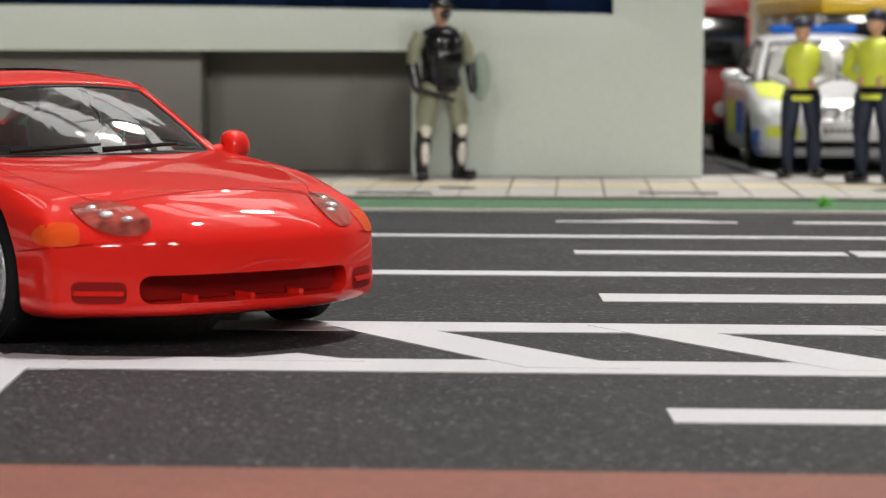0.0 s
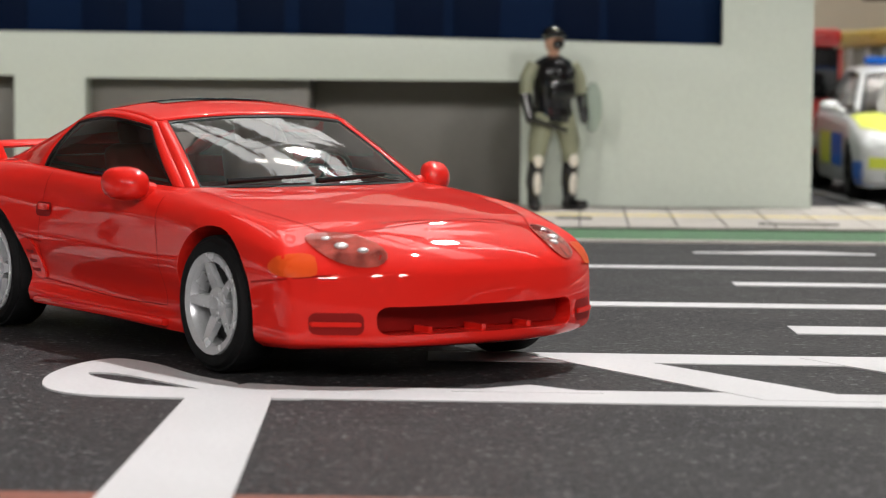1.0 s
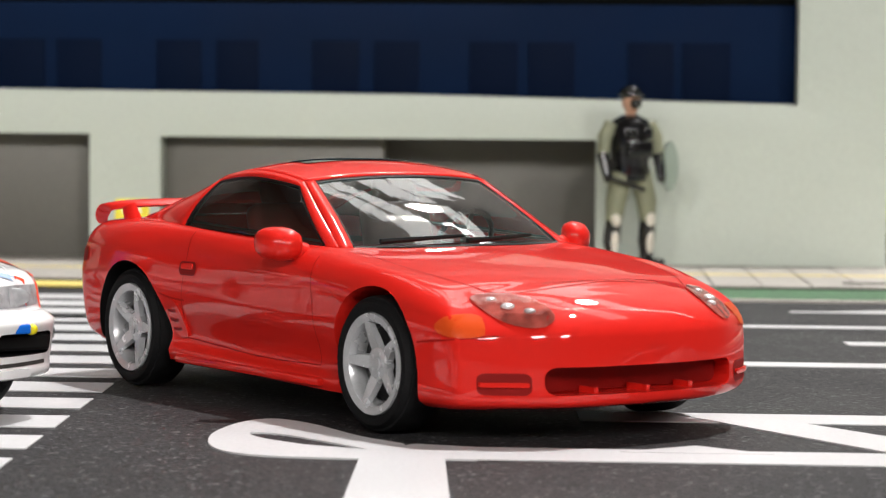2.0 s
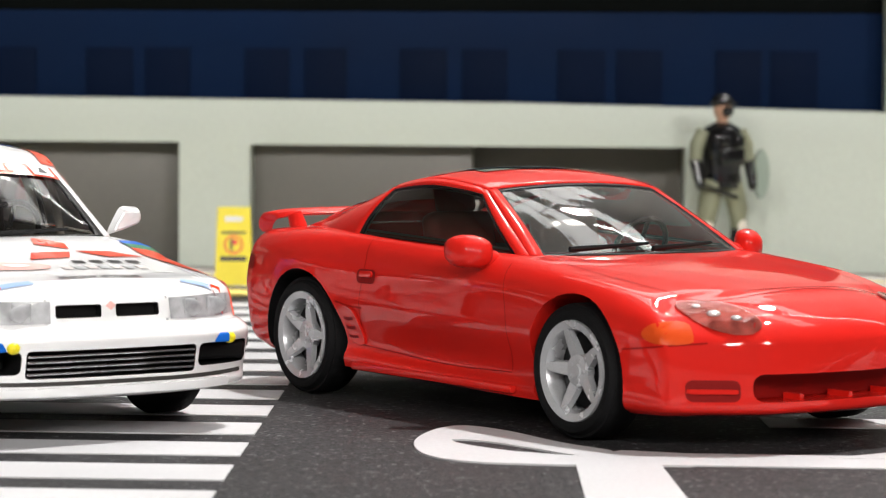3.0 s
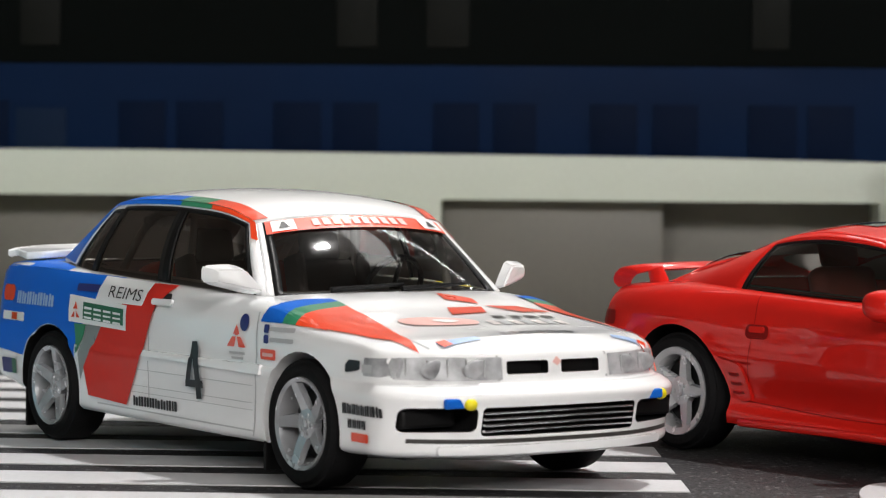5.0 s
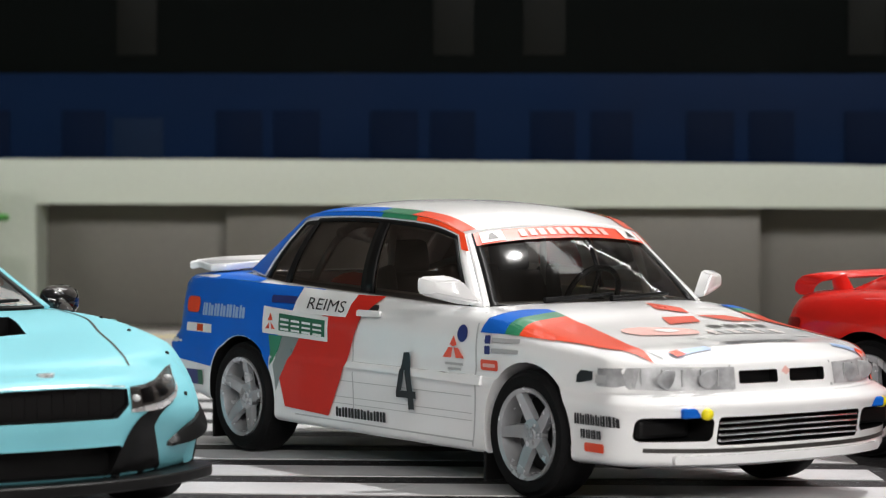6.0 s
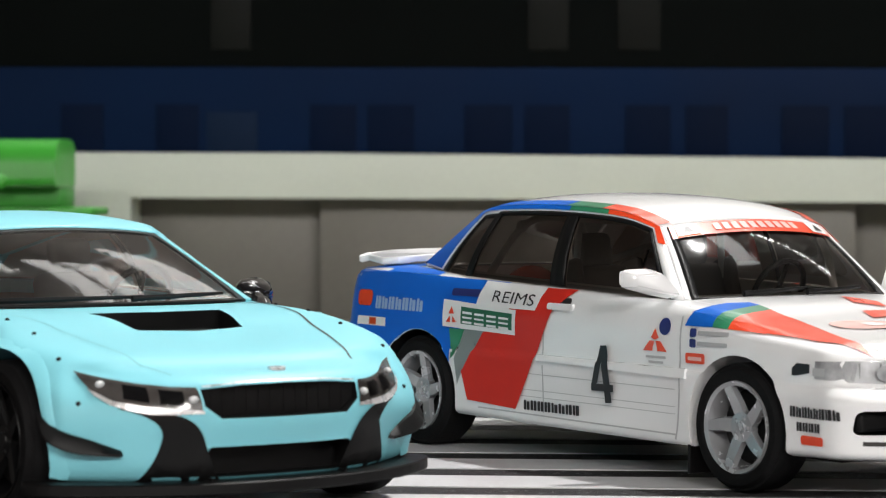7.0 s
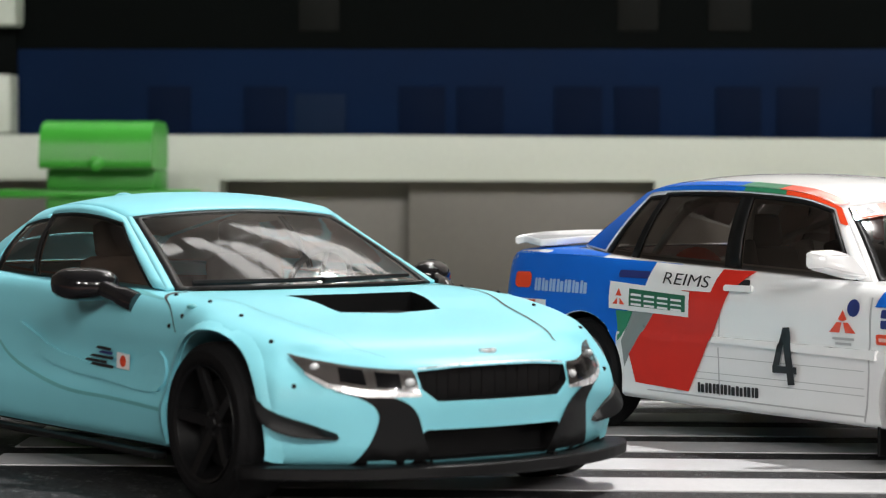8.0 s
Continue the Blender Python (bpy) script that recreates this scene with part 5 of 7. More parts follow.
        car.on(car.screen_fn, "sun_strip_sign", m0 - 0.05, m0 + 0.05, 0.845, 0.935, BLACK_PRINT, push=0.013, na=2, nb=2, shape=lambda a, b, c=m0: (c + (a - c) * (0.25 + 0.75 * (0.935 - b) / 0.09), b))
    for k in range(10):
        s0 = -0.50 + 0.101 * k
        car.on(car.screen_fn, "print_bar", s0, s0 + 0.068, 0.845, 0.945, PINK_LIVERY, push=0.009, na=2, nb=2)
    # side livery, the same on both flanks
    for way in ("side", "far"):
        car.patch("livery", way, [(-0.53, 0.925), (-0.74, 0.79), (-0.80, 0.77), (-0.93, 0.64), (-0.985, 0.55), (-1.02, 0.42), (-1.66, 0.46), (-2.2, 0.50), (-2.2, 0.94), (-1.6, 0.955), (-1.1, 0.94)], BLUE, "blue livery", lift=0.005, step=0.05)
        car.patch("livery", way, [(-0.19, 0.905), (0.05, 0.90), (-0.10, 0.80), (-0.20, 0.61), (-0.31, 0.43), (-0.41, 0.265), (-0.835, 0.285), (-0.885, 0.435), (-0.69, 0.656), (-0.45, 0.80)], DOOR_RED, "red slanted livery band", lift=0.011, step=0.025)
        car.patch("livery", way, [(-1.0, 0.665), (-0.86, 0.665), (-0.94, 0.53), (-0.98, 0.50)], GREEN, "green livery", lift=0.007)
        car.patch("livery", way, [(-0.86, 0.665), (-0.68, 0.665), (-0.885, 0.435), (-0.93, 0.36), (-0.95, 0.50)], GREY_LIVERY, "grey livery", lift=0.0065)
        side = -1 if way == "side" else 1
        car.patch("livery", "top", [(-1.18, side * 0.79), (-1.16, side * 0.752), (-1.48, side * 0.672), (-1.60, side * 0.655), (-1.66, side * 0.79)], BLUE, "blue livery", lift=0.006, step=0.04)
        car.seam(way, [(-1.68, 0.595), (-1.85, 0.60), (-2.05, 0.605)], 0.012, NAVY_PRINT, "bumper_joint")
        car.patch("sponsor_panel", way, [(-0.72, 0.925), (-0.19, 0.905), (-0.24, 0.79), (-0.76, 0.795)], WHITE_PRINT, "white sponsor panel", lift=0.014)
        car.patch("sponsor_panel", way, [(-1.05, 0.82), (-0.40, 0.785), (-0.40, 0.655), (-1.05, 0.675)], WHITE_PRINT, "white sponsor panel", lift=0.015)
        car.patch("sponsor_panel", way, [(-0.88, 0.785), (-0.425, 0.765), (-0.425, 0.68), (-0.88, 0.695)], GREEN_PRINT, "green sponsor panel", lift=0.018)
        for k in range(4):
            x = -0.86 + 0.108 * k
            for dz, h in ((0.0, 0.012), (0.026, 0.010), (0.05, 0.012)):
                car.patch("print_bar", way, [(x, 0.700 + dz - 0.045 * (x + 0.88)), (x + 0.085, 0.697 + dz - 0.045 * (x + 0.88)), (x + 0.085, 0.697 + dz + h - 0.045 * (x + 0.88)), (x, 0.700 + dz + h - 0.045 * (x + 0.88))], WHITE_PRINT, lift=0.021)
        for x in (-0.965,):
            car.patch("sponsor_sign", way, [[(x - 0.05, 0.70), (x - 0.01, 0.70), (x - 0.01, 0.735)], [(x + 0.01, 0.70), (x + 0.05, 0.70), (x + 0.01, 0.735)], [(x - 0.025, 0.745), (x + 0.025, 0.745), (x, 0.785)]], LIVERY_RED, lift=0.019)
        # tail: print bars and red disc
        car.word(way, -1.74, -1.24, 0.742, 0.814, 7, SKY_LIVERY, 0.009, 3)
        car.patch("tail_lamp", way, rounded(-1.94, -1.78, 0.755, 0.845, 0.03), LIVERY_RED, "red tail lamp end", lift=0.011)
        car.patch("sponsor_panel", way, [(-1.93, 0.645), (-1.62, 0.645), (-1.62, 0.695), (-1.93, 0.695)], WHITE_PRINT, lift=0.010)
        car.patch("sponsor_panel", way, [(-1.80, 0.65), (-1.72, 0.65), (-1.72, 0.69), (-1.80, 0.69)], AMBER, lift=0.012)
        car.patch("sponsor_panel", way, [(-1.90, 0.345), (-1.77, 0.345), (-1.77, 0.43), (-1.90, 0.43)], NAVY_PRINT, lift=0.008)
        car.patch("sponsor_panel", way, [(-1.77, 0.345), (-1.71, 0.345), (-1.71, 0.43), (-1.77, 0.43)], GREEN_PRINT, lift=0.008)
        # door prints
        car.patch("sponsor_sign", way, [[(0.63, 0.635), (0.70, 0.635), (0.715, 0.685), (0.68, 0.685)], [(0.74, 0.635), (0.81, 0.635), (0.76, 0.685), (0.725, 0.685)], [(0.69, 0.70), (0.72, 0.745), (0.75, 0.70), (0.72, 0.69)]], LIVERY_RED, "red three-piece sign", lift=0.008)
        car.patch("print_bar", way, [(0.65, 0.60), (0.80, 0.60), (0.80, 0.612), (0.65, 0.612)], GREY_PRINT, lift=0.008)
        car.patch("print_bar", way, [(0.67, 0.575), (0.78, 0.575), (0.78, 0.587), (0.67, 0.587)], GREY_PRINT, lift=0.008)
        car.patch("sponsor_dot", way, [(0.79 + 0.042 * math.cos(a), 0.757 + 0.042 * math.sin(a)) for a in np.linspace(0, 2 * math.pi, 20)[:-1]], NAVY_PRINT, lift=0.008)
        for z in (0.685, 0.735):
            car.patch("sponsor_panel", way, rounded(0.975, 1.02, z - 0.018, z + 0.022, 0.008), NAVY_PRINT, lift=0.008)
            car.patch("print_bar", way, rounded(1.03, 1.24, z - 0.008, z + 0.012, 0.005), GREY_PRINT, lift=0.008)
        car.patch("sponsor_panel", way, rounded(0.945, 1.085, 0.590, 0.640, 0.012), LIVERY_RED, lift=0.008)
        car.patch("print_bar", way, rounded(0.965, 1.065, 0.605, 0.622, 0.006), PINK_LIVERY, lift=0.010)
        car.word(way, -0.34, 0.13, 0.268, 0.320, 8, BLACK_PRINT, 0.008, 5)
        # wing and bumper prints
        car.patch("print_bar", way, [(1.665, 0.575), (1.69, 0.575), (1.69, 0.59), (1.77, 0.59), (1.77, 0.63), (1.69, 0.632), (1.665, 0.61)], BLACK_PRINT, lift=0.008)
        car.patch("print_bar", way, [(1.79, 0.578), (1.86, 0.578), (1.86, 0.615), (1.79, 0.615)], GREY_PRINT, lift=0.008)
        car.word(way, 1.68, 1.99, 0.388, 0.438, 8, BLACK_PRINT, 0.008, 6)
        car.word(way, 1.72, 1.88, 0.325, 0.367, 4, BLACK_PRINT, 0.008, 7)
        car.patch("sponsor_panel", way, rounded(1.745, 1.89, 0.265, 0.307, 0.01), LIVERY_RED, lift=0.008)
        # seams and handles
        car.seam(way, [(0.90, 0.86), (0.90, 0.55), (0.88, 0.30), (0.86, 0.21)], 0.012)
        car.seam(way, [(-0.16, 0.90), (-0.18, 0.55), (-0.18, 0.26)], 0.010)
        car.seam(way, [(-0.86, 0.93), (-0.86, 0.75), (-0.80, 0.55)], 0.008, NAVY_PRINT)
        car.seam(way, [(0.86, 0.235), (0.2, 0.24), (-0.75, 0.25)], 0.008)
        for z in (0.455, 0.37, 0.335):
            car.seam(way, [(0.86, z), (0.3, z + 0.002), (-0.40 - 0.1 * (0.475 - z), z + 0.004)], 0.0035, GREY_PRINT, "rib_line", 3)
        car.patch("side_strip", way, [(0.95, 0.515), (0.95, 0.56), (-0.22, 0.565), (-0.22, 0.535)], WHITE, "raised white rubbing strip", lift=0.018, thick=0.02)
        car.patch("door_handle", way, rounded(-0.15, 0.04, 0.825, 0.862, 0.014), BLACK_PRINT, lift=0.009)
        car.patch("door_handle", way, rounded(-0.14, 0.07, 0.80, 0.832, 0.014), WHITE, lift=0.02, thick=0.015)
        car.patch("door_handle", way, rounded(-0.99, -0.74, 0.842, 0.880, 0.014), NAVY_PRINT, lift=0.012)
    car.lettering("lettering", "side", "REIMS", -0.63, 0.822, 0.060, BLACK_PRINT, turn=-0.03, slant=0.12, lift=0.018, width=0.36)
    car.lettering("lettering", "far", "REIMS", -0.27, 0.822, 0.060, BLACK_PRINT, turn=-0.03, slant=0.12, lift=0.018, width=0.36, mirror=True)
    four = [[(0.318, 0.641), (0.367, 0.644), (0.402, 0.357), (0.352, 0.353)], [(0.318, 0.641), (0.345, 0.60), (0.292, 0.45), (0.243, 0.437)], [(0.243, 0.447), (0.417, 0.449), (0.417, 0.412), (0.243, 0.410)]]
    for way in ("side", "far"):
        car.patch("race_number", way, four, BLACK_PRINT, "black race number", lift=0.024, step=0.05)
    HOOD_PRINTS(car)
    # mirrors, wing, roof vent, mud flaps, cage
    for s in (-1, 1):
        bm = wedge_mirror(s)
        part("mirror", bm, WHITE, car.root, "white door mirror", smooth=60)
        for x in (0.93, -1.66):
            part("mud_flap", boxes((x, x + 0.02, min(s * 0.62, s * 0.82), max(s * 0.62, s * 0.82), 0.05, 0.27), bevel=0.005), BLACK_PLASTIC, car.root, "black mud flap")
        bm = bmesh.new()
        tube(bm, smooth_line([(0.62, s * 0.55, 0.60), (0.50, s * 0.52, 1.12), (0.30, s * 0.50, 1.24), (-0.30, s * 0.50, 1.27), (-0.78, s * 0.50, 1.23), (-1.24, s * 0.50, 0.80)], 5), 0.022, 8)
        tube(bm, [(-0.30, s * 0.50, 1.27), (-0.32, s * 0.56, 0.50)], 0.020, 8)
        tube(bm, [(-0.30, s * 0.50, 1.26), (-1.15, -s * 0.40, 0.80)], 0.018, 8)
        ball(bm, (-0.80, s * 0.50, 1.225), (0.034, 0.034, 0.034), 10, 6)
        part("roll_cage_tube", bm, CABIN_PALE, car.root, "grey roll cage tube", smooth=50)
        seat(car, -0.02, s * 0.34, 0.45, SEAT_DARK, "dark racing seat", racing=True)
        bm = boxes((-1.02, -0.72, s * 0.36 - 0.21, s * 0.36 + 0.21, 0.45, 0.80), bevel=0.05)
        ball(bm, (-0.90, s * 0.36, 0.84), (0.10, 0.20, 0.165), 20, 10)
        part("rear_seat", bm, SEAT_RED, car.root, "round-topped red rear seat", smooth=50)
    bm = bmesh.new()
    line = [(-2.04, -0.70), (-1.98, -0.72), (-1.72, -0.69), (-1.70, 0.0), (-1.72, 0.69), (-1.98, 0.72), (-2.04, 0.70), (-2.08, 0.0)]
    prism(bm, smooth_line(line, 3, True), 0.984, 1.024)
    for v in bm.verts:
        v.co.z += 0.03 * (abs(v.co.y) < 0.74) * (1 - (v.co.y / 0.78) ** 4) + 0.05 * (-1.7 - v.co.x)
    bmesh.ops.bevel(bm, geom=bm.edges[:], offset=0.006, segments=1, affect="EDGES")
    part("rear_wing", bm, WHITE, car.root, "white boot spoiler", smooth=40)
    for s in (-1, 1):
        part("spoiler_foot", boxes((-1.95, -1.78, s * 0.60 - 0.04, s * 0.60 + 0.04, 0.96, 1.03), bevel=0.01), WHITE, car.root)
    dashboard(car, 0.58, 0.34, 0.89, 0.58)
    wiper(car, -0.55, 0.05, 0.03, 0.08)
    wiper(car, 0.02, 0.62, 0.03, 0.07)
    car.seam("top", [(0.84, -0.69), (1.3, -0.68), (1.75, -0.66), (2.0, -0.60)], 0.012)
    car.seam("top", [(0.84, 0.69), (1.3, 0.68), (1.75, 0.66), (2.0, 0.60)], 0.012)
    car.chassis(-1.8, 1.68, 0.52, 0.15, 0.24)
    car.wheels((1.30, -1.30), 0.845, 0.305, 0.222, 0.22, RIM_GREY, lambda r: five_spoke(r, 0.34, 0.26, twist=0.10, hub=0.32, lip=0.13, dish=0.035))
    return car


def HOOD_PRINTS(car):
    for s in (-1, 1):
        way = "side" if s < 0 else "far"
        put = lambda pts: [(x, -s * y if s < 0 else min(-y + 0.13, 0.79)) for x, y in pts]  # noqa: E731
        car.patch("livery", "top", put([(0.96, -0.805), (1.0, -0.76), (0.99, -0.62), (1.02, -0.50), (1.09, -0.50), (1.11, -0.65), (1.12, -0.805)]), BLUE, "blue livery", lift=0.006, step=0.05)
        car.patch("livery", "top", put([(1.12, -0.805), (1.11, -0.65), (1.09, -0.50), (1.17, -0.50), (1.19, -0.68), (1.21, -0.80)]), GREEN, "green livery", lift=0.006, step=0.05)
        car.patch("livery", "top", put([(1.21, -0.80), (1.19, -0.68), (1.17, -0.50), (1.32, -0.50), (1.50, -0.54), (1.79, -0.615), (2.0, -0.655), (1.75, -0.745), (1.48, -0.785)]), LIVERY_RED, "red livery wedge", lift=0.006, step=0.05)
        car.patch("livery", way, [(0.93, 0.768), (0.96, 0.835), (1.12, 0.82), (1.12, 0.768)], BLUE, lift=0.006, step=0.05)
        car.patch("livery", way, [(1.12, 0.768), (1.12, 0.82), (1.21, 0.80), (1.22, 0.762)], GREEN, lift=0.006, step=0.05)
        car.patch("livery", way, [(1.22, 0.762), (1.21, 0.80), (1.45, 0.765), (1.45, 0.748)], LIVERY_RED, lift=0.006, step=0.05)
        tag = [(1.975, -0.553), (1.978, -0.44), (1.982, -0.334), (2.022, -0.318), (2.028, -0.44), (2.031, -0.539)]
        car.patch("sponsor_panel", "top", put(tag), SKY_LIVERY, "pale blue sponsor strip", lift=0.006)
        car.patch("sponsor_panel", "top", put([(1.975, -0.553), (1.977, -0.50), (2.030, -0.49), (2.031, -0.539)]), LIVERY_RED, lift=0.010)
    for pts in ([(0.977, 0.159), (1.114, 0.28), (1.207, 0.26), (1.13, 0.104)], [(1.264, 0.024), (1.254, 0.24), (1.381, 0.18), (1.414, -0.049)], [(1.233, 0.275), (1.24, 0.471), (1.36, 0.601), (1.37, 0.406)]):
        car.patch("bonnet_sign", "top", pts, LIVERY_RED, "red three-piece bonnet sign", lift=0.006)
    car.patch("sponsor_panel", "top", smooth_line([(1.48, -0.42), (1.45, -0.27), (1.52, -0.06), (1.60, -0.03), (1.66, -0.12), (1.61, -0.40)], 3, True), PINK_LIVERY, "faded red sponsor print", lift=0.006)
    car.patch("sponsor_panel", "top", smooth_line([(1.53, -0.26), (1.53, -0.17), (1.58, -0.13), (1.60, -0.22)], 3, True), WHITE_PRINT, lift=0.009)
    for k in range(4):
        y = 0.14 + 0.10 * k
        car.patch("print_bar", "top", [(1.455, y), (1.465, y + 0.065), (1.525, y + 0.06), (1.515, y)], BLACK_PRINT, lift=0.006)
    for k in range(7):
        y = 0.02 + 0.068 * k
        car.patch("print_bar", "top", [(1.58, y), (1.585, y + 0.05), (1.68, y + 0.04), (1.675, y - 0.01)], GREY_PRINT if k % 2 else PALE_PRINT, lift=0.006)
    for k in range(8):
        y = -0.145 + 0.054 * k
        car.patch("print_bar", "top", [(1.90, y), (1.895, y + 0.040), (1.985, y + 0.030), (1.99, y - 0.012)], BLACK_PRINT, lift=0.006)
    for y in (-0.20, 0.46):
        car.patch("print_bar", "top", [(1.74, y), (1.75, y + 0.09), (1.77, y + 0.09), (1.76, y)], GREY_PRINT, lift=0.006)


PALE_PRINT = material("pale_grey_print", (0.60, 0.55, 0.54), 0.4)
rally_saloon()


# ---- the pale blue hybrid coupe ----
def aqua_coupe():
    car = Car("pale_blue_sports_coupe", at(-10.596, 4.101, 0.008, math.degrees(-0.906)), "pale turquoise toy wide-body sports coupe with black wheels", AQUA, GROOVE)
    sh = Shell((2.0, 1.86, 1.42, 0.98, -0.55, -1.40, -1.85, -2.15))
    sh.level(2.10, -2.25, (0.74, 0.84, 0.92, 0.88, 0.90, 0.95, 0.88, 0.75), [0.185, 0.185, 0.185, 0.19, 0.20, 0.20, 0.20, 0.22, 0.26, 0.28, 0.28, 0.28], (0.05, 0.26))
    sh.level(2.16, -2.32, (0.78, 0.90, 0.965, 0.915, 0.93, 0.99, 0.93, 0.80), [0.23, 0.23, 0.23, 0.23, 0.24, 0.245, 0.25, 0.27, 0.30, 0.32, 0.32, 0.32], (0.05, 0.28))
    sh.level(2.20, -2.35, (0.80, 0.915, 0.985, 0.93, 0.935, 1.01, 0.95, 0.82), [0.36, 0.36, 0.36, 0.36, 0.38, 0.37, 0.39, 0.41, 0.43, 0.44, 0.44, 0.44], (0.06, 0.29))
    sh.level(2.235, -2.36, (0.81, 0.915, 0.99, 0.905, 0.905, 1.01, 0.95, 0.82), [0.455, 0.455, 0.455, 0.46, 0.50, 0.47, 0.50, 0.53, 0.55, 0.56, 0.56, 0.56], (0.07, 0.31))
    sh.level(2.23, -2.36, (0.80, 0.905, 0.985, 0.895, 0.895, 1.0, 0.94, 0.81), [0.53, 0.53, 0.53, 0.55, 0.61, 0.58, 0.61, 0.65, 0.67, 0.67, 0.67, 0.67], (0.07, 0.32))
    sh.level(2.21, -2.35, (0.77, 0.88, 0.965, 0.905, 0.90, 0.98, 0.92, 0.79), [0.60, 0.60, 0.60, 0.63, 0.70, 0.70, 0.74, 0.77, 0.78, 0.77, 0.77, 0.77], (0.08, 0.34))
    sh.level(2.17, -2.33, (0.70, 0.82, 0.90, 0.87, 0.87, 0.93, 0.87, 0.74), [0.635, 0.635, 0.645, 0.70, 0.775, 0.81, 0.86, 0.875, 0.87, 0.85, 0.85, 0.85], (0.07, 0.32))
    sh.level(2.12, -2.31, (0.60, 0.68, 0.76, 0.775, 0.78, 0.80, 0.74, 0.64), [0.65, 0.65, 0.67, 0.725, 0.795, 0.855, 0.895, 0.91, 0.90, 0.88, 0.88, 0.88], (0.05, 0.24))
    sh.level(2.10, -2.30, (0.34, 0.38, 0.40, 0.42, 0.42, 0.42, 0.40, 0.36), [0.655, 0.655, 0.675, 0.72, 0.79, 0.86, 0.90, 0.92, 0.91, 0.89, 0.89, 0.89], (0.03, 0.14))
    sh.level(2.09, -2.29, (0,) * 8, [0.655, 0.655, 0.675, 0.72, 0.79, 0.865, 0.905, 0.925, 0.915, 0.895, 0.895, 0.895], (0.02, 0.10))
    car.skin(sh)
    car.wells((1.42, -1.42), 0.395, z=0.345)
    bm = bmesh.new()
    prism(bm, [(0.56, -0.60), (0.66, 0.0), (0.56, 0.60), (-1.0, 0.62), (-1.35, 0.42), (-1.35, -0.42), (-1.0, -0.62)], 0.42, 1.3)
    car.cutters.append((bm, CABIN_BROWN))
    for outline, depth in (
        (rounded(-0.35, 0.36, 0.215, 0.345, 0.02), 2.03),
        ([(-0.385, 0.588), (-0.2, 0.603), (0.0, 0.606), (0.2, 0.603), (0.385, 0.588), (0.378, 0.52), (0.31, 0.466), (-0.31, 0.466), (-0.378, 0.52)], 2.135),
    ):
        bm = bmesh.new()
        prism(bm, outline, depth, 3.0, "x")
        car.cutters.append((bm, BLACK_PLASTIC))
    bm = bmesh.new()
    prism(bm, [(1.06, -0.34), (1.10, 0.0), (1.06, 0.34), (1.40, 0.27), (1.45, 0.0), (1.40, -0.27)], 0.765, 1.2)
    car.cutters.append((bm, BLACK_PLASTIC))
    car.finish("pale turquoise body")
    car.lining([(0.56, -0.60), (0.66, 0.0), (0.56, 0.60), (-1.0, 0.62), (-1.35, 0.42), (-1.35, -0.42), (-1.0, -0.62)], 0.42, 0.85, CABIN_BROWN)
    part("scoop_floor", boxes((1.07, 1.42, -0.26, 0.26, 0.735, 0.772), bevel=0.005), BLACK_PLASTIC, car.root)
    # splitter with small end plates
    bm = bmesh.new()
    prism(bm, smooth_line([(2.26, 0), (2.22, 0.36), (2.10, 0.68), (1.90, 0.95), (1.74, 1.0), (1.74, 0.80), (1.8, 0.0), (1.74, -0.80), (1.74, -1.0), (1.90, -0.95), (2.10, -0.68), (2.22, -0.36)], 4, True), 0.150, 0.202)
    bmesh.ops.bevel(bm, geom=bm.edges[:], offset=0.006, segments=1, affect="EDGES")
    part("splitter", bm, BLACK_PLASTIC, car.root, "black front splitter", smooth=40)
    for y in (-0.33, 0.33):
        part("splitter_fin", boxes((2.06, 2.17, y - 0.008, y + 0.008, 0.18, 0.215)), BLACK_PLASTIC, car.root)
    for s in (-1, 1):
        way = "side" if s < 0 else "far"
        # grille slats, side vents
        for k in range(6):
            y = s * (0.035 + 0.058 * k)
            part("grille_bar", boxes((2.12, 2.138, y - 0.0025, y + 0.0025, 0.475, 0.595)), BLACK_PLASTIC, car.root)
        vent = [(s * y, z) for y, z in ((0.694, 0.512), (0.602, 0.503), (0.504, 0.489), (0.435, 0.46), (0.387, 0.411), (0.355, 0.338), (0.31, 0.24), (0.29, 0.19), (0.62, 0.19), (0.595, 0.215), (0.555, 0.295), (0.537, 0.367), (0.538, 0.414), (0.565, 0.455), (0.62, 0.488))]
        vent = smooth_line(vent, 3, True)
        car.patch("side_vent", "front", vent, BLACK_PLASTIC, "black bumper vent panel", lift=0.006, step=0.05)
        lamp = [(s * y, z) for y, z in ((0.79, 0.657), (0.70, 0.629), (0.607, 0.609), (0.50, 0.597), (0.40, 0.594), (0.392, 0.567), (0.388, 0.500), (0.50, 0.508), (0.633, 0.524), (0.72, 0.546), (0.762, 0.584))]
        car.patch("headlamp", "front", lamp, HEADLAMP_GREY, "smoky clear headlamp with chrome edge", lift=0.005, step=0.05)
        low = [(s * y, z) for y, z in ((0.768, 0.586), (0.704, 0.540), (0.598, 0.519), (0.48, 0.510), (0.382, 0.500), (0.382, 0.488), (0.504, 0.486), (0.585, 0.488), (0.65, 0.502), (0.715, 0.524), (0.757, 0.560))]
        car.patch("headlamp_edge", "front", low, SATIN, "chrome lamp edge", lift=0.009, step=0.04)
        for y, z, r in ((0.42, 0.545, 0.024), (0.72, 0.605, 0.022)):
            hit, normal = car.spot("front", s * y, z)
            part("lamp_lens", ball(bmesh.new(), hit + normal * 0.002, (0.018, r, r * 0.75), 14, 8), LAMP_BACK, car.root, smooth=60)
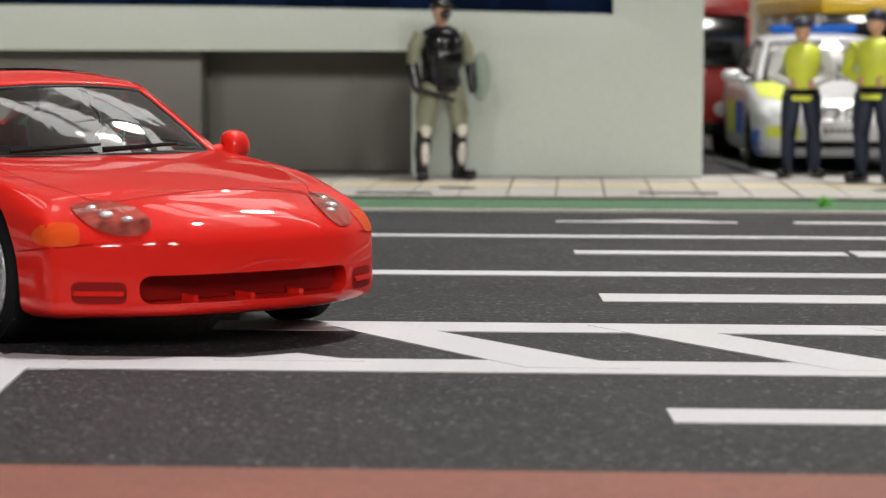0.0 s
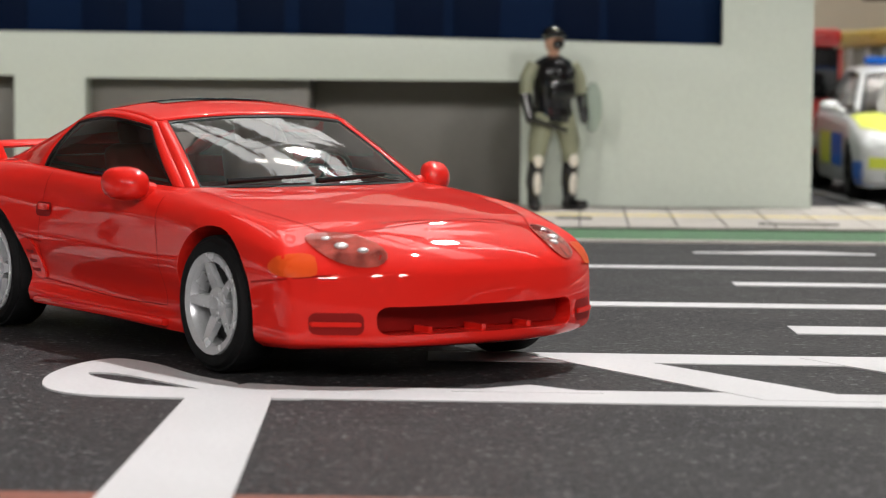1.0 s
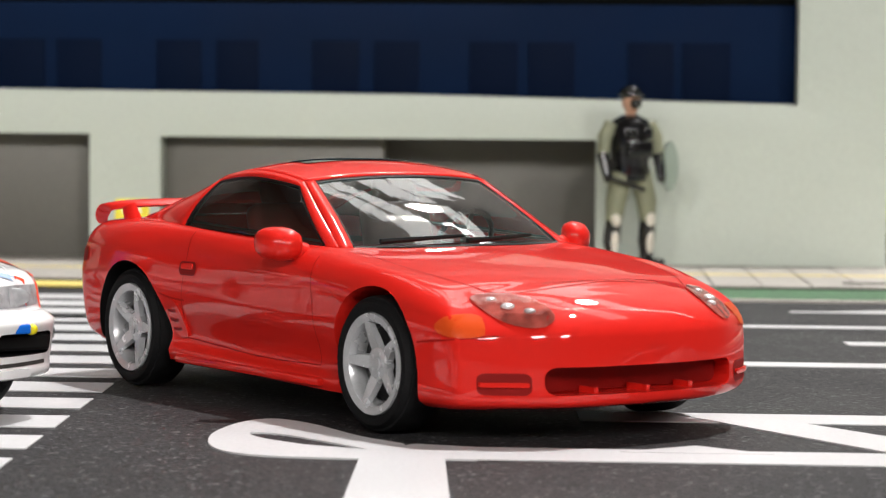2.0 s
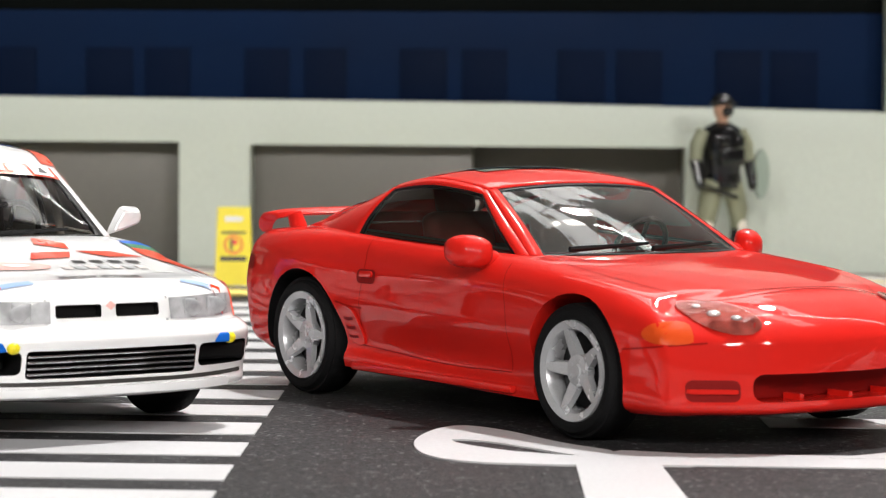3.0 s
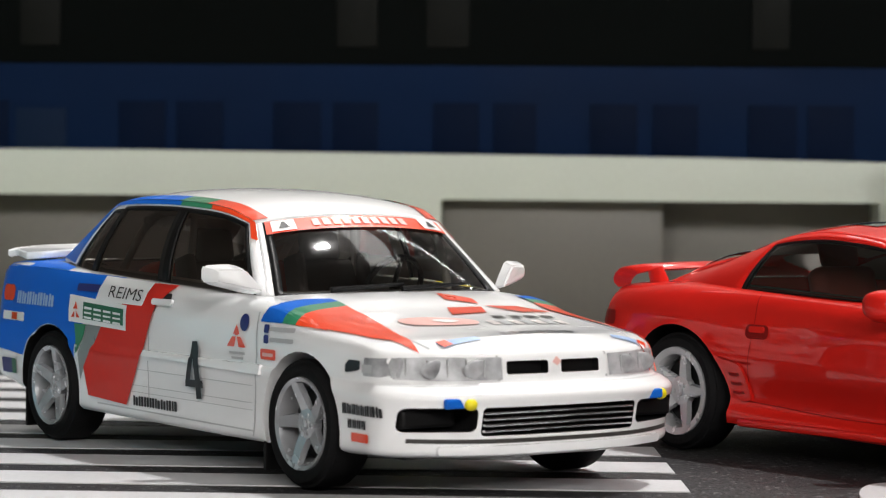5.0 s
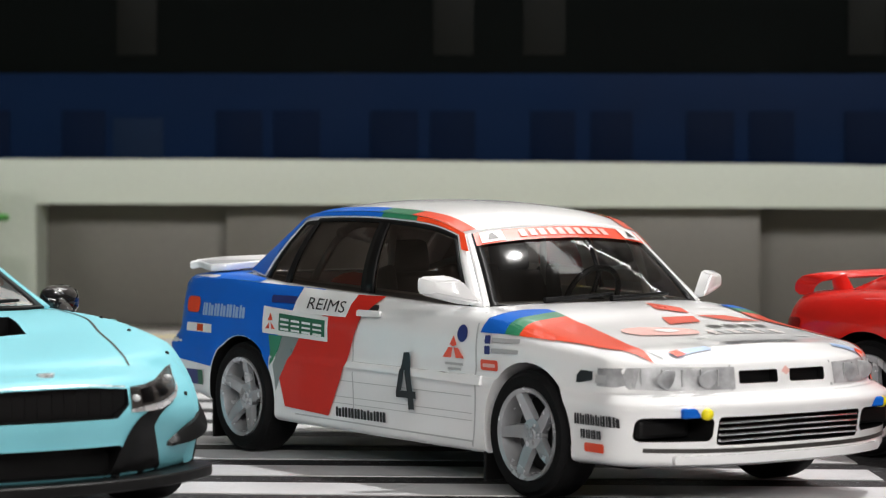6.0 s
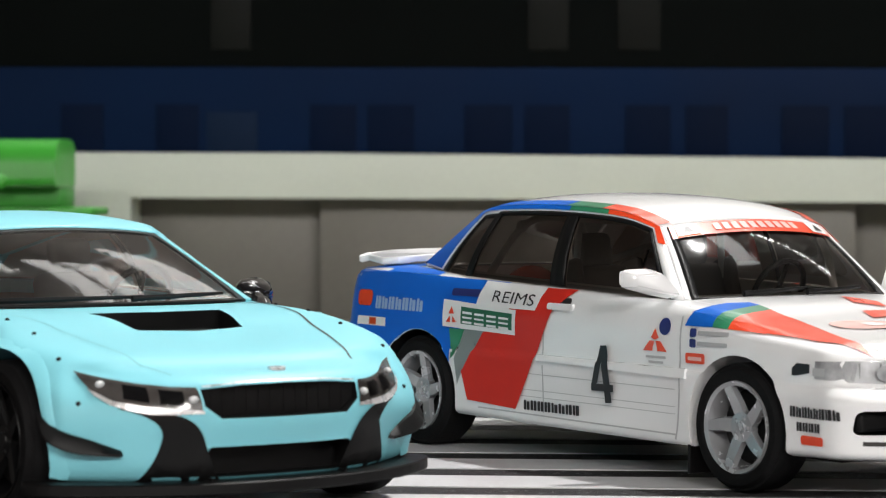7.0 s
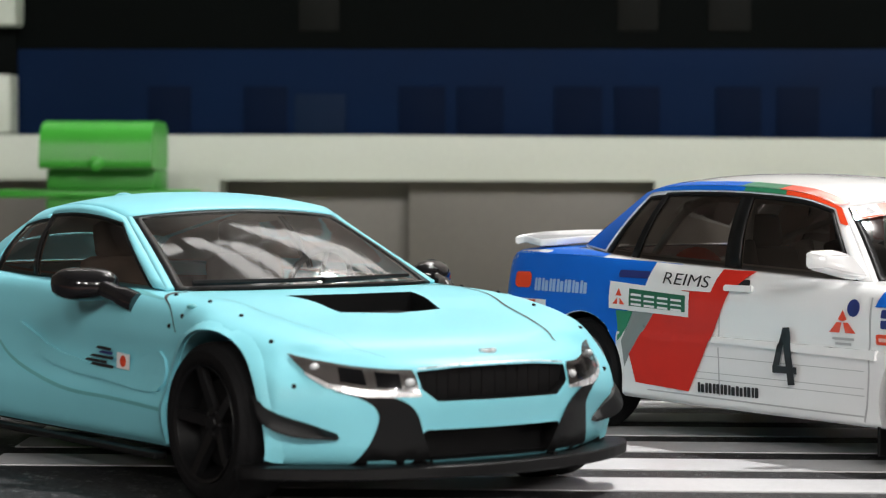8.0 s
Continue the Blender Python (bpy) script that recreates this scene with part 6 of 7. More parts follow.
        for cell in (((0.665, 0.548), (0.650, 0.604), (0.575, 0.592), (0.580, 0.532)), ((0.545, 0.526), (0.540, 0.586), (0.455, 0.578), (0.455, 0.518))):
            car.patch("lamp_cell", "front", [(s * y, z) for y, z in cell], GLOSS_BLACK, "dark lamp cell", lift=0.008, step=0.05)
        car.patch("headlamp_lens", "front", lamp, LENS, lift=0.014, step=0.05)
        # canard, arch lips
        bm = bmesh.new()
        upper = smooth_line([(1.78, 0.93, 0.50), (1.84, 0.925, 0.445), (1.90, 0.865, 0.405), (1.945, 0.775, 0.375), (2.0, 0.67, 0.335)], 4)
        lower = smooth_line([(1.78, 0.95, 0.49), (1.85, 0.955, 0.405), (1.905, 0.92, 0.365), (1.955, 0.83, 0.335), (2.015, 0.685, 0.322)], 4)
        rows = []
        for p, q in zip(upper, lower):
            p, q = Vector((p[0], s * p[1], p[2])), Vector((q[0], s * q[1], q[2]))
            inn = Vector((-0.03, -s * 0.05, 0))
            rows.append([bm.verts.new(v) for v in (p + inn, p, q, q + Vector((0, 0, -0.012)), q + inn * 1.4)])
        for p, q in zip(rows, rows[1:]):
            for i in range(5):
                bm.faces.new((p[i], p[(i + 1) % 5], q[(i + 1) % 5], q[i]))
        bm.faces.new(rows[0])
        bm.faces.new(rows[-1])
        part("canard", bm, BLACK_PLASTIC, car.root, "black bumper canard", smooth=40)
        for cx in (1.42, -1.42):
            bm = bmesh.new()
            rows = []
            for a in np.linspace(radians(-18), radians(198), 40):
                x, z = cx + 0.405 * math.cos(a), 0.345 + 0.40 * math.sin(a)
                hit, normal = car.spot(way, x, max(z, 0.24))
                x2, z2 = cx + 0.445 * math.cos(a), 0.345 + 0.44 * math.sin(a)
                hit2, normal = car.spot(way, x2, max(z2, 0.24))
                rows.append([bm.verts.new((x, hit.y - s * 0.03, z)), bm.verts.new((x, hit.y + s * 0.022, z)), bm.verts.new((x2 * 0.6 + x * 0.4, hit2.y * 0.6 + hit.y * 0.4 + s * 0.020, z2 * 0.6 + z * 0.4)), bm.verts.new((x2, hit2.y - s * 0.004, z2))])
            for p, q in zip(rows, rows[1:]):
                for i in range(3):
                    bm.faces.new((p[i], p[i + 1], q[i + 1], q[i]))
            part("arch_lip", bm, AQUA, car.root, "turquoise wheel arch extension", smooth=60)
        # rivets
        for x, y, z in ((1.148, 0.781, 0.842), (1.095, 0.889, 0.782), (1.0, 0.901, 0.735), (1.42, 0.785, 0.794), (1.722, 0.819, 0.704), (1.897, 0.817, 0.531), (0.837, 0.891, 0.56), (0.849, 0.783, 0.859)):
            hit = car.tree.find_nearest(Vector((x, s * y, z)))[0]
            part("rivet", ball(bmesh.new(), hit, (0.011, 0.011, 0.011), 8, 6), BLACK_PLASTIC, car.root, smooth=60)
        hit = car.tree.find_nearest(Vector((1.12, s * 0.855, 0.823)))[0]
        part("side_marker", ball(bmesh.new(), hit, (0.035, 0.02, 0.012), 12, 8), SEAM_SHADE_AQUA, car.root, "small dark side marker", smooth=60)
        # black bonnet flank line, door lines
        if s > 0:
            car.seam("top", [(0.78, 0.74), (1.2, 0.68), (1.45, 0.619), (1.65, 0.575), (1.81, 0.534), (1.92, 0.52)], 0.012)
        else:
            car.seam("top", [(0.90, -0.73), (1.3, -0.66), (1.6, -0.61), (1.86, -0.545), (1.93, -0.505), (2.04, -0.46)], 0.006, SEAM_SHADE_AQUA)
        car.seam(way, [(0.66, 0.885), (0.80, 0.86), (0.929, 0.822), (1.0, 0.78), (1.07, 0.71)], 0.006)
        # This wide line is the door ledge's shading, painted on as a strip.
        car.seam(way, [(-0.75, 0.60), (-0.587, 0.505), (-0.318, 0.44), (0.06, 0.39), (0.513, 0.381), (0.98, 0.365)], 0.016, SEAM_SHADE_AQUA)
        car.seam(way, [(0.40, 0.872), (0.60, 0.862), (0.845, 0.843)], 0.008, SEAM_SHADE_AQUA)
        car.patch("side_panel", way, smooth_line([(0.92, 0.62), (0.5, 0.52), (-0.1, 0.56), (-0.48, 0.68), (-0.40, 0.58), (-0.1, 0.49), (0.4, 0.455), (0.92, 0.44)], 4, True), AQUA, lift=0.012, thick=0.012)
        # prints
        for x0, x1, z, m in ((0.30, 0.46, 0.605, BLACK_PRINT), (0.33, 0.47, 0.585, NAVY_PRINT), (0.24, 0.48, 0.563, BLACK_PRINT), (0.19, 0.42, 0.541, BLACK_PRINT), (0.25, 0.49, 0.523, BLACK_PRINT)):
            car.patch("print_bar", way, [(x0, z - 0.006), (x1 - 0.01, z - 0.012), (x1, z + 0.002), (x0 + 0.03, z + 0.006)], m, lift=0.018)
        car.patch("flag_print", way, [(0.515, 0.517), (0.645, 0.512), (0.640, 0.587), (0.512, 0.592)], WHITE_PRINT, "white print with red disc", lift=0.018)
        car.patch("flag_disc", way, [(0.578 + 0.030 * math.cos(a), 0.552 + 0.027 * math.sin(a)) for a in np.linspace(0, 2 * math.pi, 16)[:-1]], LIVERY_RED, lift=0.021)
        # mirror on a long arm
        bm = mirror_shell(bmesh.new(), 0.41, s * 0.970, 0.90, (0.18, 0.27, 0.155), s, 0.5)
        tube(bm, smooth_line([(0.62, s * 0.86, 0.815), (0.52, s * 0.90, 0.85), (0.38, s * 0.93, 0.885)], 4), [0.05] * 4 + [0.042] * 5, 10)
        part("mirror", bm, GLOSS_BLACK, car.root, "gloss black door mirror", smooth=60)
        part("side_skirt", boxes((-0.95, 0.98, min(s * 0.90, s * 0.965), max(s * 0.90, s * 0.965), 0.150, 0.178), bevel=0.008), BLACK_PLASTIC, car.root, "black side skirt")
    car.patch("bonnet_badge", "top", [(2.10 + 0.025 * math.cos(a), 0.02 + 0.04 * math.sin(a)) for a in np.linspace(0, 2 * math.pi, 16)[:-1]], SATIN, lift=0.012, thick=0.012)
    car.seam("front", [(-0.375, 0.597), (-0.2, 0.611), (0.0, 0.614), (0.2, 0.611), (0.375, 0.597)], 0.006, SATIN, "grille_edge", 5, lift=0.003)
    belt = [(0.68, 0.745, 0.882), (0.30, 0.785, 0.893), (-0.20, 0.80, 0.903), (-0.75, 0.79, 0.908), (-1.25, 0.73, 0.915), (-1.85, 0.56, 0.92)]
    roof = [(0.02, 0.595, 1.195), (-0.14, 0.622, 1.235), (-0.42, 0.63, 1.25), (-0.78, 0.605, 1.225), (-1.10, 0.55, 1.165), (-1.45, 0.46, 1.075)]
    car.cabin(belt, roof, DARK_WINDOW, ((0.07, 0.52, 0.0, 0.86), (0.535, 0.72, 0.0, 0.80)), frame_w=0.016, roof_crown=0.06, base_crown=0.16, top_crown=0.05, rear_base=0.10, rear_top=0.05, bulge=0.035, rear_glass=SMOKED)
    bm = ball(bmesh.new(), (0, 0, 0), (0.10, 0.04, 0.034), 14, 8)
    p = Vector(car.top_fn(0.65, -0.22))
    bmesh.ops.translate(bm, vec=p, verts=bm.verts)
    part("roof_antenna", bm, AQUA, car.root, "small roof antenna fin", smooth=60)
    for s in (-1, 1):
        seat(car, -0.15, s * 0.36, 0.42, CABIN_BROWN, "dark brown seat")
    dashboard(car, 0.48, 0.36, 0.87, 0.58)
    wiper(car, -0.85, 0.10, 0.03, 0.05)
    wiper(car, 0.0, 0.75, 0.03, 0.06)
    car.chassis(-2.0, 1.85, 0.64, 0.13, 0.23)
    car.wheels((1.42, -1.42), 0.970, 0.345, 0.255, 0.27, RIM_BLACK, lambda r: five_spoke(r, 0.24, 0.20, hub=0.26, lip=0.08))
    return car


SEAM_SHADE_AQUA = material("aqua_joint_and_shade", (0.12, 0.40, 0.43), 0.4)
aqua_coupe()


# ---- toy figures ----
def toy_figure(name, m, label, coat_m, trouser_m, boot_m, skin_m, cap_m, vest_m=None, height=1.75, arms="down", shield=False, pads=None, cap=True):
    mats = [coat_m, trouser_m, boot_m, skin_m, cap_m, vest_m or coat_m, pads or boot_m, SHIELD]
    bm = bmesh.new()
    k = height / 1.75
    wide = 1.35 if pads else 1.0
    for s in (-1, 1):
        tube(bm, [(0.02, s * 0.10, 0.90), (0.04, s * 0.125 * wide, 0.64), (0.03, s * 0.135 * wide, 0.46)], [0.115, 0.10, 0.08], 12, 1)
        tube(bm, [(0.03, s * 0.135 * wide, 0.47), (0.0, s * 0.14 * wide, 0.26), (0.0, s * 0.145 * wide, 0.08)], [0.078, 0.082, 0.062], 12, 2 if pads else 1)
        toe = Matrix.Translation((0, s * 0.145 * wide, 0)) @ Matrix.Rotation(radians(s * 22), 4, "Z")
        box(bm, -0.07, 0.20, -0.055, 0.055, 0.0, 0.10, 0.03, m=toe, mat=2)
        if pads:
            ball(bm, (0.085, s * 0.138 * wide, 0.48), (0.04, 0.055, 0.08), 10, 8, 6)
            ball(bm, (0.072, s * 0.142 * wide, 0.27), (0.03, 0.042, 0.13), 10, 8, 6)
        if arms == "down":
            elbow, hand = (0.02, s * 0.30, 1.10), (0.10, s * 0.29, 0.88)
        else:
            elbow, hand = (-0.02, s * 0.33, 1.12), (0.14, s * 0.10, 1.02)
        tube(bm, [(0.0, s * 0.20, 1.38), (0.0, s * 0.27, 1.26), elbow], [0.075, 0.075, 0.06], 10, 0)
        tube(bm, [elbow, hand], [0.06, 0.045], 10, 0 if not pads else 2)
        ball(bm, hand, (0.045, 0.045, 0.06), 10, 8, 2 if pads else 3)
    tube(bm, [(0.0, 0, 0.84), (0.0, 0, 0.95), (0.0, 0, 1.15), (0.0, 0, 1.32), (0.0, 0, 1.42), (0, 0, 1.47)], [0.17, 0.18, 0.185, 0.215, 0.17, 0.07], 16, 5 if vest_m else 0)
    tube(bm, [(0.0, 0, 0.90), (0.0, 0, 0.97)], [0.195, 0.195], 16, 2)
    if pads:
        box(bm, 0.14, 0.23, -0.13, 0.13, 1.06, 1.22, 0.02, mat=2)
        for s in (-1, 1):
            box(bm, 0.15, 0.22, s * 0.09 - 0.04, s * 0.09 + 0.04, 1.24, 1.34, 0.015, mat=2)
    tube(bm, [(0.0, 0, 1.45), (0.01, 0, 1.53)], [0.055, 0.05], 10, 3)
    ball(bm, (0.015, 0, 1.60), (0.10, 0.085, 0.12), 16, 12, 3)
    if cap:
        ball(bm, (0.0, 0, 1.67), (0.118, 0.108, 0.085), 16, 10, 4)
        box(bm, 0.07, 0.17, -0.07, 0.07, 1.645, 1.662, 0.006, mat=4)
    if shield:
        ball(bm, (0.12, 0.37, 0.98), (0.018, 0.10, 0.24), 20, 14, 7)
        tube(bm, [(0.18, -0.31, 0.87), (0.24, 0.03, 0.76)], 0.022, 8, 2)
        ball(bm, (0.105, 0, 1.575), (0.055, 0.06, 0.05), 10, 8, 2)
    bmesh.ops.scale(bm, vec=(k, k, k), verts=bm.verts)
    ob = part(name, bm, mats, smooth=55, where=m)
    return tagged(ob, label, "toy figure", "toy figures")


SHIELD = glass("clear_shield", (0.86, 0.90, 0.88), 0.06)
OLIVE = material("olive_paint", (0.23, 0.24, 0.16), 0.6, vary=0.15, vary_scale=5)
FIG_BLACK = material("figure_black", (0.006, 0.006, 0.007), 0.2, coat=0.5, vary=0.15, vary_scale=9)
FIG_FLESH = material("figure_flesh", (0.55, 0.31, 0.21), 0.55, vary=0.08)
FIG_NAVY = material("figure_navy", (0.008, 0.013, 0.036), 0.5, vary=0.15)
FIG_WHITE = material("figure_white", (0.70, 0.71, 0.70), 0.5, vary=0.05)
PAD_GREY = material("pad_grey", (0.70, 0.66, 0.58), 0.35, vary=0.15)
LIME = material("lime_print", (0.62, 0.68, 0.06), 0.4, vary=0.06)
toy_figure("police_figure", at(-2.46, 16.72, 0.044, -62), "painted toy police figure in olive with clear shield", OLIVE, OLIVE, FIG_BLACK, FIG_FLESH, FIG_BLACK, FIG_BLACK, 1.82, shield=True, pads=PAD_GREY)
toy_figure("police_figure", at(1.16, 17.45, 0.044, -95), "toy police figure with yellow vest and navy trousers", FIG_WHITE, FIG_NAVY, FIG_BLACK, FIG_FLESH, FIG_NAVY, LIME, 1.63, arms="front")
toy_figure("police_figure", at(1.80, 16.60, 0.044, -120), "toy police figure in lime jacket and dark trousers", LIME, FIG_NAVY, FIG_BLACK, FIG_FLESH, FIG_NAVY, LIME, 1.70, arms="front")

# ---- the yellow folding sign ----
sign = thing("no_parking_sign", at(-7.02, 14.42, 0.044, 4), "bright yellow folding no-parking sign on the pavement", "sign")
for side in (-1, 1):
    bm = bmesh.new()
    tilt = Matrix.Translation((0, side * 0.10, 0)) @ Matrix.Rotation(radians(side * 8), 4, "X")
    outline = [(-0.17, 0.0), (0.17, 0.0), (0.15, 0.72), (-0.15, 0.72)]
    prism(bm, outline, -0.012, 0.012, "y")
    bmesh.ops.transform(bm, matrix=tilt, verts=bm.verts)
    bmesh.ops.bevel(bm, geom=bm.edges[:], offset=0.004, segments=1, affect="EDGES")
    part("panel", bm, YELLOW, sign, "yellow panel")
face = Matrix.Translation((0, -0.10, 0)) @ Matrix.Rotation(radians(-8), 4, "X") @ Matrix.Translation((0, -0.0155, 0))


def on_sign(name, outline, m, lift=0.0):
    bm = bmesh.new()
    prism(bm, outline, -0.002 - lift, 0.0 - lift, "y")
    bmesh.ops.transform(bm, matrix=face, verts=bm.verts)
    return part(name, bm, m, sign)


def ring_outline(cx, cz, r):
    return [(cx + r * math.cos(a), cz + r * math.sin(a)) for a in np.linspace(0, 2 * math.pi, 25)[:-1]]


on_sign("handle_slot", rounded(-0.085, 0.085, 0.585, 0.635, 0.02), WHITE_PRINT)
on_sign("print_bar", [(-0.11, 0.475), (0.11, 0.475), (0.11, 0.495), (-0.11, 0.495)], BLACK_PRINT)
on_sign("symbol_ring", ring_outline(0.0, 0.375, 0.088), LIVERY_RED)
on_sign("symbol_disc", ring_outline(0.0, 0.375, 0.068), YELLOW, 0.003)
on_sign("symbol_stroke", [(-0.03, 0.325), (-0.008, 0.325), (-0.008, 0.425), (-0.03, 0.425)], BLACK_PRINT, 0.006)
on_sign("symbol_bow", [(-0.006, 0.37), (0.035, 0.375), (0.04, 0.40), (0.035, 0.42), (-0.006, 0.425)], LIVERY_RED, 0.006)
on_sign("print_bar", [(-0.12, 0.225), (0.12, 0.225), (0.12, 0.265), (-0.12, 0.265)], BLACK_PRINT)

# ---- the green container ----
bin_ = thing("green_container", at(-13.37, 15.45, 0.044), "bright green plastic toy container with a hooded lid", "container")
part("body", boxes((-0.56, 0.56, -0.05, 0.75, 0.0, 1.12), bevel=0.03), GREEN_SHADED, bin_, smooth=30)
part("rim", boxes((-1.05, 0.82, -0.10, 0.80, 1.125, 1.20), bevel=0.025), GREEN_PLASTIC, bin_, "green rim shelf", smooth=30)
part("neck", boxes((-0.56, 0.50, 0.0, 0.70, 1.203, 1.40), bevel=0.02), GREEN_SHADED, bin_, smooth=30)
bm = bmesh.new()
hood = smooth_line([(-0.22, 1.405), (-0.27, 1.44), (-0.27, 1.52), (-0.24, 1.68), (-0.15, 1.80), (0.05, 1.86), (0.55, 1.86)], 4) + [(0.70, 1.80), (0.70, 1.41), (0.3, 1.402)]
prism(bm, hood, -0.58, 0.50, "x")
part("hood", bm, GREEN_PLASTIC, bin_, "rounded green hood", smooth=35)
part("knob", ball(bmesh.new(), (-0.03, -0.27, 1.45), (0.075, 0.05, 0.07), 14, 8), GREEN_PLASTIC, bin_, smooth=60)

# ---- grass tuft on the verge ----
bm = bmesh.new()
rnd = random.Random(8)
for k in range(26):
    a, h = rnd.uniform(0, 6.28), rnd.uniform(0.05, 0.12)
    c, d = math.cos(a), math.sin(a)
    x, y = rnd.uniform(-0.05, 0.05), rnd.uniform(-0.04, 0.04)
    v = [bm.verts.new((x - 0.012 * d, y + 0.012 * c, 0)), bm.verts.new((x + 0.012 * d, y - 0.012 * c, 0)), bm.verts.new((x + c * h * 0.9, y + d * h * 0.6, h))]
    bm.faces.new(v)
tuft = part("grass_tuft", bm, material("grass_bright", (0.10, 0.42, 0.03), 0.6, vary=0.2), where=at(1.02, 13.55, 0.016))
tagged(tuft, "small bright green tuft on the verge", "grass", kind="stuff")


# ---- the yard beside the building ----
yard = part("yard", boxes((0.9, 30, 18.003, 44, 0.001, 0.012)), ASPHALT)
tagged(yard, "dark asphalt yard beside the building", "yard", kind="structure")
for pts in ([(0.95, 17.98), (1.10, 17.98), (0.60, 22.5), (0.45, 22.5)], [(3.2, 18.02), (3.35, 18.02), (3.1, 24), (2.95, 24)]):
    bm = slab(pts, 0.011, 0.017)
    tagged(part("parking_line", bm, ROAD_WHITE), "white parking bay line in the yard", "road marking", kind="structure")


PATROL_SILVER = material("patrol_silver", (0.62, 0.63, 0.64), 0.3, metal=0.2, coat=0.4, vary=0.04)


def patrol_car():
    car = Car("patrol_car", at(1.66, 21.37, 0.014, -88), "silver-white toy patrol car with lime and blue squares", PATROL_SILVER, GREY_PRINT)
    sh = Shell((2.05, 1.80, 1.45, 0.95, -0.7, -1.45, -1.9, -2.2))
    sh.level(2.30, -2.40, (0.78, 0.86, 0.88, 0.88, 0.88, 0.88, 0.86, 0.80), [0.17] * 12)
    sh.level(2.36, -2.44, (0.84, 0.91, 0.93, 0.91, 0.91, 0.92, 0.90, 0.84), [0.28] * 12)
    sh.level(2.37, -2.45, (0.85, 0.915, 0.935, 0.915, 0.915, 0.925, 0.90, 0.85), [0.50] * 12)
    sh.level(2.34, -2.42, (0.83, 0.90, 0.92, 0.91, 0.91, 0.92, 0.89, 0.83), [0.64, 0.64, 0.65, 0.68, 0.72, 0.74, 0.76, 0.78, 0.80, 0.80, 0.80, 0.80])
    sh.level(2.24, -2.38, (0.74, 0.80, 0.83, 0.84, 0.84, 0.83, 0.80, 0.75), [0.74, 0.74, 0.76, 0.80, 0.87, 0.92, 0.95, 0.97, 0.97, 0.95, 0.95, 0.95], (0.04, 0.2))
    sh.level(2.18, -2.35, (0.40, 0.42, 0.44, 0.45, 0.45, 0.44, 0.42, 0.40), [0.78, 0.78, 0.80, 0.84, 0.91, 0.97, 0.99, 1.0, 1.0, 0.99, 0.99, 0.99], (0.03, 0.14))
    sh.level(2.16, -2.34, (0,) * 8, [0.79, 0.79, 0.81, 0.85, 0.92, 0.98, 1.0, 1.01, 1.01, 1.0, 1.0, 1.0], (0.02, 0.1))
    car.skin(sh)
    car.wells((1.45, -1.45), 0.37, z=0.32)
    bm = bmesh.new()
    prism(bm, [(0.85, -0.6), (0.92, 0.0), (0.85, 0.6), (-1.5, 0.6), (-1.5, -0.6)], 0.5, 1.4)
    car.cutters.append((bm, CABIN))
    for s in (-1, 1):
        bm = bmesh.new()
        prism(bm, rounded(min(s * 0.04, s * 0.30), max(s * 0.04, s * 0.30), 0.56, 0.70, 0.05), 2.28, 3.0, "x")
        car.cutters.append((bm, BLACK_PLASTIC))
    bm = bmesh.new()
    prism(bm, rounded(-0.62, 0.62, 0.26, 0.34, 0.03), 2.28, 3.0, "x")
    car.cutters.append((bm, BLACK_PLASTIC))
    car.finish("silver-white body")
    for s in (-1, 1):
        way = "side" if s < 0 else "far"
        car.patch("headlamp", "front", [(s * 0.42, 0.57), (s * 0.45, 0.67), (s * 0.78, 0.71), (s * 0.84, 0.66), (s * 0.80, 0.59)], LAMP_BACK, "clear headlamp", lift=0.006, step=0.08)
        car.patch("livery", "top", [(1.0, s * 0.50), (1.0, s * 0.84), (1.75, s * 0.82), (2.1, s * 0.62), (1.9, s * 0.40)], LIME, "lime livery", lift=0.006)
        car.patch("livery", "front", [(s * 0.45, 0.36), (s * 0.45, 0.48), (s * 0.80, 0.50), (s * 0.80, 0.38)], LIME, lift=0.006)
        car.patch("livery", way, [(1.85, 0.2), (2.2, 0.2), (2.2, 0.45), (1.85, 0.45)], BLUE, "blue livery", lift=0.006)
        car.patch("livery", way, [(0.1, 0.35), (1.0, 0.35), (1.0, 0.72), (0.1, 0.72)], BLUE, lift=0.006)
        car.patch("livery", way, [(-0.8, 0.35), (0.1, 0.35), (0.1, 0.72), (-0.8, 0.72)], LIME, lift=0.006)
        bm = mirror_shell(bmesh.new(), 0.70, s * 1.02, 1.03, (0.14, 0.24, 0.14), s)
        tube(bm, [(0.72, s * 0.86, 0.96), (0.70, s * 0.95, 1.0)], 0.04, 8)
        part("mirror", bm, PATROL_SILVER, car.root, smooth=60)
    for s in (-1, 1):
        bm = bmesh.new()
        ring = [(2.375, y, z) for y, z in rounded(min(s * 0.035, s * 0.305), max(s * 0.035, s * 0.305), 0.555, 0.705, 0.05)]
        tube(bm, ring + ring[:1], 0.018, 8)
        part("kidney_frame", bm, CHROME, car.root, "chrome grille frame", smooth=60)
        part("kidney_bed", boxes((2.29, 2.31, min(s * 0.05, s * 0.29), max(s * 0.05, s * 0.29), 0.57, 0.69)), SATIN, car.root)
    car.patch("number_plate", "front", [(-0.26, 0.40), (0.26, 0.40), (0.26, 0.50), (-0.26, 0.50)], WHITE_PRINT, "white number plate with dark bars", lift=0.01)
    for k in range(6):
        y = -0.20 + 0.07 * k
        car.patch("print_bar", "front", [(y, 0.425), (y + 0.045, 0.425), (y + 0.045, 0.475), (y, 0.475)], BLACK_PRINT, lift=0.016)
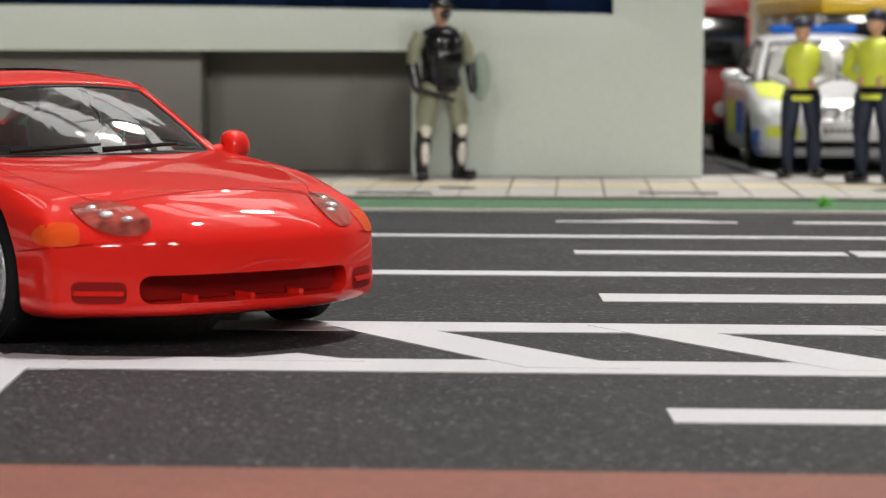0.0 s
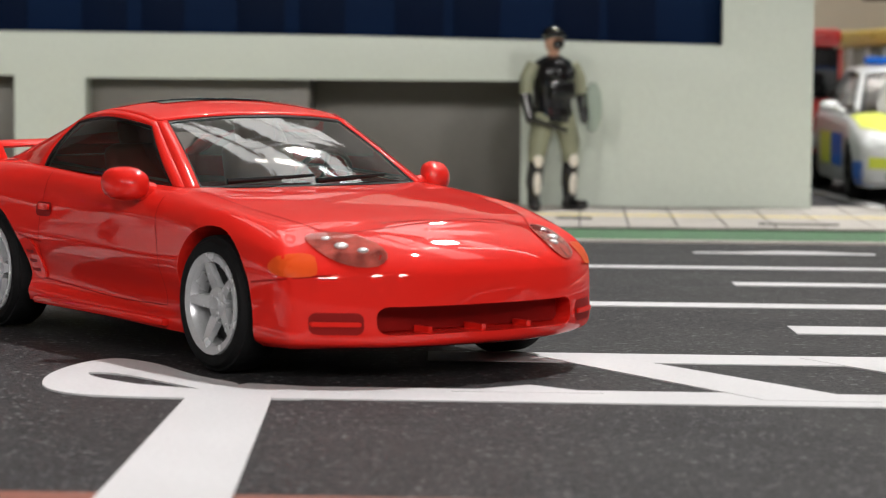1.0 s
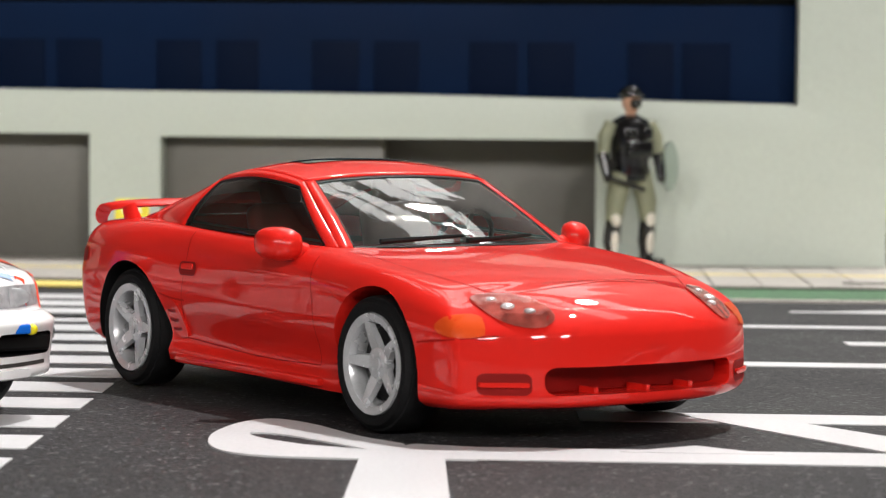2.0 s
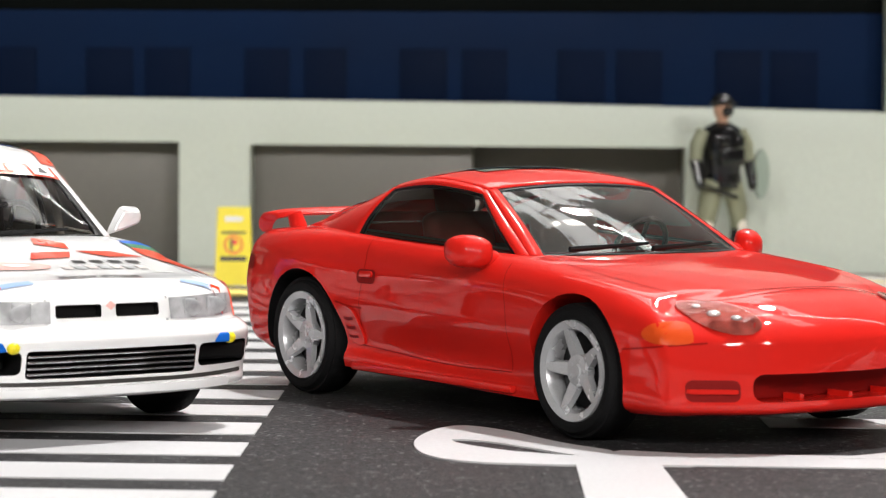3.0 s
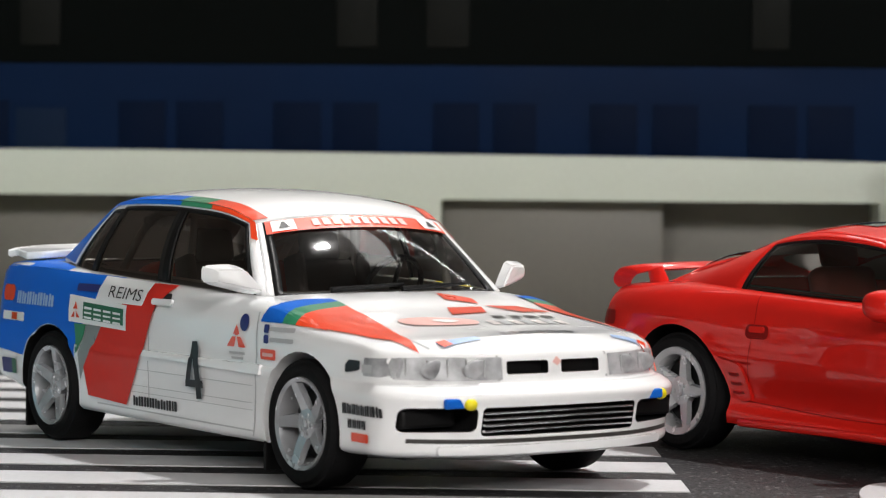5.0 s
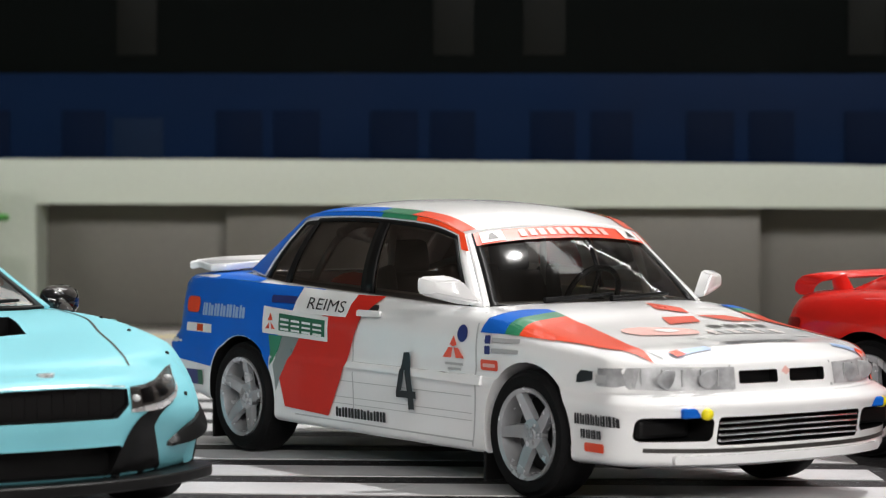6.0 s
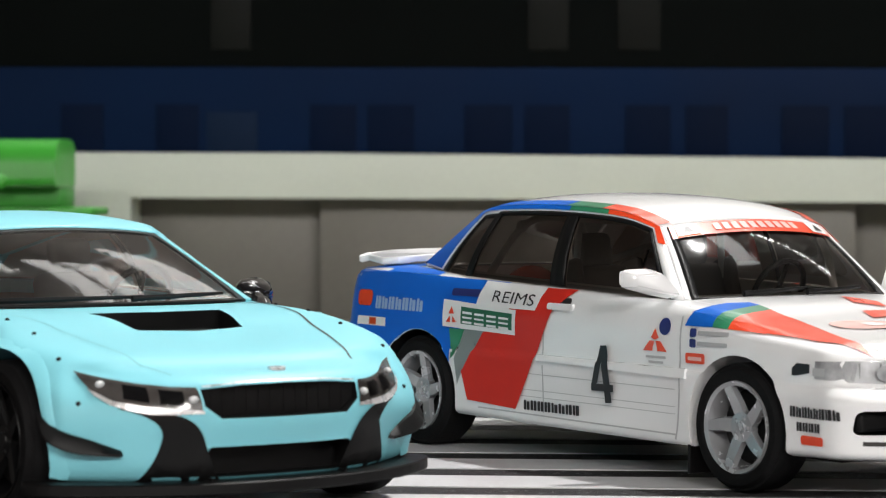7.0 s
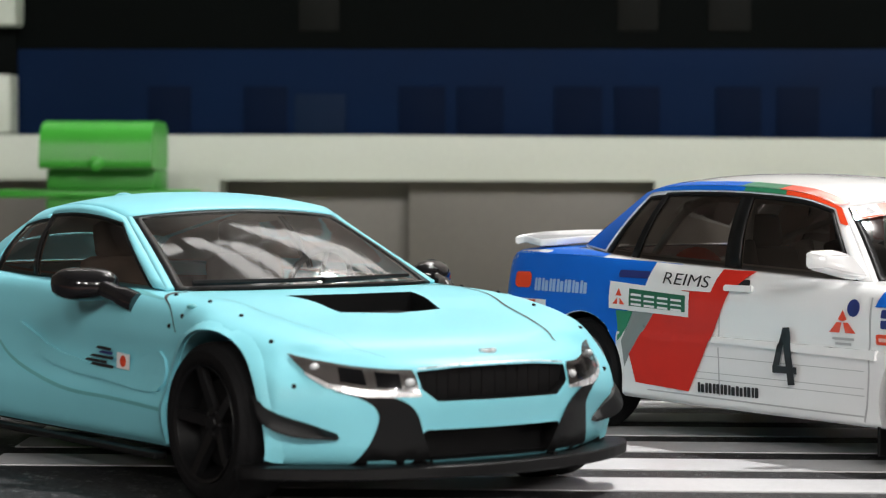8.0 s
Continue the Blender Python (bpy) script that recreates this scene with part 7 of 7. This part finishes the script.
    car.seam("front", [(-0.62, 0.245), (0.62, 0.245)], 0.03, CHROME, "bumper_strip", 0)
    belt = [(0.95, 0.76, 0.98), (0.5, 0.82, 1.0), (-0.2, 0.83, 1.02), (-0.9, 0.81, 1.03), (-1.4, 0.76, 1.04), (-1.8, 0.68, 1.04)]
    roof = [(0.35, 0.60, 1.40), (0.1, 0.63, 1.45), (-0.3, 0.64, 1.47), (-0.7, 0.63, 1.46), (-1.05, 0.60, 1.42), (-1.3, 0.56, 1.35)]
    car.cabin(belt, roof, DARK_WINDOW, ((0.08, 0.40, 0.0, 0.88), (0.46, 0.78, 0.0, 0.86)), frame_w=0.024, roof_crown=0.05)
    part("light_bar", boxes((-0.3, -0.05, -0.5, 0.5, 1.51, 1.60), bevel=0.03), BLUE, car.root, "blue light bar", smooth=40)
    dashboard(car, 0.7, 0.36, 0.98, 0.58)
    car.wheels((1.45, -1.45), 0.915, 0.33, 0.235, 0.22, BLACK_PLASTIC, lambda r: five_spoke(r, 0.3, 0.3))


patrol_car()


def toy_bus(name, m, label, paint, length, width, height, stripe=None):
    bus = thing(name, m, label, "toy bus")
    hw = width / 2
    part("body", boxes((-length / 2, length / 2, -hw, hw, 0.28, height * 0.56), bevel=0.06), paint, bus, smooth=40)
    part("roof", boxes((-length / 2, length / 2, -hw, hw, height * 0.88, height), bevel=0.07), stripe or paint, bus, smooth=40)
    part("window_band", boxes((-length / 2 + 0.05, length / 2 - 0.04, -hw + 0.03, hw - 0.03, height * 0.562, height * 0.878), bevel=0.03), GLOSS_BLACK, bus, "dark window band", smooth=40)
    for s in (-1, 1):
        for k in range(5):
            x = -length / 2 + 0.05 + (length - 0.15) * k / 4
            part("post", boxes((x, x + 0.08, s * hw - 0.045, s * hw + 0.002, height * 0.563, height * 0.877), bevel=0.01), paint, bus)
        for x in (-length * 0.3, length * 0.3):
            bm = bmesh.new()
            lathe(bm, [(0.001, 0), (0.2, 0.0), (0.33, 0.02), (0.35, 0.06), (0.35, 0.26)], 32, "y")
            part("wheel", bm, TYRE, bus, smooth=40, where=pose(x * S, s * (hw + 0.005) * S, 0.35 * S, 0, 0, 0 if s < 0 else 180))
        part("headlamp", ball(bmesh.new(), (length / 2, s * hw * 0.68, 0.58), (0.03, 0.14, 0.10), 14, 8), LAMP_BACK, bus, smooth=60)
    part("bumper", boxes((length / 2 - 0.05, length / 2 + 0.06, -hw * 0.96, hw * 0.96, 0.26, 0.42), bevel=0.03), BLACK_PLASTIC, bus, smooth=40)
    return bus


BUS_RED = material("bus_red", (0.33, 0.018, 0.014), 0.3, coat=0.3, vary=0.04)
TAXI_YELLOW = material("van_yellow", (0.80, 0.52, 0.02), 0.3, coat=0.3, vary=0.04)
toy_bus("red_minibus", at(-0.2, 25.2, 0.014, -84), "dark red toy minibus with dark window band", BUS_RED, 5.2, 1.9, 1.95)
van = toy_bus("silver_van", at(2.7, 26.4, 0.014, -84), "silver toy van with yellow roof", FIG_WHITE, 4.6, 1.9, 2.0, TAXI_YELLOW)
cup = thing("yellow_beacon", at(0.83, 24.1, 0.014), "yellow and red toy beacon post in the yard", "beacon")
part("post", lathe(bmesh.new(), [(0.001, 0), (0.05, 0), (0.05, 1.55), (0.001, 1.55)], 16, "z"), BLACK_PLASTIC, cup)
part("lamp", ball(bmesh.new(), (0, 0, 1.66), (0.13, 0.13, 0.15), 16, 10), YELLOW, cup, "yellow lamp", smooth=60)
shop = thing("cream_building", at(5.0, 33.0, 0.004), "cream toy building behind the yard", "building")
part("wall", boxes((-6, 8, 0, 4, 0.01, 6), bevel=0.05), material("cream_wall", (0.52, 0.44, 0.33), 0.6, vary=0.06, vary_scale=0.6, grain=0.05), shop)
for k in range(5):
    part("window", boxes((-5.2 + 2.6 * k, -3.6 + 2.6 * k, -0.04, -0.003, 2.6, 4.2), bevel=0.02), GLOSS_BLACK, shop, "dark window")
